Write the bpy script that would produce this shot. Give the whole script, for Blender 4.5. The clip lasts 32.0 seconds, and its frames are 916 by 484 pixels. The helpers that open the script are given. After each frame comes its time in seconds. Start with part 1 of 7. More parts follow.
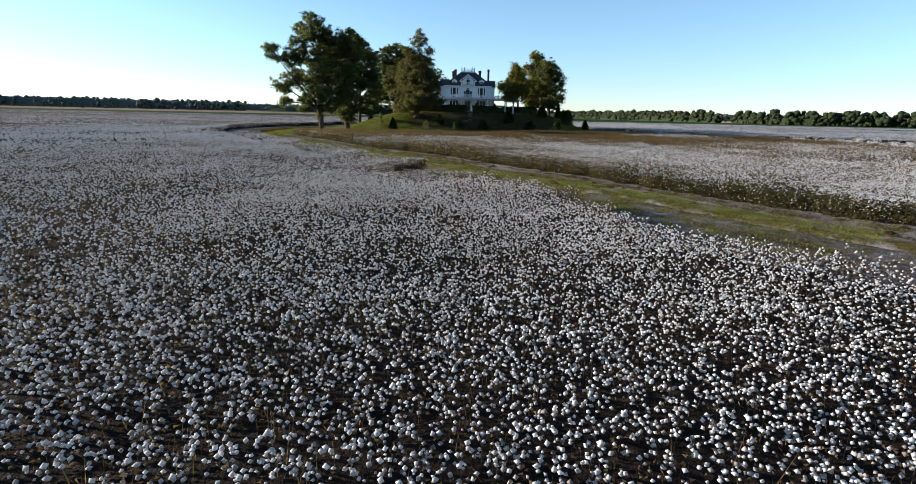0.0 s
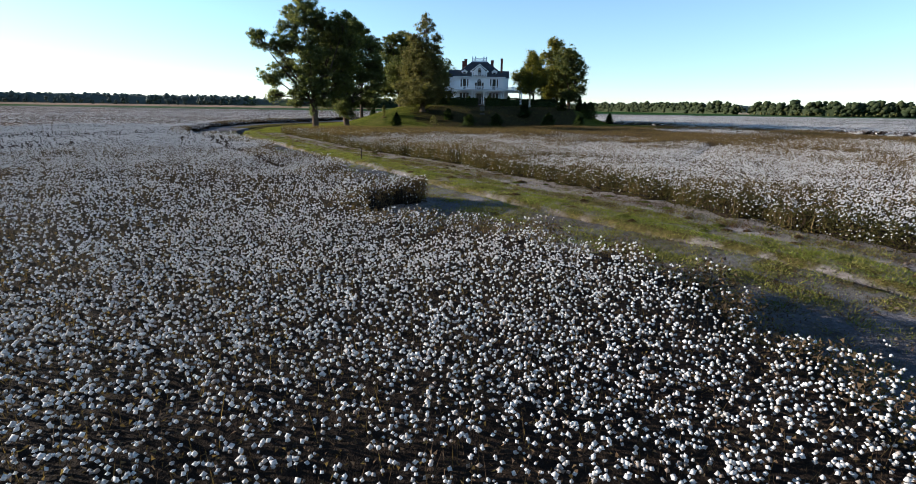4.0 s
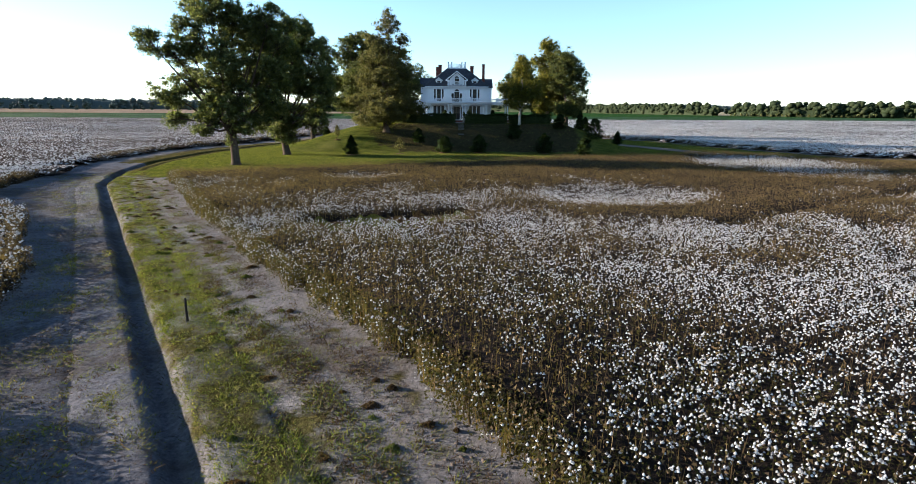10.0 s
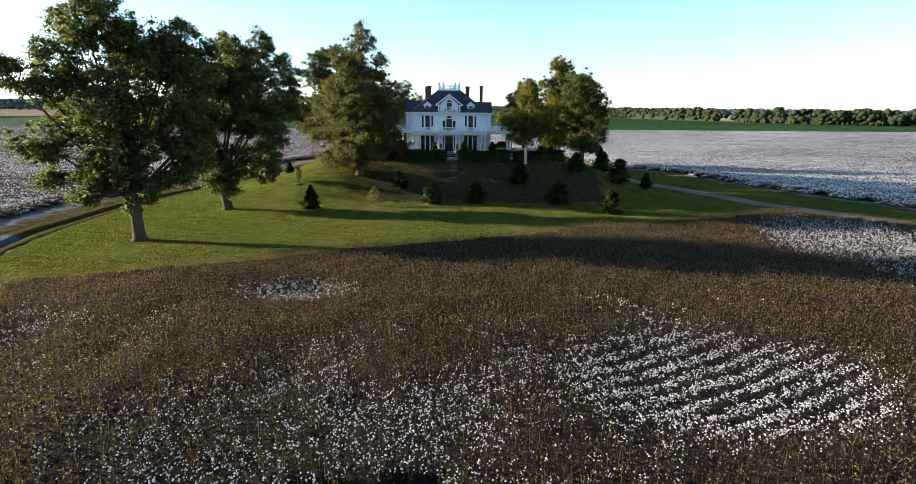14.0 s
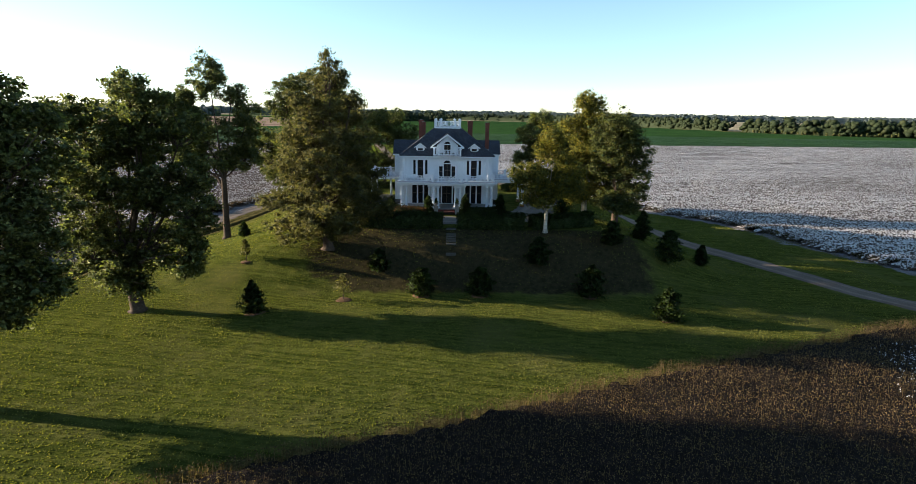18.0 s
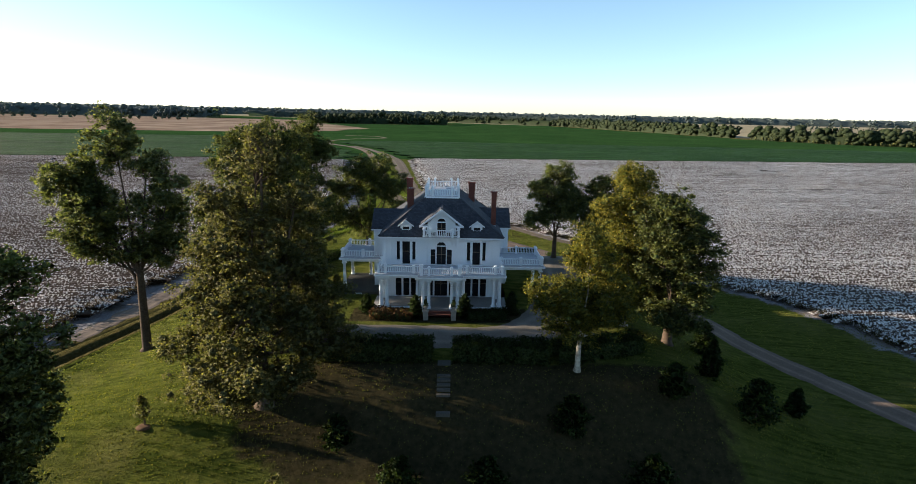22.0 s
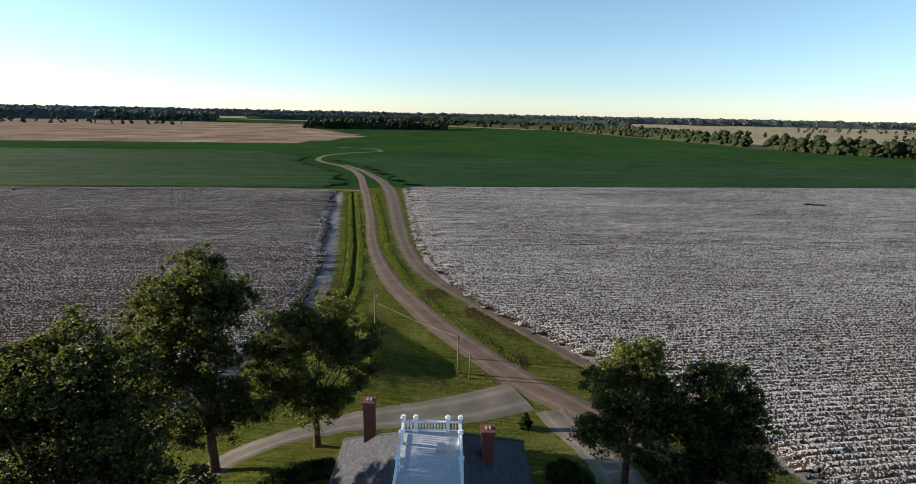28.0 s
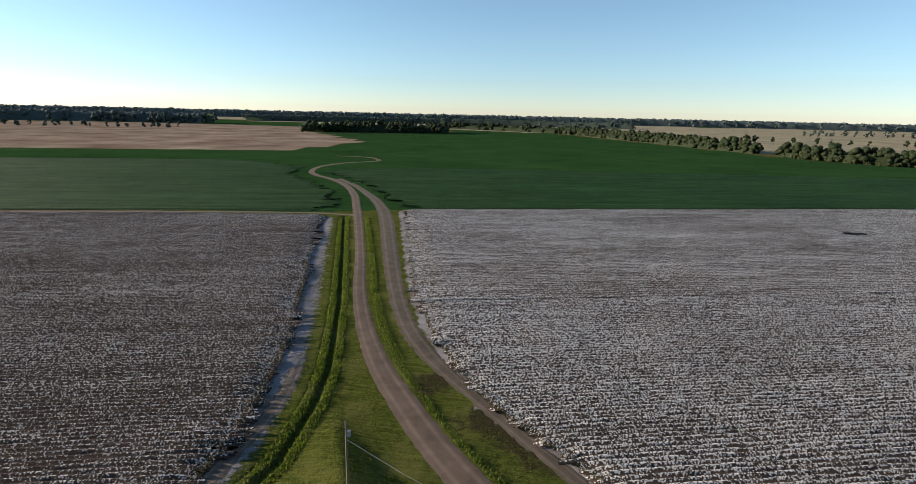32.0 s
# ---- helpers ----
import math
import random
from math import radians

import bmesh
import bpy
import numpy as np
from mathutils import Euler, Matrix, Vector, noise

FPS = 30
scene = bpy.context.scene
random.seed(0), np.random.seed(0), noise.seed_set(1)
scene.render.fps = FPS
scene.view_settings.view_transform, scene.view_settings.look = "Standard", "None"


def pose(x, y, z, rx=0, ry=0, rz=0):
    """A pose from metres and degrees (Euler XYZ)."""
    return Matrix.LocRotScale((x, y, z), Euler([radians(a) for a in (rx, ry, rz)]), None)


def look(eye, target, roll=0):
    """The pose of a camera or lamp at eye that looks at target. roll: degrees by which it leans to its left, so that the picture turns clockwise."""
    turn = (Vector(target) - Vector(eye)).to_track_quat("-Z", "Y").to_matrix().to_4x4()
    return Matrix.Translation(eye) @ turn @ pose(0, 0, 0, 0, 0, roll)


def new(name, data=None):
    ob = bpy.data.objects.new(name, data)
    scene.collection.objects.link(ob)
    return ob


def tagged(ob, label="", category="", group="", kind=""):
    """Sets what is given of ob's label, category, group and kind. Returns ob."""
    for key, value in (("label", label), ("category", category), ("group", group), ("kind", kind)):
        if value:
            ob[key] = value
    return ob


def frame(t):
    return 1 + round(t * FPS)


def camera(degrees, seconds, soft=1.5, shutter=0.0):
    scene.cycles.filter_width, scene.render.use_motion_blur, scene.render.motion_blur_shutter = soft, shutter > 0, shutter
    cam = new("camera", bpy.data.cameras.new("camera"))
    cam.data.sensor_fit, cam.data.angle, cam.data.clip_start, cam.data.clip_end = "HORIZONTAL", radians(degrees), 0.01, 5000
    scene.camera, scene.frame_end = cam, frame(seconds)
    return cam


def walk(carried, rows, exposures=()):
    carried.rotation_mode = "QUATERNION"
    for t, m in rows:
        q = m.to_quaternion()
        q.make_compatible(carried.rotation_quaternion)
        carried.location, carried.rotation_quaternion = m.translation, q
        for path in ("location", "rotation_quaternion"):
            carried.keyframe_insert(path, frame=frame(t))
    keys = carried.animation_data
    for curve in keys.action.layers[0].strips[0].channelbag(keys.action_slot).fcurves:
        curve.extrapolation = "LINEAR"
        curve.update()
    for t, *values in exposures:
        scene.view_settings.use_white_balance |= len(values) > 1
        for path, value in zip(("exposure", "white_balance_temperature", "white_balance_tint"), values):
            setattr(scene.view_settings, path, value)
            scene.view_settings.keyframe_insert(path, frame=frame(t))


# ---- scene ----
cam = camera(84.0, 32.0, 0.5)
PATH = [
    (0, (-1.238, -154.610, 4.187), (-1.317, -135.210, -0.675), 1.30),
    (0.5, (-1.396, -153.893, 4.206), (-1.425, -134.490, -0.646), 1.25),
    (1, (-1.514, -152.902, 4.228), (-1.525, -133.501, -0.631), 1.20),
    (2, (-1.635, -150.128, 4.276), (-1.714, -130.743, -0.645), 1.09),
    (3, (-1.645, -146.462, 4.313), (-1.917, -127.107, -0.719), 0.98),
    (4, (-1.645, -142.264, 4.329), (-2.105, -122.934, -0.783), 0.87),
    (5, (-1.722, -137.935, 4.352), (-2.210, -118.598, -0.733), 0.75),
    (6, (-1.863, -133.711, 4.474), (-2.202, -114.345, -0.509), 0.64),
    (7, (-1.956, -129.621, 4.821), (-2.083, -110.238, -0.106), 0.54),
    (8, (-1.907, -125.565, 5.465), (-1.817, -106.191, 0.499), 0.46),
    (9, (-1.696, -121.351, 6.392), (-1.462, -101.995, 1.361), 0.41),
    (10, (-1.391, -116.779, 7.512), (-1.079, -97.431, 2.455), 0.39),
    (11, (-1.065, -111.804, 8.732), (-0.700, -92.449, 3.706), 0.41),
    (12, (-0.749, -106.564, 10.017), (-0.358, -87.200, 5.028), 0.48),
    (13, (-0.485, -101.243, 11.365), (-0.072, -81.879, 6.378), 0.57),
    (14, (-0.304, -95.956, 12.752), (0.139, -76.602, 7.731), 0.67),
    (15, (-0.169, -90.764, 14.119), (0.286, -71.410, 9.097), 0.78),
    (16, (-0.028, -85.666, 15.460), (0.404, -66.297, 10.498), 0.86),
    (17, (0.141, -80.619, 16.836), (0.539, -61.231, 11.941), 0.92),
    (18, (0.329, -75.588, 18.305), (0.704, -56.193, 13.440), 0.97),
    (19, (0.516, -70.579, 19.878), (0.869, -51.178, 15.035), 1.01),
    (20, (0.685, -65.602, 21.581), (1.012, -46.188, 16.784), 1.07),
    (21, (0.807, -60.572, 23.492), (1.123, -41.157, 18.700), 1.14),
    (22, (0.897, -55.322, 25.591), (1.236, -35.923, 20.735), 1.21),
    (23, (1.028, -49.686, 27.694), (1.382, -30.299, 22.793), 1.24),
    (24, (1.214, -43.682, 29.664), (1.568, -24.294, 24.818), 1.23),
    (25, (1.378, -37.529, 31.510), (1.724, -18.135, 26.622), 1.20),
    (26, (1.425, -31.399, 33.299), (1.758, -12.003, 28.434), 1.18),
    (27, (1.302, -25.310, 35.076), (1.620, -5.913, 30.213), 1.17),
    (28, (1.014, -19.288, 36.880), (1.319, 0.111, 32.023), 1.17),
    (29, (0.644, -13.350, 38.734), (0.942, 6.052, 33.888), 1.19),
    (30, (0.363, -7.412, 40.616), (0.660, 11.990, 35.772), 1.22),
    (31, (0.378, -1.293, 42.426), (0.669, 18.107, 37.574), 1.25),
    (32, (0.805, 5.139, 44.052), (1.080, 24.539, 39.198), 1.28),
]
EXPOSURES = [(0, 1.56, 5600, 10), (5, 1.74, 5600, 10), (8, 1.92, 5650, 10), (12, 2.2, 5700, 10), (14.5, 2.2, 5850, 10), (17, 2.06, 6000, 10), (19, 1.92, 6050, 10), (25, 1.68, 6050, 10), (29, 1.36, 5920, 10), (32, 1.25, 5900, 10)]
walk(cam, [(t, look(eye, target, roll)) for t, eye, target, roll in PATH], EXPOSURES)

# ---------------------------------------------------------------- world and sun
SUN_EL, SUN_AZ = 12.5, 278.8          # degrees above the horizon; clockwise from north (+y)
world = bpy.data.worlds.new("world")
scene.world = world
world.use_nodes = True
wn = world.node_tree
sky = wn.nodes.new("ShaderNodeTexSky")
sky.sky_type = "NISHITA"
sky.sun_disc = False
sky.sun_elevation = radians(SUN_EL)
sky.sun_rotation = radians(SUN_AZ)
sky.altitude = 50
sky.air_density, sky.dust_density, sky.ozone_density = 0.85, 0.12, 2.2
back = wn.nodes["Background"]
haze = wn.nodes.new("ShaderNodeHueSaturation")
haze.inputs["Hue"].default_value = 0.487
haze.inputs["Saturation"].default_value = 0.86
wn.links.new(sky.outputs[0], haze.inputs["Color"])
wn.links.new(haze.outputs[0], back.inputs[0])
back.inputs[1].default_value = 0.072
sun = new("sun", bpy.data.lights.new("sun", "SUN"))
sun.data.energy, sun.data.angle, sun.data.color = 5.0, radians(0.6), (1.0, 0.81, 0.58)
az, el = radians(SUN_AZ), radians(SUN_EL)
toward = Vector((math.sin(az) * math.cos(el), math.cos(az) * math.cos(el), math.sin(el)))
sun.matrix_world = look(toward * 400, (0, 0, 0))

# ---------------------------------------------------------------- materials
class Nodes:
    """Small wrapper that adds and wires shader nodes."""

    def __init__(self, name):
        self.mat = bpy.data.materials.new(name)
        self.mat.use_nodes = True
        self.tree = self.mat.node_tree
        self.bsdf = self.tree.nodes["Principled BSDF"]
        self.space = None

    def add(self, kind, **values):
        node = self.tree.nodes.new(kind)
        for key, value in values.items():
            if key == "operation":
                node.operation = value
            elif key == "data_type":
                node.data_type = value
            elif key == "blend_type":
                node.blend_type = value
            elif key == "attribute_name":
                node.attribute_name = value
            elif key == "distance":
                node.distance = value
            elif key == "feature":
                node.feature = value
        return node

    def wire(self, out, socket):
        self.tree.links.new(out, socket)

    def coords(self, stretch=(1, 1, 1), turn=0.0):
        tc = self.add("ShaderNodeTexCoord")
        geo = self.add("ShaderNodeNewGeometry")
        mp = self.add("ShaderNodeMapping")
        self.wire(geo.outputs["Position"], mp.inputs["Vector"])
        mp.inputs["Rotation"].default_value = (0, 0, turn)
        self.tree.nodes.remove(tc)
        scaled = self.add("ShaderNodeMapping")
        self.wire(mp.outputs[0], scaled.inputs["Vector"])
        scaled.inputs["Scale"].default_value = stretch
        return scaled.outputs[0]

    def noise(self, scale, detail=4.0, rough=0.55, vector=None):
        node = self.add("ShaderNodeTexNoise")
        node.inputs["Scale"].default_value = scale
        node.inputs["Detail"].default_value = detail
        node.inputs["Roughness"].default_value = rough
        self.wire(vector if vector is not None else self.coords(), node.inputs["Vector"])
        return node.outputs[0]

    def ramp(self, value, stops):
        node = self.add("ShaderNodeValToRGB")
        while len(node.color_ramp.elements) < len(stops):
            node.color_ramp.elements.new(0.5)
        for e, (at, col) in zip(node.color_ramp.elements, stops):
            e.position = at
            e.color = (*col, 1) if len(col) == 3 else col
        self.wire(value, node.inputs[0])
        return node.outputs[0]

    def mix(self, fac, a, b, blend="MIX"):
        node = self.add("ShaderNodeMix", data_type="RGBA", blend_type=blend)
        for value, socket in ((fac, node.inputs["Factor"]), (a, node.inputs[6]), (b, node.inputs[7])):
            if hasattr(value, "is_linked"):
                self.wire(value, socket)
            elif isinstance(value, (tuple, list)):
                socket.default_value = (*value, 1)
            else:
                socket.default_value = value
        return node.outputs[2]

    def math(self, op, a, b=0.0, clamp=False):
        node = self.add("ShaderNodeMath", operation=op)
        node.use_clamp = clamp
        for value, socket in ((a, node.inputs[0]), (b, node.inputs[1])):
            if hasattr(value, "is_linked"):
                self.wire(value, socket)
            else:
                socket.default_value = value
        return node.outputs[0]

    def attr(self, name):
        return self.add("ShaderNodeAttribute", attribute_name=name).outputs["Fac"]

    def bump(self, height, strength=0.4, distance=0.05):
        node = self.add("ShaderNodeBump")
        node.inputs["Strength"].default_value = strength
        node.inputs["Distance"].default_value = distance
        self.wire(height, node.inputs["Height"])
        self.wire(node.outputs[0], self.bsdf.inputs["Normal"])

    def done(self, colour, rough=0.8, spec=0.3, metal=0.0):
        if hasattr(colour, "is_linked"):
            self.wire(colour, self.bsdf.inputs["Base Color"])
        else:
            self.bsdf.inputs["Base Color"].default_value = (*colour, 1)
        self.bsdf.inputs["Roughness"].default_value = rough
        self.bsdf.inputs["Specular IOR Level"].default_value = spec
        self.bsdf.inputs["Metallic"].default_value = metal
        return self.mat


def shade(c, k):
    return tuple(min(1.0, v * k) for v in c)


def plain_mat(name, colour, rough=0.6, spec=0.3, grain=20.0, vary=0.25, stain=0.4, bump=0.15):
    """Paint, stone or brick with fine grain and broad staining."""
    n = Nodes(name)
    fine = n.ramp(n.noise(grain, 5), [(0.3, shade(colour, 1 - vary)), (0.7, shade(colour, 1 + vary * 0.4))])
    broad = n.ramp(n.noise(stain, 3), [(0.35, (1 - vary * 0.6,) * 3), (0.65, (1, 1, 1))])
    col = n.mix(1.0, fine, broad, "MULTIPLY")
    n.bump(n.noise(grain * 2, 4), bump, 0.01)
    return n.done(col, rough, spec)


def leaf_mat(name, dark, light, tint=None, gloss=0.7):
    n = Nodes(name)
    geo = n.add("ShaderNodeNewGeometry")
    rnd = geo.outputs["Random Per Island"]
    stops = [(0.0, dark), (0.75, light)]
    if tint:
        stops.append((1.0, tint))
    base = n.ramp(rnd, stops)
    clump = n.ramp(n.noise(0.6, 2), [(0.3, (0.65, 0.68, 0.62)), (0.7, (1.1, 1.1, 1.05))])
    col = n.mix(1.0, base, clump, "MULTIPLY")
    n.done(col, gloss, 0.12)
    trans = n.add("ShaderNodeBsdfTranslucent")
    n.wire(n.mix(1.0, col, (1.25, 1.35, 0.55), "MULTIPLY"), trans.inputs["Color"])
    add = n.add("ShaderNodeMixShader")
    add.inputs[0].default_value = 0.4
    n.wire(n.bsdf.outputs[0], add.inputs[1])
    n.wire(trans.outputs[0], add.inputs[2])
    n.wire(add.outputs[0], n.tree.nodes["Material Output"].inputs[0])
    return n.mat


def ground_mat():
    n = Nodes("ground")
    pos = n.coords()
    mow = n.coords((0.1, 2.4, 1.0), 0.2)
    # mown lawn
    lawn = n.ramp(n.noise(0.9, 6, 0.65), [(0.25, (0.036, 0.046, 0.011)), (0.5, (0.066, 0.078, 0.018)), (0.75, (0.105, 0.108, 0.028))])
    stripe = n.ramp(n.noise(1.1, 4, 0.6, mow), [(0.38, (0.58, 0.64, 0.55)), (0.58, (1.12, 1.08, 1.0))])
    lawn = n.mix(1.0, lawn, stripe, "MULTIPLY")
    dry = n.ramp(n.noise(0.11, 4, 0.6), [(0.5, (0, 0, 0)), (0.72, (0.75, 0.75, 0.75))])
    lawn = n.mix(dry, lawn, (0.115, 0.108, 0.036))
    # wild grass beside the tracks
    wild = n.ramp(n.noise(1.6, 6, 0.7), [(0.25, (0.045, 0.046, 0.015)), (0.5, (0.085, 0.075, 0.03)), (0.75, (0.16, 0.135, 0.065))])
    blade = n.ramp(n.noise(9.0, 6, 0.75), [(0.32, (0.45, 0.47, 0.42)), (0.62, (1.2, 1.18, 1.12))])
    wild = n.mix(1.0, wild, blade, "MULTIPLY")
    # bare soil
    soil = n.ramp(n.noise(0.5, 7, 0.7), [(0.25, (0.16, 0.155, 0.166)), (0.5, (0.262, 0.25, 0.266)), (0.75, (0.365, 0.348, 0.366))])
    clod = n.ramp(n.noise(7.0, 7, 0.8), [(0.32, (0.42, 0.42, 0.42)), (0.64, (1.2, 1.19, 1.18))])
    soil = n.mix(1.0, soil, clod, "MULTIPLY")
    # low dark weeds that creep over the bare ground
    creep = n.math("MULTIPLY", n.noise(1.0, 7, 0.72), n.noise(0.16, 3, 0.5))
    creep = n.ramp(creep, [(0.235, (0, 0, 0)), (0.32, (0.6, 0.6, 0.6))])
    weeds = n.ramp(n.noise(6.0, 5, 0.7), [(0.3, (0.035, 0.026, 0.016)), (0.5, (0.09, 0.062, 0.042)), (0.7, (0.11, 0.105, 0.045))])
    soil = n.mix(creep, soil, weeds)
    # soil on the track is tinted darker and bluer, painting in the crop's shade
    soil = n.mix(n.attr("worn"), soil, n.mix(1.0, soil, (0.66, 0.7, 0.78), "MULTIPLY"))
    # low bean crop, in long rows
    rows = n.noise(0.9, 4, 0.6, n.coords((0.03, 1.0, 1.0), -0.11))
    soy = n.ramp(rows, [(0.3, (0.011, 0.03, 0.01)), (0.5, (0.023, 0.055, 0.018)), (0.75, (0.045, 0.09, 0.03))])
    patch = n.ramp(n.noise(0.012, 5, 0.6), [(0.3, (0.72, 0.75, 0.75)), (0.7, (1.15, 1.12, 1.05))])
    soy = n.mix(1.0, soy, patch, "MULTIPLY")
    # harvested ground
    stub = n.ramp(n.noise(0.014, 5, 0.62), [(0.3, (0.12, 0.078, 0.058)), (0.5, (0.2, 0.15, 0.115)), (0.7, (0.3, 0.24, 0.185))])
    tan = n.ramp(n.noise(0.01, 5, 0.6), [(0.3, (0.19, 0.165, 0.115)), (0.7, (0.31, 0.27, 0.18))])
    rough_edge = n.math("SUBTRACT", n.noise(0.75, 6, 0.65), 0.5)

    def mask(name, spread=1.1, gain=5.0):
        v = n.math("ADD", n.attr(name), n.math("MULTIPLY", rough_edge, spread))
        return n.math("ADD", n.math("MULTIPLY", n.math("SUBTRACT", v, 0.5), gain), 0.5, clamp=True)

    # brown litter, coloured darker than it is to deepen the mound's shade
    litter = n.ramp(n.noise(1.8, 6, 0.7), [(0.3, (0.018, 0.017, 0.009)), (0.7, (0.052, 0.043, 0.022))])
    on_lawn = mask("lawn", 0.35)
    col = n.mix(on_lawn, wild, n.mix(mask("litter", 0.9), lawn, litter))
    col = n.mix(mask("soil", 1.5, 3.5), col, soil)
    col = n.mix(mask("soy", 0.1), col, soy)
    col = n.mix(mask("stub", 0.15), col, stub)
    col = n.mix(mask("tan", 0.15), col, tan)
    fine = n.math("ADD", n.noise(11.0, 7, 0.8), n.math("MULTIPLY", n.noise(1.7, 5, 0.65), 1.4))
    fine = n.math("MULTIPLY", fine, n.math("SUBTRACT", 1.0, n.math("MULTIPLY", on_lawn, 0.45)))
    n.bump(fine, 1.0, 0.3)
    return n.done(col, 1.0, 0.0)


def gravel_mat(name, pale, dark):
    n = Nodes(name)
    grit = n.ramp(n.noise(7.0, 6, 0.75), [(0.3, dark), (0.7, pale)])
    broad = n.ramp(n.noise(0.35, 4), [(0.3, (0.7, 0.69, 0.67)), (0.7, (1.08, 1.07, 1.05))])
    col = n.mix(1.0, grit, broad, "MULTIPLY")
    u = n.attr("across")
    w = n.math("MULTIPLY", n.math("ABSOLUTE", n.math("SUBTRACT", n.math("ABSOLUTE", u), 0.45)), 5.0, clamp=True)
    col = n.mix(w, n.mix(1.0, col, (1.18, 1.14, 1.08), "MULTIPLY"), n.mix(1.0, col, (0.82, 0.8, 0.76), "MULTIPLY"))
    n.bump(n.noise(12.0, 5, 0.7), 0.6, 0.03)
    return n.done(col, 0.95, 0.15)


def crop_mat(name, white, turn, thick):
    """Ripe cotton: white tufts crowding the tops of the rows, dark stalks below, furrows coloured dark to paint their
    shade.
    """
    n = Nodes(name)
    v = n.add("ShaderNodeTexVoronoi")
    v.inputs["Scale"].default_value = 3.2
    n.wire(n.coords((1.0, 1.0, 0.8)), v.inputs["Vector"])
    fluff = n.math("ADD", n.math("MULTIPLY", v.outputs["Distance"], -1.1), n.noise(4.4, 5, 0.7))
    band = n.noise(0.22, 4, 0.62, n.coords((0.05, 1.0, 1.0), turn))
    broad = n.noise(0.03, 4, 0.6, n.coords((0.35, 1.0, 1.0), turn))
    level = n.math("ADD", n.math("MULTIPLY", n.math("SUBTRACT", band, 0.5), 0.35), n.math("MULTIPLY", n.math("SUBTRACT", broad, 0.5), 0.4))
    level = n.math("ADD", level, thick)
    level = n.math("ADD", level, n.math("MULTIPLY", n.math("SUBTRACT", n.noise(1.1, 5, 0.75), 0.5), 0.8))
    # less white low on the ridges, so the colour carries the furrows' shade
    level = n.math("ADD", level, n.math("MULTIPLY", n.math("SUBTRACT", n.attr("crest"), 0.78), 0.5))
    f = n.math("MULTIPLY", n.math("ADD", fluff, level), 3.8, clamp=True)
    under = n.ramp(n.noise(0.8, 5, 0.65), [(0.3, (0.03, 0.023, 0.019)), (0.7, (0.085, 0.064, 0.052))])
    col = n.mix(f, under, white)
    n.bump(n.math("ADD", f, n.noise(4.0, 4)), 0.5, 0.15)
    return n.done(col, 1.0, 0.0)


def bean_mat():
    n = Nodes("bean_leaves")
    leaf = n.ramp(n.noise(2.6, 5, 0.75), [(0.3, (0.01, 0.027, 0.009)), (0.5, (0.022, 0.056, 0.018)), (0.75, (0.05, 0.1, 0.03))])
    strip = n.ramp(n.noise(0.3, 4, 0.6, n.coords((0.04, 1.0, 1.0), -0.107)), [(0.35, (0.7, 0.72, 0.72)), (0.65, (1.15, 1.15, 1.1))])
    patch = n.ramp(n.noise(0.013, 5, 0.6), [(0.3, (0.75, 0.8, 0.8)), (0.7, (1.15, 1.12, 1.05))])
    # leaf colour darkened between the rows to paint the furrows' shade
    furrow_shade = n.ramp(n.attr("crest"), [(0.1, (0.45, 0.45, 0.45)), (0.8, (1, 1, 1))])
    col = n.mix(1.0, n.mix(1.0, n.mix(1.0, leaf, strip, "MULTIPLY"), patch, "MULTIPLY"), furrow_shade, "MULTIPLY")
    n.bump(n.noise(3.0, 5, 0.75), 1.0, 0.3)
    return n.done(col, 0.85, 0.1)


M = {}
M["ground"] = ground_mat()
M["gravel"] = gravel_mat("pale_gravel", (0.206, 0.19, 0.176), (0.11, 0.101, 0.093))
M["road"] = gravel_mat("brown_gravel", (0.185, 0.14, 0.115), (0.1, 0.076, 0.063))
M["track"] = gravel_mat("bare_track", (0.231, 0.188, 0.163), (0.112, 0.089, 0.076))
M["rutted"] = gravel_mat("rutted_track", (0.16, 0.132, 0.112), (0.075, 0.062, 0.05))
M["crop"] = crop_mat("cotton_canopy", (0.585, 0.56, 0.54), -0.107, 0.07)
M["crop_left"] = crop_mat("thin_cotton_canopy", (0.54, 0.51, 0.495), -0.107, -0.06)
M["bean"] = bean_mat()
M["paint"] = plain_mat("white_paint", (0.735, 0.765, 0.81), 0.5, 0.3, 9.0, 0.1, 0.5, 0.05)
M["deckpaint"] = plain_mat("deck_coating", (0.42, 0.44, 0.48), 0.6, 0.3, 6.0, 0.18, 0.4, 0.1)
M["planks"] = plain_mat("porch_planks", (0.24, 0.235, 0.23), 0.6, 0.3, 8.0, 0.25, 0.6, 0.15)
M["brick"] = plain_mat("dark_red_brick", (0.16, 0.058, 0.043), 0.85, 0.2, 14.0, 0.4, 0.8, 0.5)
M["concrete"] = plain_mat("worn_concrete", (0.075, 0.07, 0.06), 0.9, 0.2, 10.0, 0.3, 0.5, 0.3)
M["bark"] = plain_mat("bark", (0.085, 0.062, 0.045), 0.95, 0.1, 6.0, 0.5, 1.2, 0.8)
M["palebark"] = plain_mat("sycamore_bark", (0.42, 0.38, 0.31), 0.8, 0.2, 3.0, 0.5, 1.5, 0.4)
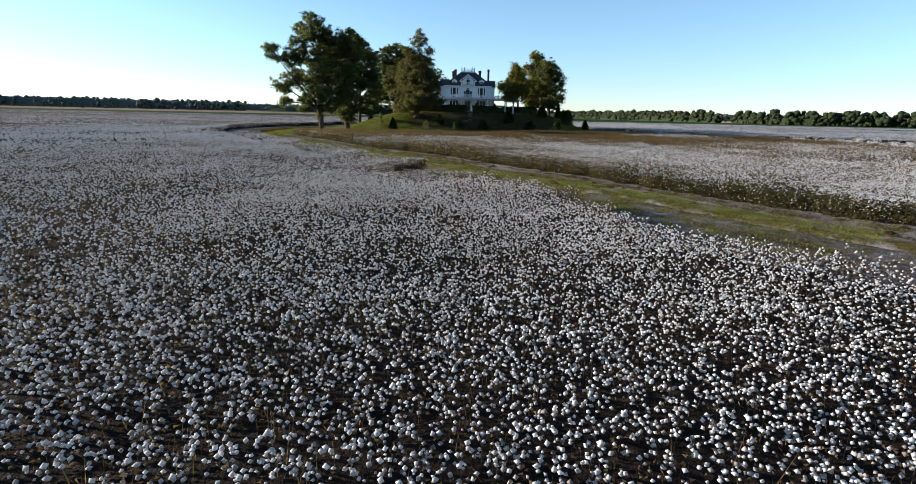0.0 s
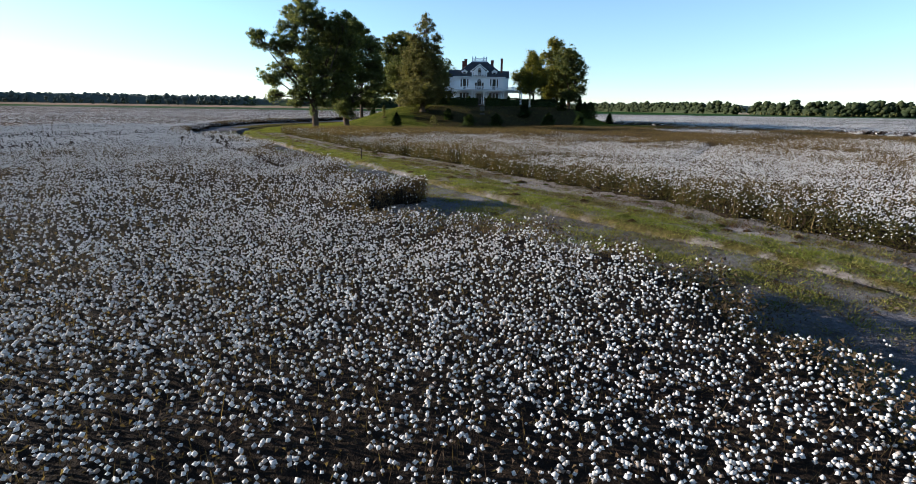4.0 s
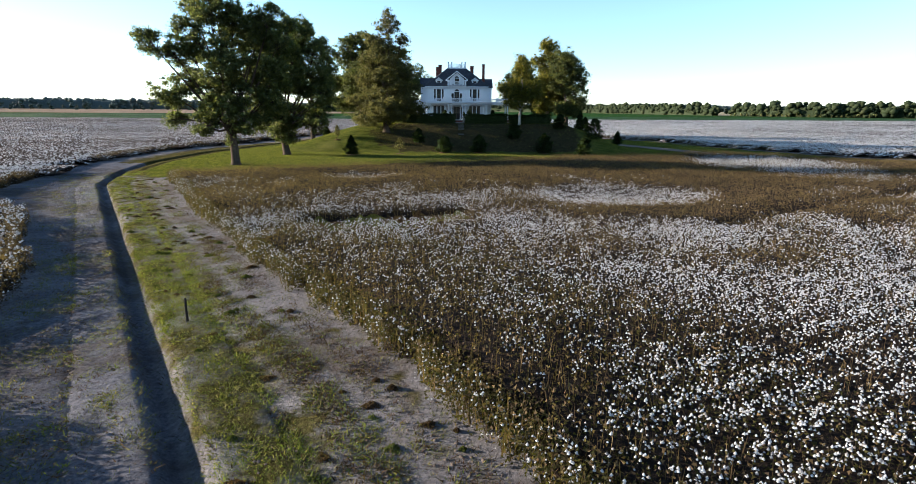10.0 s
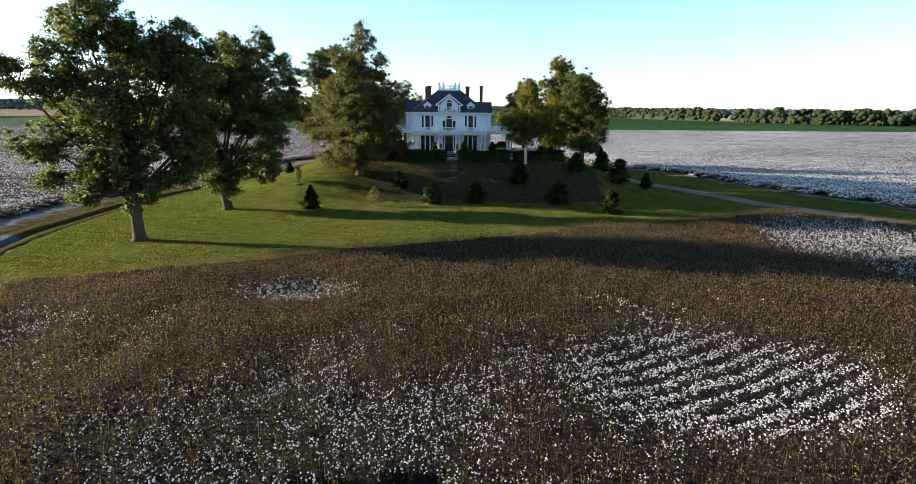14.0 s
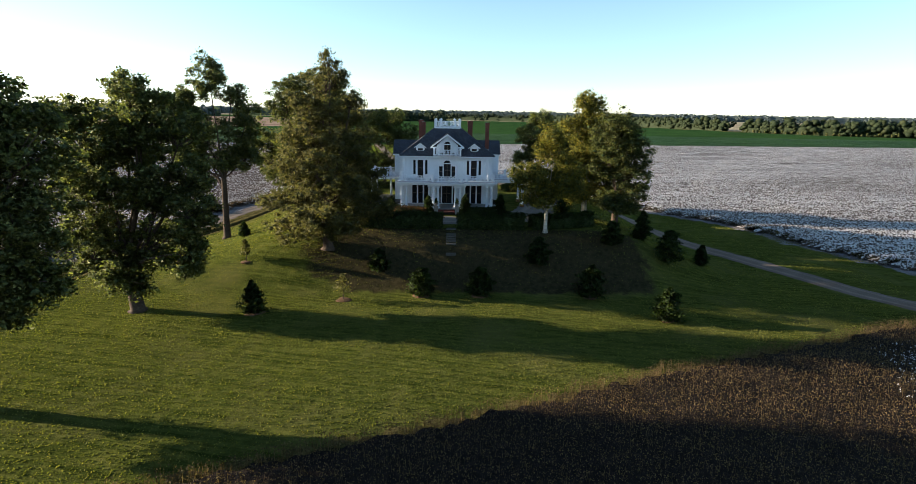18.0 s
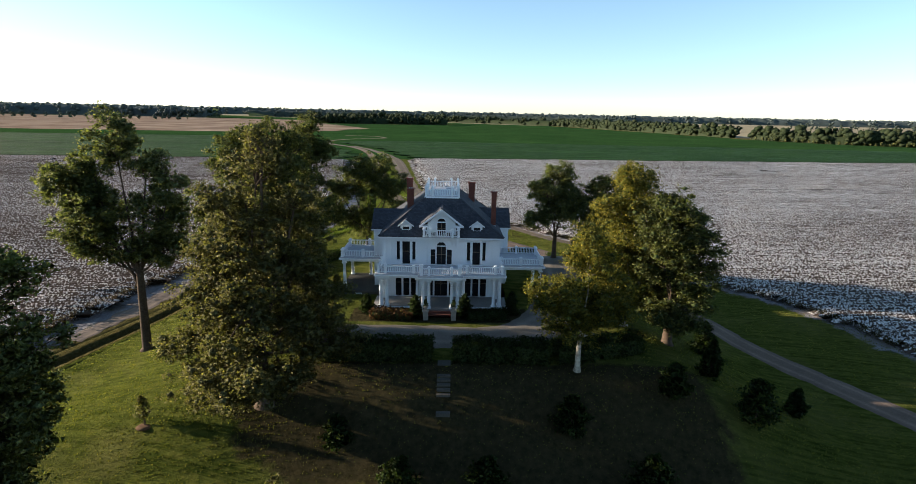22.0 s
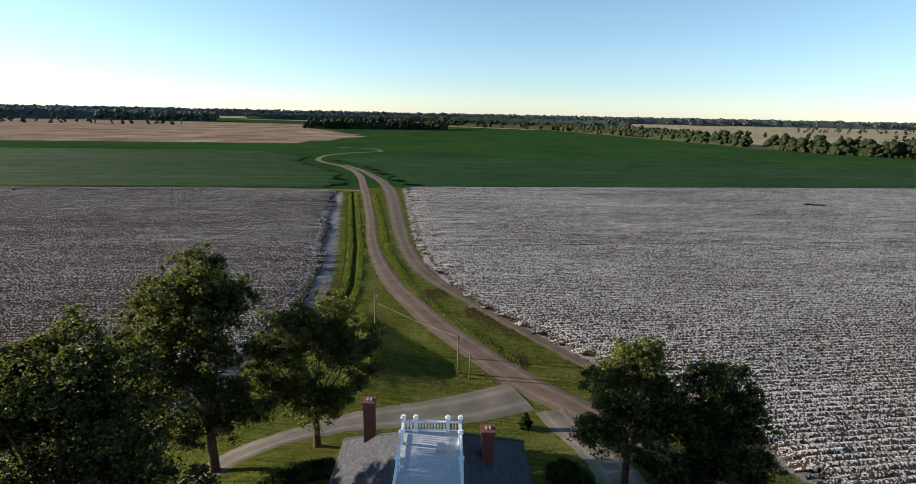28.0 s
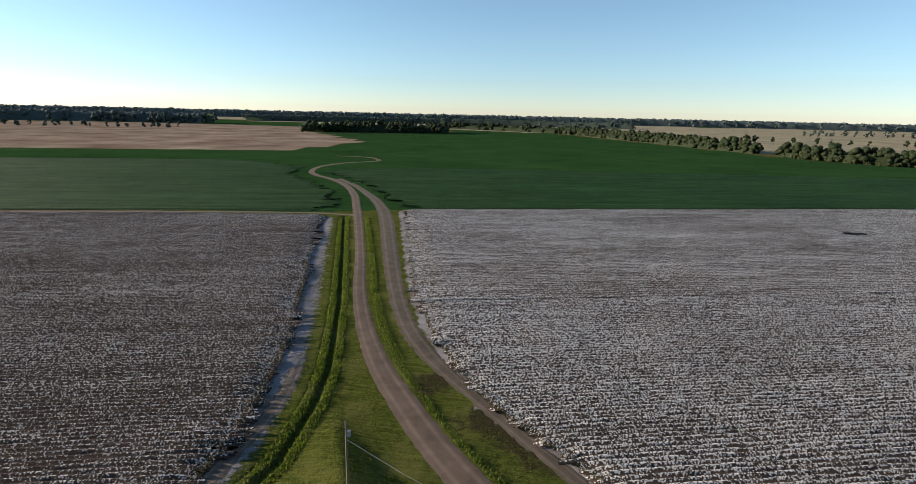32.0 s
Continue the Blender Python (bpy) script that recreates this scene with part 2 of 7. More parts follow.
M["wood"] = plain_mat("weathered_wood", (0.2, 0.16, 0.12), 0.9, 0.1, 8.0, 0.35, 0.8, 0.4)
M["stake"] = plain_mat("dark_stake", (0.03, 0.026, 0.024), 0.9, 0.1, 8.0, 0.35, 0.8, 0.4)
M["mulch"] = plain_mat("pine_straw", (0.12, 0.07, 0.04), 0.95, 0.1, 12.0, 0.5, 1.0, 0.8)
M["metal"] = plain_mat("grey_metal", (0.3, 0.32, 0.33), 0.5, 0.4, 20.0, 0.2, 1.0, 0.1)
M["clay"] = plain_mat("stone_urn", (0.34, 0.31, 0.27), 0.85, 0.2, 9.0, 0.3, 1.0, 0.3)


def shingle_mat():
    n = Nodes("slate_grey_shingles")
    br = n.add("ShaderNodeTexBrick")
    br.inputs["Scale"].default_value = 1.0
    br.inputs["Brick Width"].default_value = 0.22
    br.inputs["Row Height"].default_value = 0.14
    br.inputs["Mortar Size"].default_value = 0.008
    br.inputs["Color1"].default_value = (0.03, 0.034, 0.045, 1)
    br.inputs["Color2"].default_value = (0.055, 0.06, 0.076, 1)
    br.inputs["Mortar"].default_value = (0.02, 0.022, 0.026, 1)
    sep = n.add("ShaderNodeSeparateXYZ")
    geo = n.add("ShaderNodeNewGeometry")
    n.wire(geo.outputs["Position"], sep.inputs[0])
    comb = n.add("ShaderNodeCombineXYZ")
    n.wire(n.math("ADD", sep.outputs[0], sep.outputs[1]), comb.inputs[0])
    n.wire(sep.outputs[2], comb.inputs[1])
    n.wire(comb.outputs[0], br.inputs["Vector"])
    wear = n.ramp(n.noise(0.7, 5), [(0.3, (0.75, 0.75, 0.77)), (0.7, (1.15, 1.13, 1.1))])
    n.bump(br.outputs["Fac"], 0.4, 0.01)
    return n.done(n.mix(1.0, br.outputs["Color"], wear, "MULTIPLY"), 0.85, 0.25)


def glass_mat():
    n = Nodes("dark_window_glass")
    col = n.ramp(n.noise(0.8, 2), [(0.3, (0.006, 0.007, 0.009)), (0.7, (0.016, 0.017, 0.02))])
    return n.done(col, 0.2, 0.25)


def boll_mat(name, white, shadow_tint):
    n = Nodes(name)
    geo = n.add("ShaderNodeNewGeometry")
    col = n.ramp(geo.outputs["Random Per Island"], [(0.0, shadow_tint), (0.25, shade(white, 0.9)), (1.0, white)])
    n.done(col, 0.95, 0.05)
    trans = n.add("ShaderNodeBsdfTranslucent")
    n.wire(col, trans.inputs["Color"])
    mixed = n.add("ShaderNodeMixShader")
    mixed.inputs[0].default_value = 0.35
    n.wire(n.bsdf.outputs[0], mixed.inputs[1])
    n.wire(trans.outputs[0], mixed.inputs[2])
    n.wire(mixed.outputs[0], n.tree.nodes["Material Output"].inputs[0])
    return n.mat


M["shingle"] = shingle_mat()
M["glass"] = glass_mat()
M["boll"] = boll_mat("cotton_boll", (0.53, 0.537, 0.555), (0.2, 0.165, 0.14))
M["stalk"] = leaf_mat("dry_stalk", (0.036, 0.025, 0.019), (0.1, 0.066, 0.045), (0.13, 0.092, 0.058), 0.8)
M["weed"] = leaf_mat("brown_weed", (0.046, 0.031, 0.018), (0.12, 0.08, 0.045), (0.155, 0.118, 0.062), 0.8)
M["tuft"] = leaf_mat("grass_tuft", (0.07, 0.078, 0.022), (0.165, 0.158, 0.05), (0.29, 0.24, 0.11), 0.8)
M["oak"] = leaf_mat("dark_green_leaf", (0.056, 0.068, 0.029), (0.114, 0.126, 0.045), (0.168, 0.17, 0.06))
M["pecan"] = leaf_mat("pecan_leaf", (0.08, 0.096, 0.04), (0.158, 0.174, 0.064), (0.235, 0.232, 0.088))
M["cypress"] = leaf_mat("olive_leaf", (0.074, 0.074, 0.032), (0.14, 0.13, 0.052), (0.21, 0.178, 0.075))
M["sycamore"] = leaf_mat("yellowing_leaf", (0.092, 0.1, 0.024), (0.195, 0.178, 0.036), (0.4, 0.3, 0.05))
M["shrub"] = leaf_mat("evergreen_leaf", (0.014, 0.025, 0.008), (0.040, 0.060, 0.018))
M["edgeleaf"] = leaf_mat("fading_cotton_leaf", (0.03, 0.028, 0.01), (0.07, 0.062, 0.022), (0.11, 0.07, 0.035), 0.8)
M["redweed"] = leaf_mat("reddish_weed", (0.042, 0.026, 0.018), (0.08, 0.045, 0.03), (0.1, 0.075, 0.042), 0.8)
M["greenweed"] = leaf_mat("green_weed", (0.04, 0.05, 0.014), (0.09, 0.1, 0.03), (0.14, 0.125, 0.045), 0.8)


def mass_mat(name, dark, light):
    """The inside of a crown: crowded leaves, too many to tell apart, its shade painted in with darker tones."""
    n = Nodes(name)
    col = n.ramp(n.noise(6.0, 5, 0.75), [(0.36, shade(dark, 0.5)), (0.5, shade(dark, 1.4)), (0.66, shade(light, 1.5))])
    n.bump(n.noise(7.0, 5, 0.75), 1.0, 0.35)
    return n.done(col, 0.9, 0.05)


M["mown"] = leaf_mat("mown_grass", (0.076, 0.084, 0.018), (0.13, 0.134, 0.028), (0.2, 0.175, 0.052), 0.8)
M["bright"] = leaf_mat("bright_green_grass", (0.052, 0.078, 0.012), (0.11, 0.14, 0.024), (0.18, 0.175, 0.048), 0.7)
M["verge"] = leaf_mat("green_verge_grass", (0.07, 0.096, 0.018), (0.165, 0.195, 0.036), (0.26, 0.25, 0.07), 0.8)
M["redshrub"] = leaf_mat("reddish_leaf", (0.05, 0.03, 0.018), (0.12, 0.06, 0.035), (0.07, 0.08, 0.03))
M["far"] = leaf_mat("woodland_leaf", (0.024, 0.036, 0.018), (0.038, 0.052, 0.025), (0.056, 0.066, 0.032))
# leaf colours paled towards blue-grey to paint in the aerial haze
M["haze"] = leaf_mat("haze_tinted_leaf", (0.088, 0.112, 0.12), (0.104, 0.128, 0.136))
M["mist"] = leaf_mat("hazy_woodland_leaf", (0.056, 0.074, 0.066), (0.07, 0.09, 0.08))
M["far_haze"] = leaf_mat("far_haze_leaf", (0.1, 0.13, 0.15), (0.115, 0.145, 0.165))
M["scrub"] = leaf_mat("pale_scrub_leaf", (0.06, 0.07, 0.025), (0.12, 0.125, 0.05), (0.17, 0.15, 0.07))
MASS = {"oak": mass_mat("oak_shaded_leaves", (0.036, 0.05, 0.02), (0.08, 0.1, 0.034)),
        "pecan": mass_mat("pecan_shaded_leaves", (0.066, 0.084, 0.036), (0.14, 0.16, 0.06)),
        "cypress": mass_mat("olive_shaded_leaves", (0.06, 0.064, 0.028), (0.13, 0.125, 0.048)),
        "sycamore": mass_mat("sycamore_shaded_leaves", (0.052, 0.062, 0.016), (0.125, 0.125, 0.03))}

# ---------------------------------------------------------------- shape of the land
def smooth(a, b, v):
    s = np.clip((v - a) / (b - a), 0, 1)
    return s * s * (3 - 2 * s)


def line_dist(px, py, pts):
    """Distance of points from a polyline."""
    best = np.full(np.shape(px), 1e9)
    for (ax, ay), (bx, by) in zip(pts[:-1], pts[1:]):
        dx, dy = bx - ax, by - ay
        s = np.clip(((px - ax) * dx + (py - ay) * dy) / (dx * dx + dy * dy), 0, 1)
        best = np.minimum(best, np.hypot(px - ax - s * dx, py - ay - s * dy))
    return best


def inside(px, py, pts):
    """Whether points lie in a polygon."""
    odd = np.zeros(np.shape(px), bool)
    for (ax, ay), (bx, by) in zip(pts, pts[1:] + pts[:1]):
        cross = (ay > py) != (by > py)
        with np.errstate(divide="ignore", invalid="ignore"):
            odd ^= cross & (px < (bx - ax) * (py - ay) / (by - ay + 1e-12) + ax)
    return odd


def wobble(px, py, scale, seed=0.0):
    """Cheap smooth noise in -1..1 from crossed waves."""
    a = np.sin(px * scale * 1.3 + 1.7 * np.sin(py * scale * 0.7 + seed) + seed)
    b = np.sin(py * scale * 1.1 + 1.3 * np.sin(px * scale * 0.9 - seed) + 2.1 * seed)
    c = np.sin((px + py) * scale * 2.3 + seed * 3.0) * np.sin((px - py) * scale * 1.9 + 0.5)
    return (a + b + 0.7 * c) / 2.7


DITCH = [(60, -190), (30, -158), (13.5, -136.4), (7.7, -127.0), (5.4, -124.4), (3.4, -122.2), (2.0, -120.5), (0.4, -118.1), (-1.7, -115.0), (-3.6, -112.4), (-5.4, -109.8), (-8.7, -105.0),
         (-12.6, -99.4), (-19.4, -89.6), (-28.6, -76.4), (-36.2, -65.6), (-41.2, -54.5), (-43.4, -44), (-43.6, -28), (-40.6, -12), (-38.0, -3),
         (-35.5, 5), (-33.6, 14), (-30, 32), (-26, 50), (-21.1, 62), (-20.0, 75), (-20.4, 86), (-21.8, 96), (-25.7, 120), (-32, 152), (-45.8, 222)]
LEFT_EDGE = [(90, -215), (60, -182), (30, -159), (13.5, -147.0), (8.6, -142.6), (6.2, -140.4), (4.7, -138), (4.3, -134.6), (4.3, -131.6), (3.1, -129.9), (0.9, -128.2), (-0.9, -127.0), (-2.6, -126.1), (-4.4, -125.0),
             (-5.7, -123.2), (-5.6, -121.2), (-4.7, -119.9), (-3.2, -118.5), (-3.9, -117.4), (-5.9, -117.0), (-8.6, -116.1), (-10.0, -114.9), (-9.6, -113.4), (-9.0, -111.4), (-10.1, -109.2), (-11.6, -107.0), (-14.4, -105.2),
             (-17.6, -103.6), (-18.8, -102.0), (-17.8, -99.6), (-20.8, -93.6), (-24.2, -90.2), (-29.6, -82.8),
             (-37, -78), (-42, -71), (-46.2, -60), (-50.6, -44), (-52, -28), (-48.6, -12), (-45, 2), (-43, 14), (-38, 34), (-30.4, 52), (-28.2, 64), (-28.4, 77),
             (-29, 88), (-32.6, 108), (-36.4, 128), (-41.4, 152), (-54, 222)]
LANE = [(-12.2, -113.4), (-14.6, -109.7), (-21.2, -100.6), (-32.3, -83.9), (-38, -75.2)]
FIELD_LEFT = LEFT_EDGE + [(-120, 221), (-190, 214), (-420, 190), (-520, -60), (-330, -330), (90, -330)]
FRONT_EDGE = [(36, -158), (26, -146), (17.3, -134.2), (14.4, -130), (9.7, -122.6), (7.6, -118.6), (5.4, -115.2), (3.0, -112.2), (1.0, -109.4), (-1.2, -106.0), (-4.2, -101.4),
              (-9.4, -95.2), (-12.2, -91.4), (-14.2, -88.2), (-19.4, -81.4), (-25.4, -72), (-31.6, -62.4), (-31.8, -60.6), (-24, -57.4), (-19.2, -55.8),
              (-13, -53.2), (-6.4, -50.6), (1.6, -47.6), (11.5, -43.6), (18.3, -41.2), (30.3, -37.0), (38, -34.2), (44, -32.6), (50, -37), (58, -45), (90, -72)]
FIELD_FRONT = FRONT_EDGE + [(190, -150), (190, -330), (130, -330)]
RIGHT_EDGE = [(150, -90), (90, -48), (67.5, -30), (60, -18), (56.4, -9.5), (53.4, -1), (51, 8), (47.8, 15), (42, 22), (36, 34), (30.2, 44.6), (25.2, 50.9), (20, 57.6), (13.7, 65.8), (6.8, 75.8),
              (1.1, 88.8), (-4.2, 106), (-8.8, 130), (-13.4, 166), (-22.4, 238)]
FIELD_RIGHT = RIGHT_EDGE + [(65, 247.8), (157, 257.6), (246, 267), (420, 285), (640, 200), (500, -60)]
LAWN = [(-31.6, -60.2), (-24, -56.8), (-13, -52.6), (1.6, -47), (18.3, -40.6), (30.3, -36.4), (42, -32), (52, -38), (64, -32), (57, -11), (52, 6), (44, 18), (33, 36), (26, 48), (14, 62), (6, 72),
        (-6, 84), (-17, 92), (-18.5, 76), (-19.4, 66), (-24.5, 50), (-28.5, 32), (-32.2, 14), (-34, 5), (-36.6, -3), (-39.2, -12), (-41.6, -28), (-41, -44), (-38.6, -54), (-35, -60)]
BEANS = [(-3000, 60), (-420, 200), (-190, 223), (-120, 230), (-60, 232), (-22, 242), (65, 250), (157, 260), (246, 269.5), (430, 289), (700, 300), (540, 535), (440, 610), (405, 700),
         (390, 830), (350, 1010), (270, 1420), (60, 1500), (-30, 1290), (-140, 1160), (-300, 1160), (-190, 600), (-480, 552), (-900, 500), (-3000, 300)]
STUBBLE = [(-3000, 300), (-900, 500), (-480, 556), (-186, 600), (-140, 822), (-300, 1150), (-440, 1540), (-800, 1640), (-3000, 1300)]
TAN = [(700, 300), (560, 560), (455, 650), (415, 830), (370, 1020), (285, 1440), (300, 3300), (4000, 3000), (4000, 300)]


def land(px, py):
    """Height of the ground."""
    px, py = np.asarray(px, float), np.asarray(py, float)
    fx = smooth(-37, -14.5, px) * (1 - smooth(18.5, 36, px))
    fy = smooth(-26.2, -15.8, py) * (1 - smooth(17, 38, py))
    z = 4.8 * fx * fy
    z = z + 0.10 * wobble(px, py, 0.19, 2.0) * (1 - fx * fy)
    # a low grassed spur that tapers to a point behind the house
    taper = np.clip((py - 52) / 22.5, 0, 1)
    middle, half = -10.4 - 6.2 * taper, 11.6 * (1 - taper) + 0.01
    z = z + 2.7 * (1 - taper) * np.clip(1 - np.abs(px - middle) / half, 0, 1) * smooth(42.5, 50, py)
    d = line_dist(px, py, DITCH)
    z = z - (0.42 + 0.16 * (py > -60)) * np.exp(-(d / (0.4 + 0.2 * (py > -60))) ** 4)
    dl = line_dist(px, py, LEFT_EDGE)
    # the east bank stands a little proud of the worn track
    track = inside(px, py, LEFT_EDGE + DITCH[::-1])
    z = z - 0.06 * track * smooth(0.2, 1.6, dl) * smooth(0.5, 1.5, d) * (1 - smooth(-55, -40, py))
    # wheel ruts along the front field and on the worn track
    for line, gap in ((FRONT_EDGE[:17], 1.5), (FRONT_EDGE[:17], 3.1)):
        z = z - 0.05 * np.exp(-((line_dist(px, py, line) - gap) / 0.32) ** 2) * (py < -58) * (~inside(px, py, FIELD_FRONT))
    for gap in (2.0, 3.7, 5.2):
        z = z - 0.05 * np.exp(-((dl - gap) / 0.3) ** 2) * (py < -45) * inside(px, py, LEFT_EDGE + DITCH[::-1])
    # shallow hollow with weeds, and one with stunted plants, in the front field
    z = z - 0.1 * np.exp(-(((px + 5.4) / 5.0) ** 2 + ((py + 83) / 2.4) ** 2))
    return z


def height(px, py):
    return float(land(px, py))


def mesh_from(name, verts, faces, materials, smooth_shade=True, attrs=None, material_index=None):
    """A mesh from numpy arrays of vertices and equal-sized faces."""
    verts, faces = np.asarray(verts, np.float32), np.asarray(faces, np.int32)
    me = bpy.data.meshes.new(name)
    k = faces.shape[1]
    me.vertices.add(len(verts))
    me.vertices.foreach_set("co", verts.ravel())
    me.loops.add(faces.size)
    me.loops.foreach_set("vertex_index", faces.ravel())
    me.polygons.add(len(faces))
    me.polygons.foreach_set("loop_start", np.arange(0, faces.size, k, dtype=np.int32))
    me.polygons.foreach_set("loop_total", np.full(len(faces), k, np.int32))
    me.polygons.foreach_set("use_smooth", np.full(len(faces), smooth_shade))
    for m in materials:
        me.materials.append(m)
    if material_index is not None:
        me.polygons.foreach_set("material_index", np.asarray(material_index, np.int32))
    for key, values in (attrs or {}).items():
        a = me.attributes.new(key, "FLOAT", "POINT")
        a.data.foreach_set("value", np.asarray(values, np.float32).ravel())
    me.update(calc_edges=True)
    return me


def spread(parts):
    """Grid lines from stretches of (start, end, step), in order."""
    out = []
    for a, b, step in parts:
        out.append(np.arange(a, b, step))
    return np.unique(np.round(np.concatenate(out), 4))


def grid_faces(ny, nx):
    i = np.arange(ny - 1)[:, None] * nx + np.arange(nx - 1)[None, :]
    return np.stack([i, i + 1, i + nx + 1, i + nx], -1).reshape(-1, 4)


def cover(X, Y):
    """What covers the land: shares of bare soil, lawn, beans, stubble and dry grass."""
    ragged = 0.8 * wobble(X, Y, 0.9, 0.4)
    d_ditch = line_dist(X, Y, DITCH)
    d_left = line_dist(X, Y, LEFT_EDGE)
    d_front = line_dist(X, Y, FRONT_EDGE)
    d_right = line_dist(X, Y, RIGHT_EDGE)
    in_left, in_front, in_right = inside(X, Y, FIELD_LEFT), inside(X, Y, FIELD_FRONT), inside(X, Y, FIELD_RIGHT)
    lawn = inside(X, Y, LAWN).astype(float)
    near = (Y < -58).astype(float)
    lawn = np.maximum(lawn, 0.72 * ((Y > 40) & (Y < 500) & (np.abs(X + 30) < 90)))
    # bare ground by the field edges; the wide worn track between the left field and the ditch
    by_lawn = in_front & (Y > -61) & (d_front < 2.0)
    soil = (in_left | (in_front & ~by_lawn) | in_right).astype(float)
    between = inside(X, Y, LEFT_EDGE + DITCH[::-1])
    share = d_left / (d_left + d_ditch + 1e-6)
    soil = np.maximum(soil, between * np.where(Y < -45, 0.95 - 0.2 * smooth(0.55, 0.98, share) - 0.3 * smooth(-122, -128, Y) * smooth(0.25, 0.6, share), 0.75 - 0.6 * smooth(0.2, 0.7, share)))
    soil = np.maximum(soil, 0.85 * (1 - smooth(0.3, 1.3, d_left + ragged * 0.5)))
    path = np.exp(-((d_front - 1.3 - 0.4 * ragged) / 0.75) ** 2) + 0.35 * np.exp(-((d_front - 3.1) / 0.6) ** 2)
    soil = np.maximum(soil, np.minimum(1.0, 0.32 * (1 - smooth(2.6, 5.0, d_front + ragged)) + 0.68 * path) * near * (1 - lawn) * (~in_left))
    soil = np.maximum(soil, 0.8 * (1 - smooth(0.6, 2.2, d_right + ragged)))
    soil = np.maximum(soil, 0.9 * np.exp(-(d_ditch / 0.4) ** 4) * (Y < -58))
    rough = inside(X, Y, [(8, 50), (-1, 65), (-6, 75), (-11, 88), (0, 88), (8, 76), (14, 66), (24, 50)])
    # the grass of the verge is thin, with earth between the clumps
    verge = near * (~in_left) * (~in_front) * (1 - lawn) * (1 - between)
    soil = np.maximum(soil, verge * np.clip(0.44 - 0.2 * smooth(-121, -127, Y) + 0.3 * wobble(X, Y, 1.3, 5.0) + 0.14 * smooth(1.5, 4.0, d_ditch), 0, 0.9))
    beans = inside(X, Y, BEANS).astype(float)
    stubble = inside(X, Y, STUBBLE).astype(float)
    tan = inside(X, Y, TAN).astype(float)
    rest = ((Y > 1400) & (beans + stubble + tan < 0.5)).astype(float)
    far_beans = rest * (np.sin(X * 0.0016 + Y * 0.0021) > -0.2)
    tan = np.maximum(tan, rest * (1 - far_beans))
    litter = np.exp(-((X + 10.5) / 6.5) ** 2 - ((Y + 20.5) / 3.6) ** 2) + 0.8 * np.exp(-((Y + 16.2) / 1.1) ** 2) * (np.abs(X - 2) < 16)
    # front slope: litter whose dark colour also stands in for the shade there
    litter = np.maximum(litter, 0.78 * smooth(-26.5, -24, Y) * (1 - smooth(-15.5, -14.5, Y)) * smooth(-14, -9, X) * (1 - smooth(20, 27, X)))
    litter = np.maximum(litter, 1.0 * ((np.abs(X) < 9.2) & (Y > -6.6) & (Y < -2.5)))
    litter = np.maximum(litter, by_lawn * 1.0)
    litter = np.maximum(litter, rough * np.clip(0.42 + 0.45 * wobble(X, Y, 0.35, 3.0), 0, 0.8))
    lawn = np.maximum(lawn, by_lawn * 1.0)
    # the last share marks where the soil colour carries the crop's painted shade
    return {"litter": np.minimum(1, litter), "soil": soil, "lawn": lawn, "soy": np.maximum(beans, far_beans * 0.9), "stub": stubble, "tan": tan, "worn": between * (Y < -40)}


def build_ground():
    gx = spread([(-5200, -700, 300), (-700, -130, 24), (-130, -56, 4), (-56, -30, 0.8), (-30, 22, 0.75), (22, 80, 2.0), (80, 200, 6), (200, 700, 22), (700, 5201, 300)])
    gy = spread([(-600, -220, 40), (-220, -150, 4), (-150, -60, 0.8), (-60, 60, 1.0), (60, 250, 2.0), (250, 700, 9), (700, 1700, 30), (1700, 7601, 300)])
    X, Y = np.meshgrid(gx, gy)
    # a shallow trough under the ditch, whose banks are a finer strip of their own
    Z = land(X, Y) - 0.75 * (1 - smooth(0.9, 2.0, line_dist(X, Y, DITCH)))
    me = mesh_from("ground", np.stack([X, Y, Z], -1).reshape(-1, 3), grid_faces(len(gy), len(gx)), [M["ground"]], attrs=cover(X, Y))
    tagged(new("ground", me), "flat farmland with mown lawn, bare soil and green bean rows round a low mound", "ground", kind="structure")


build_ground()


def resample(pts, step):
    pts = np.array(pts, float)
    # Catmull-Rom through the points, then even steps
    out = []
    ext = np.vstack([2 * pts[0] - pts[1], pts, 2 * pts[-1] - pts[-2]])
    for i in range(1, len(ext) - 2):
        p0, p1, p2, p3 = ext[i - 1:i + 3]
        n = max(2, int(np.linalg.norm(p2 - p1) / step))
        s = np.linspace(0, 1, n, endpoint=False)[:, None]
        out.append(0.5 * ((2 * p1) + (p2 - p0) * s + (2 * p0 - 5 * p1 + 4 * p2 - p3) * s ** 2 + (3 * p1 - p0 - 3 * p2 + p3) * s ** 3))
    return np.vstack(out + [pts[-1:]])


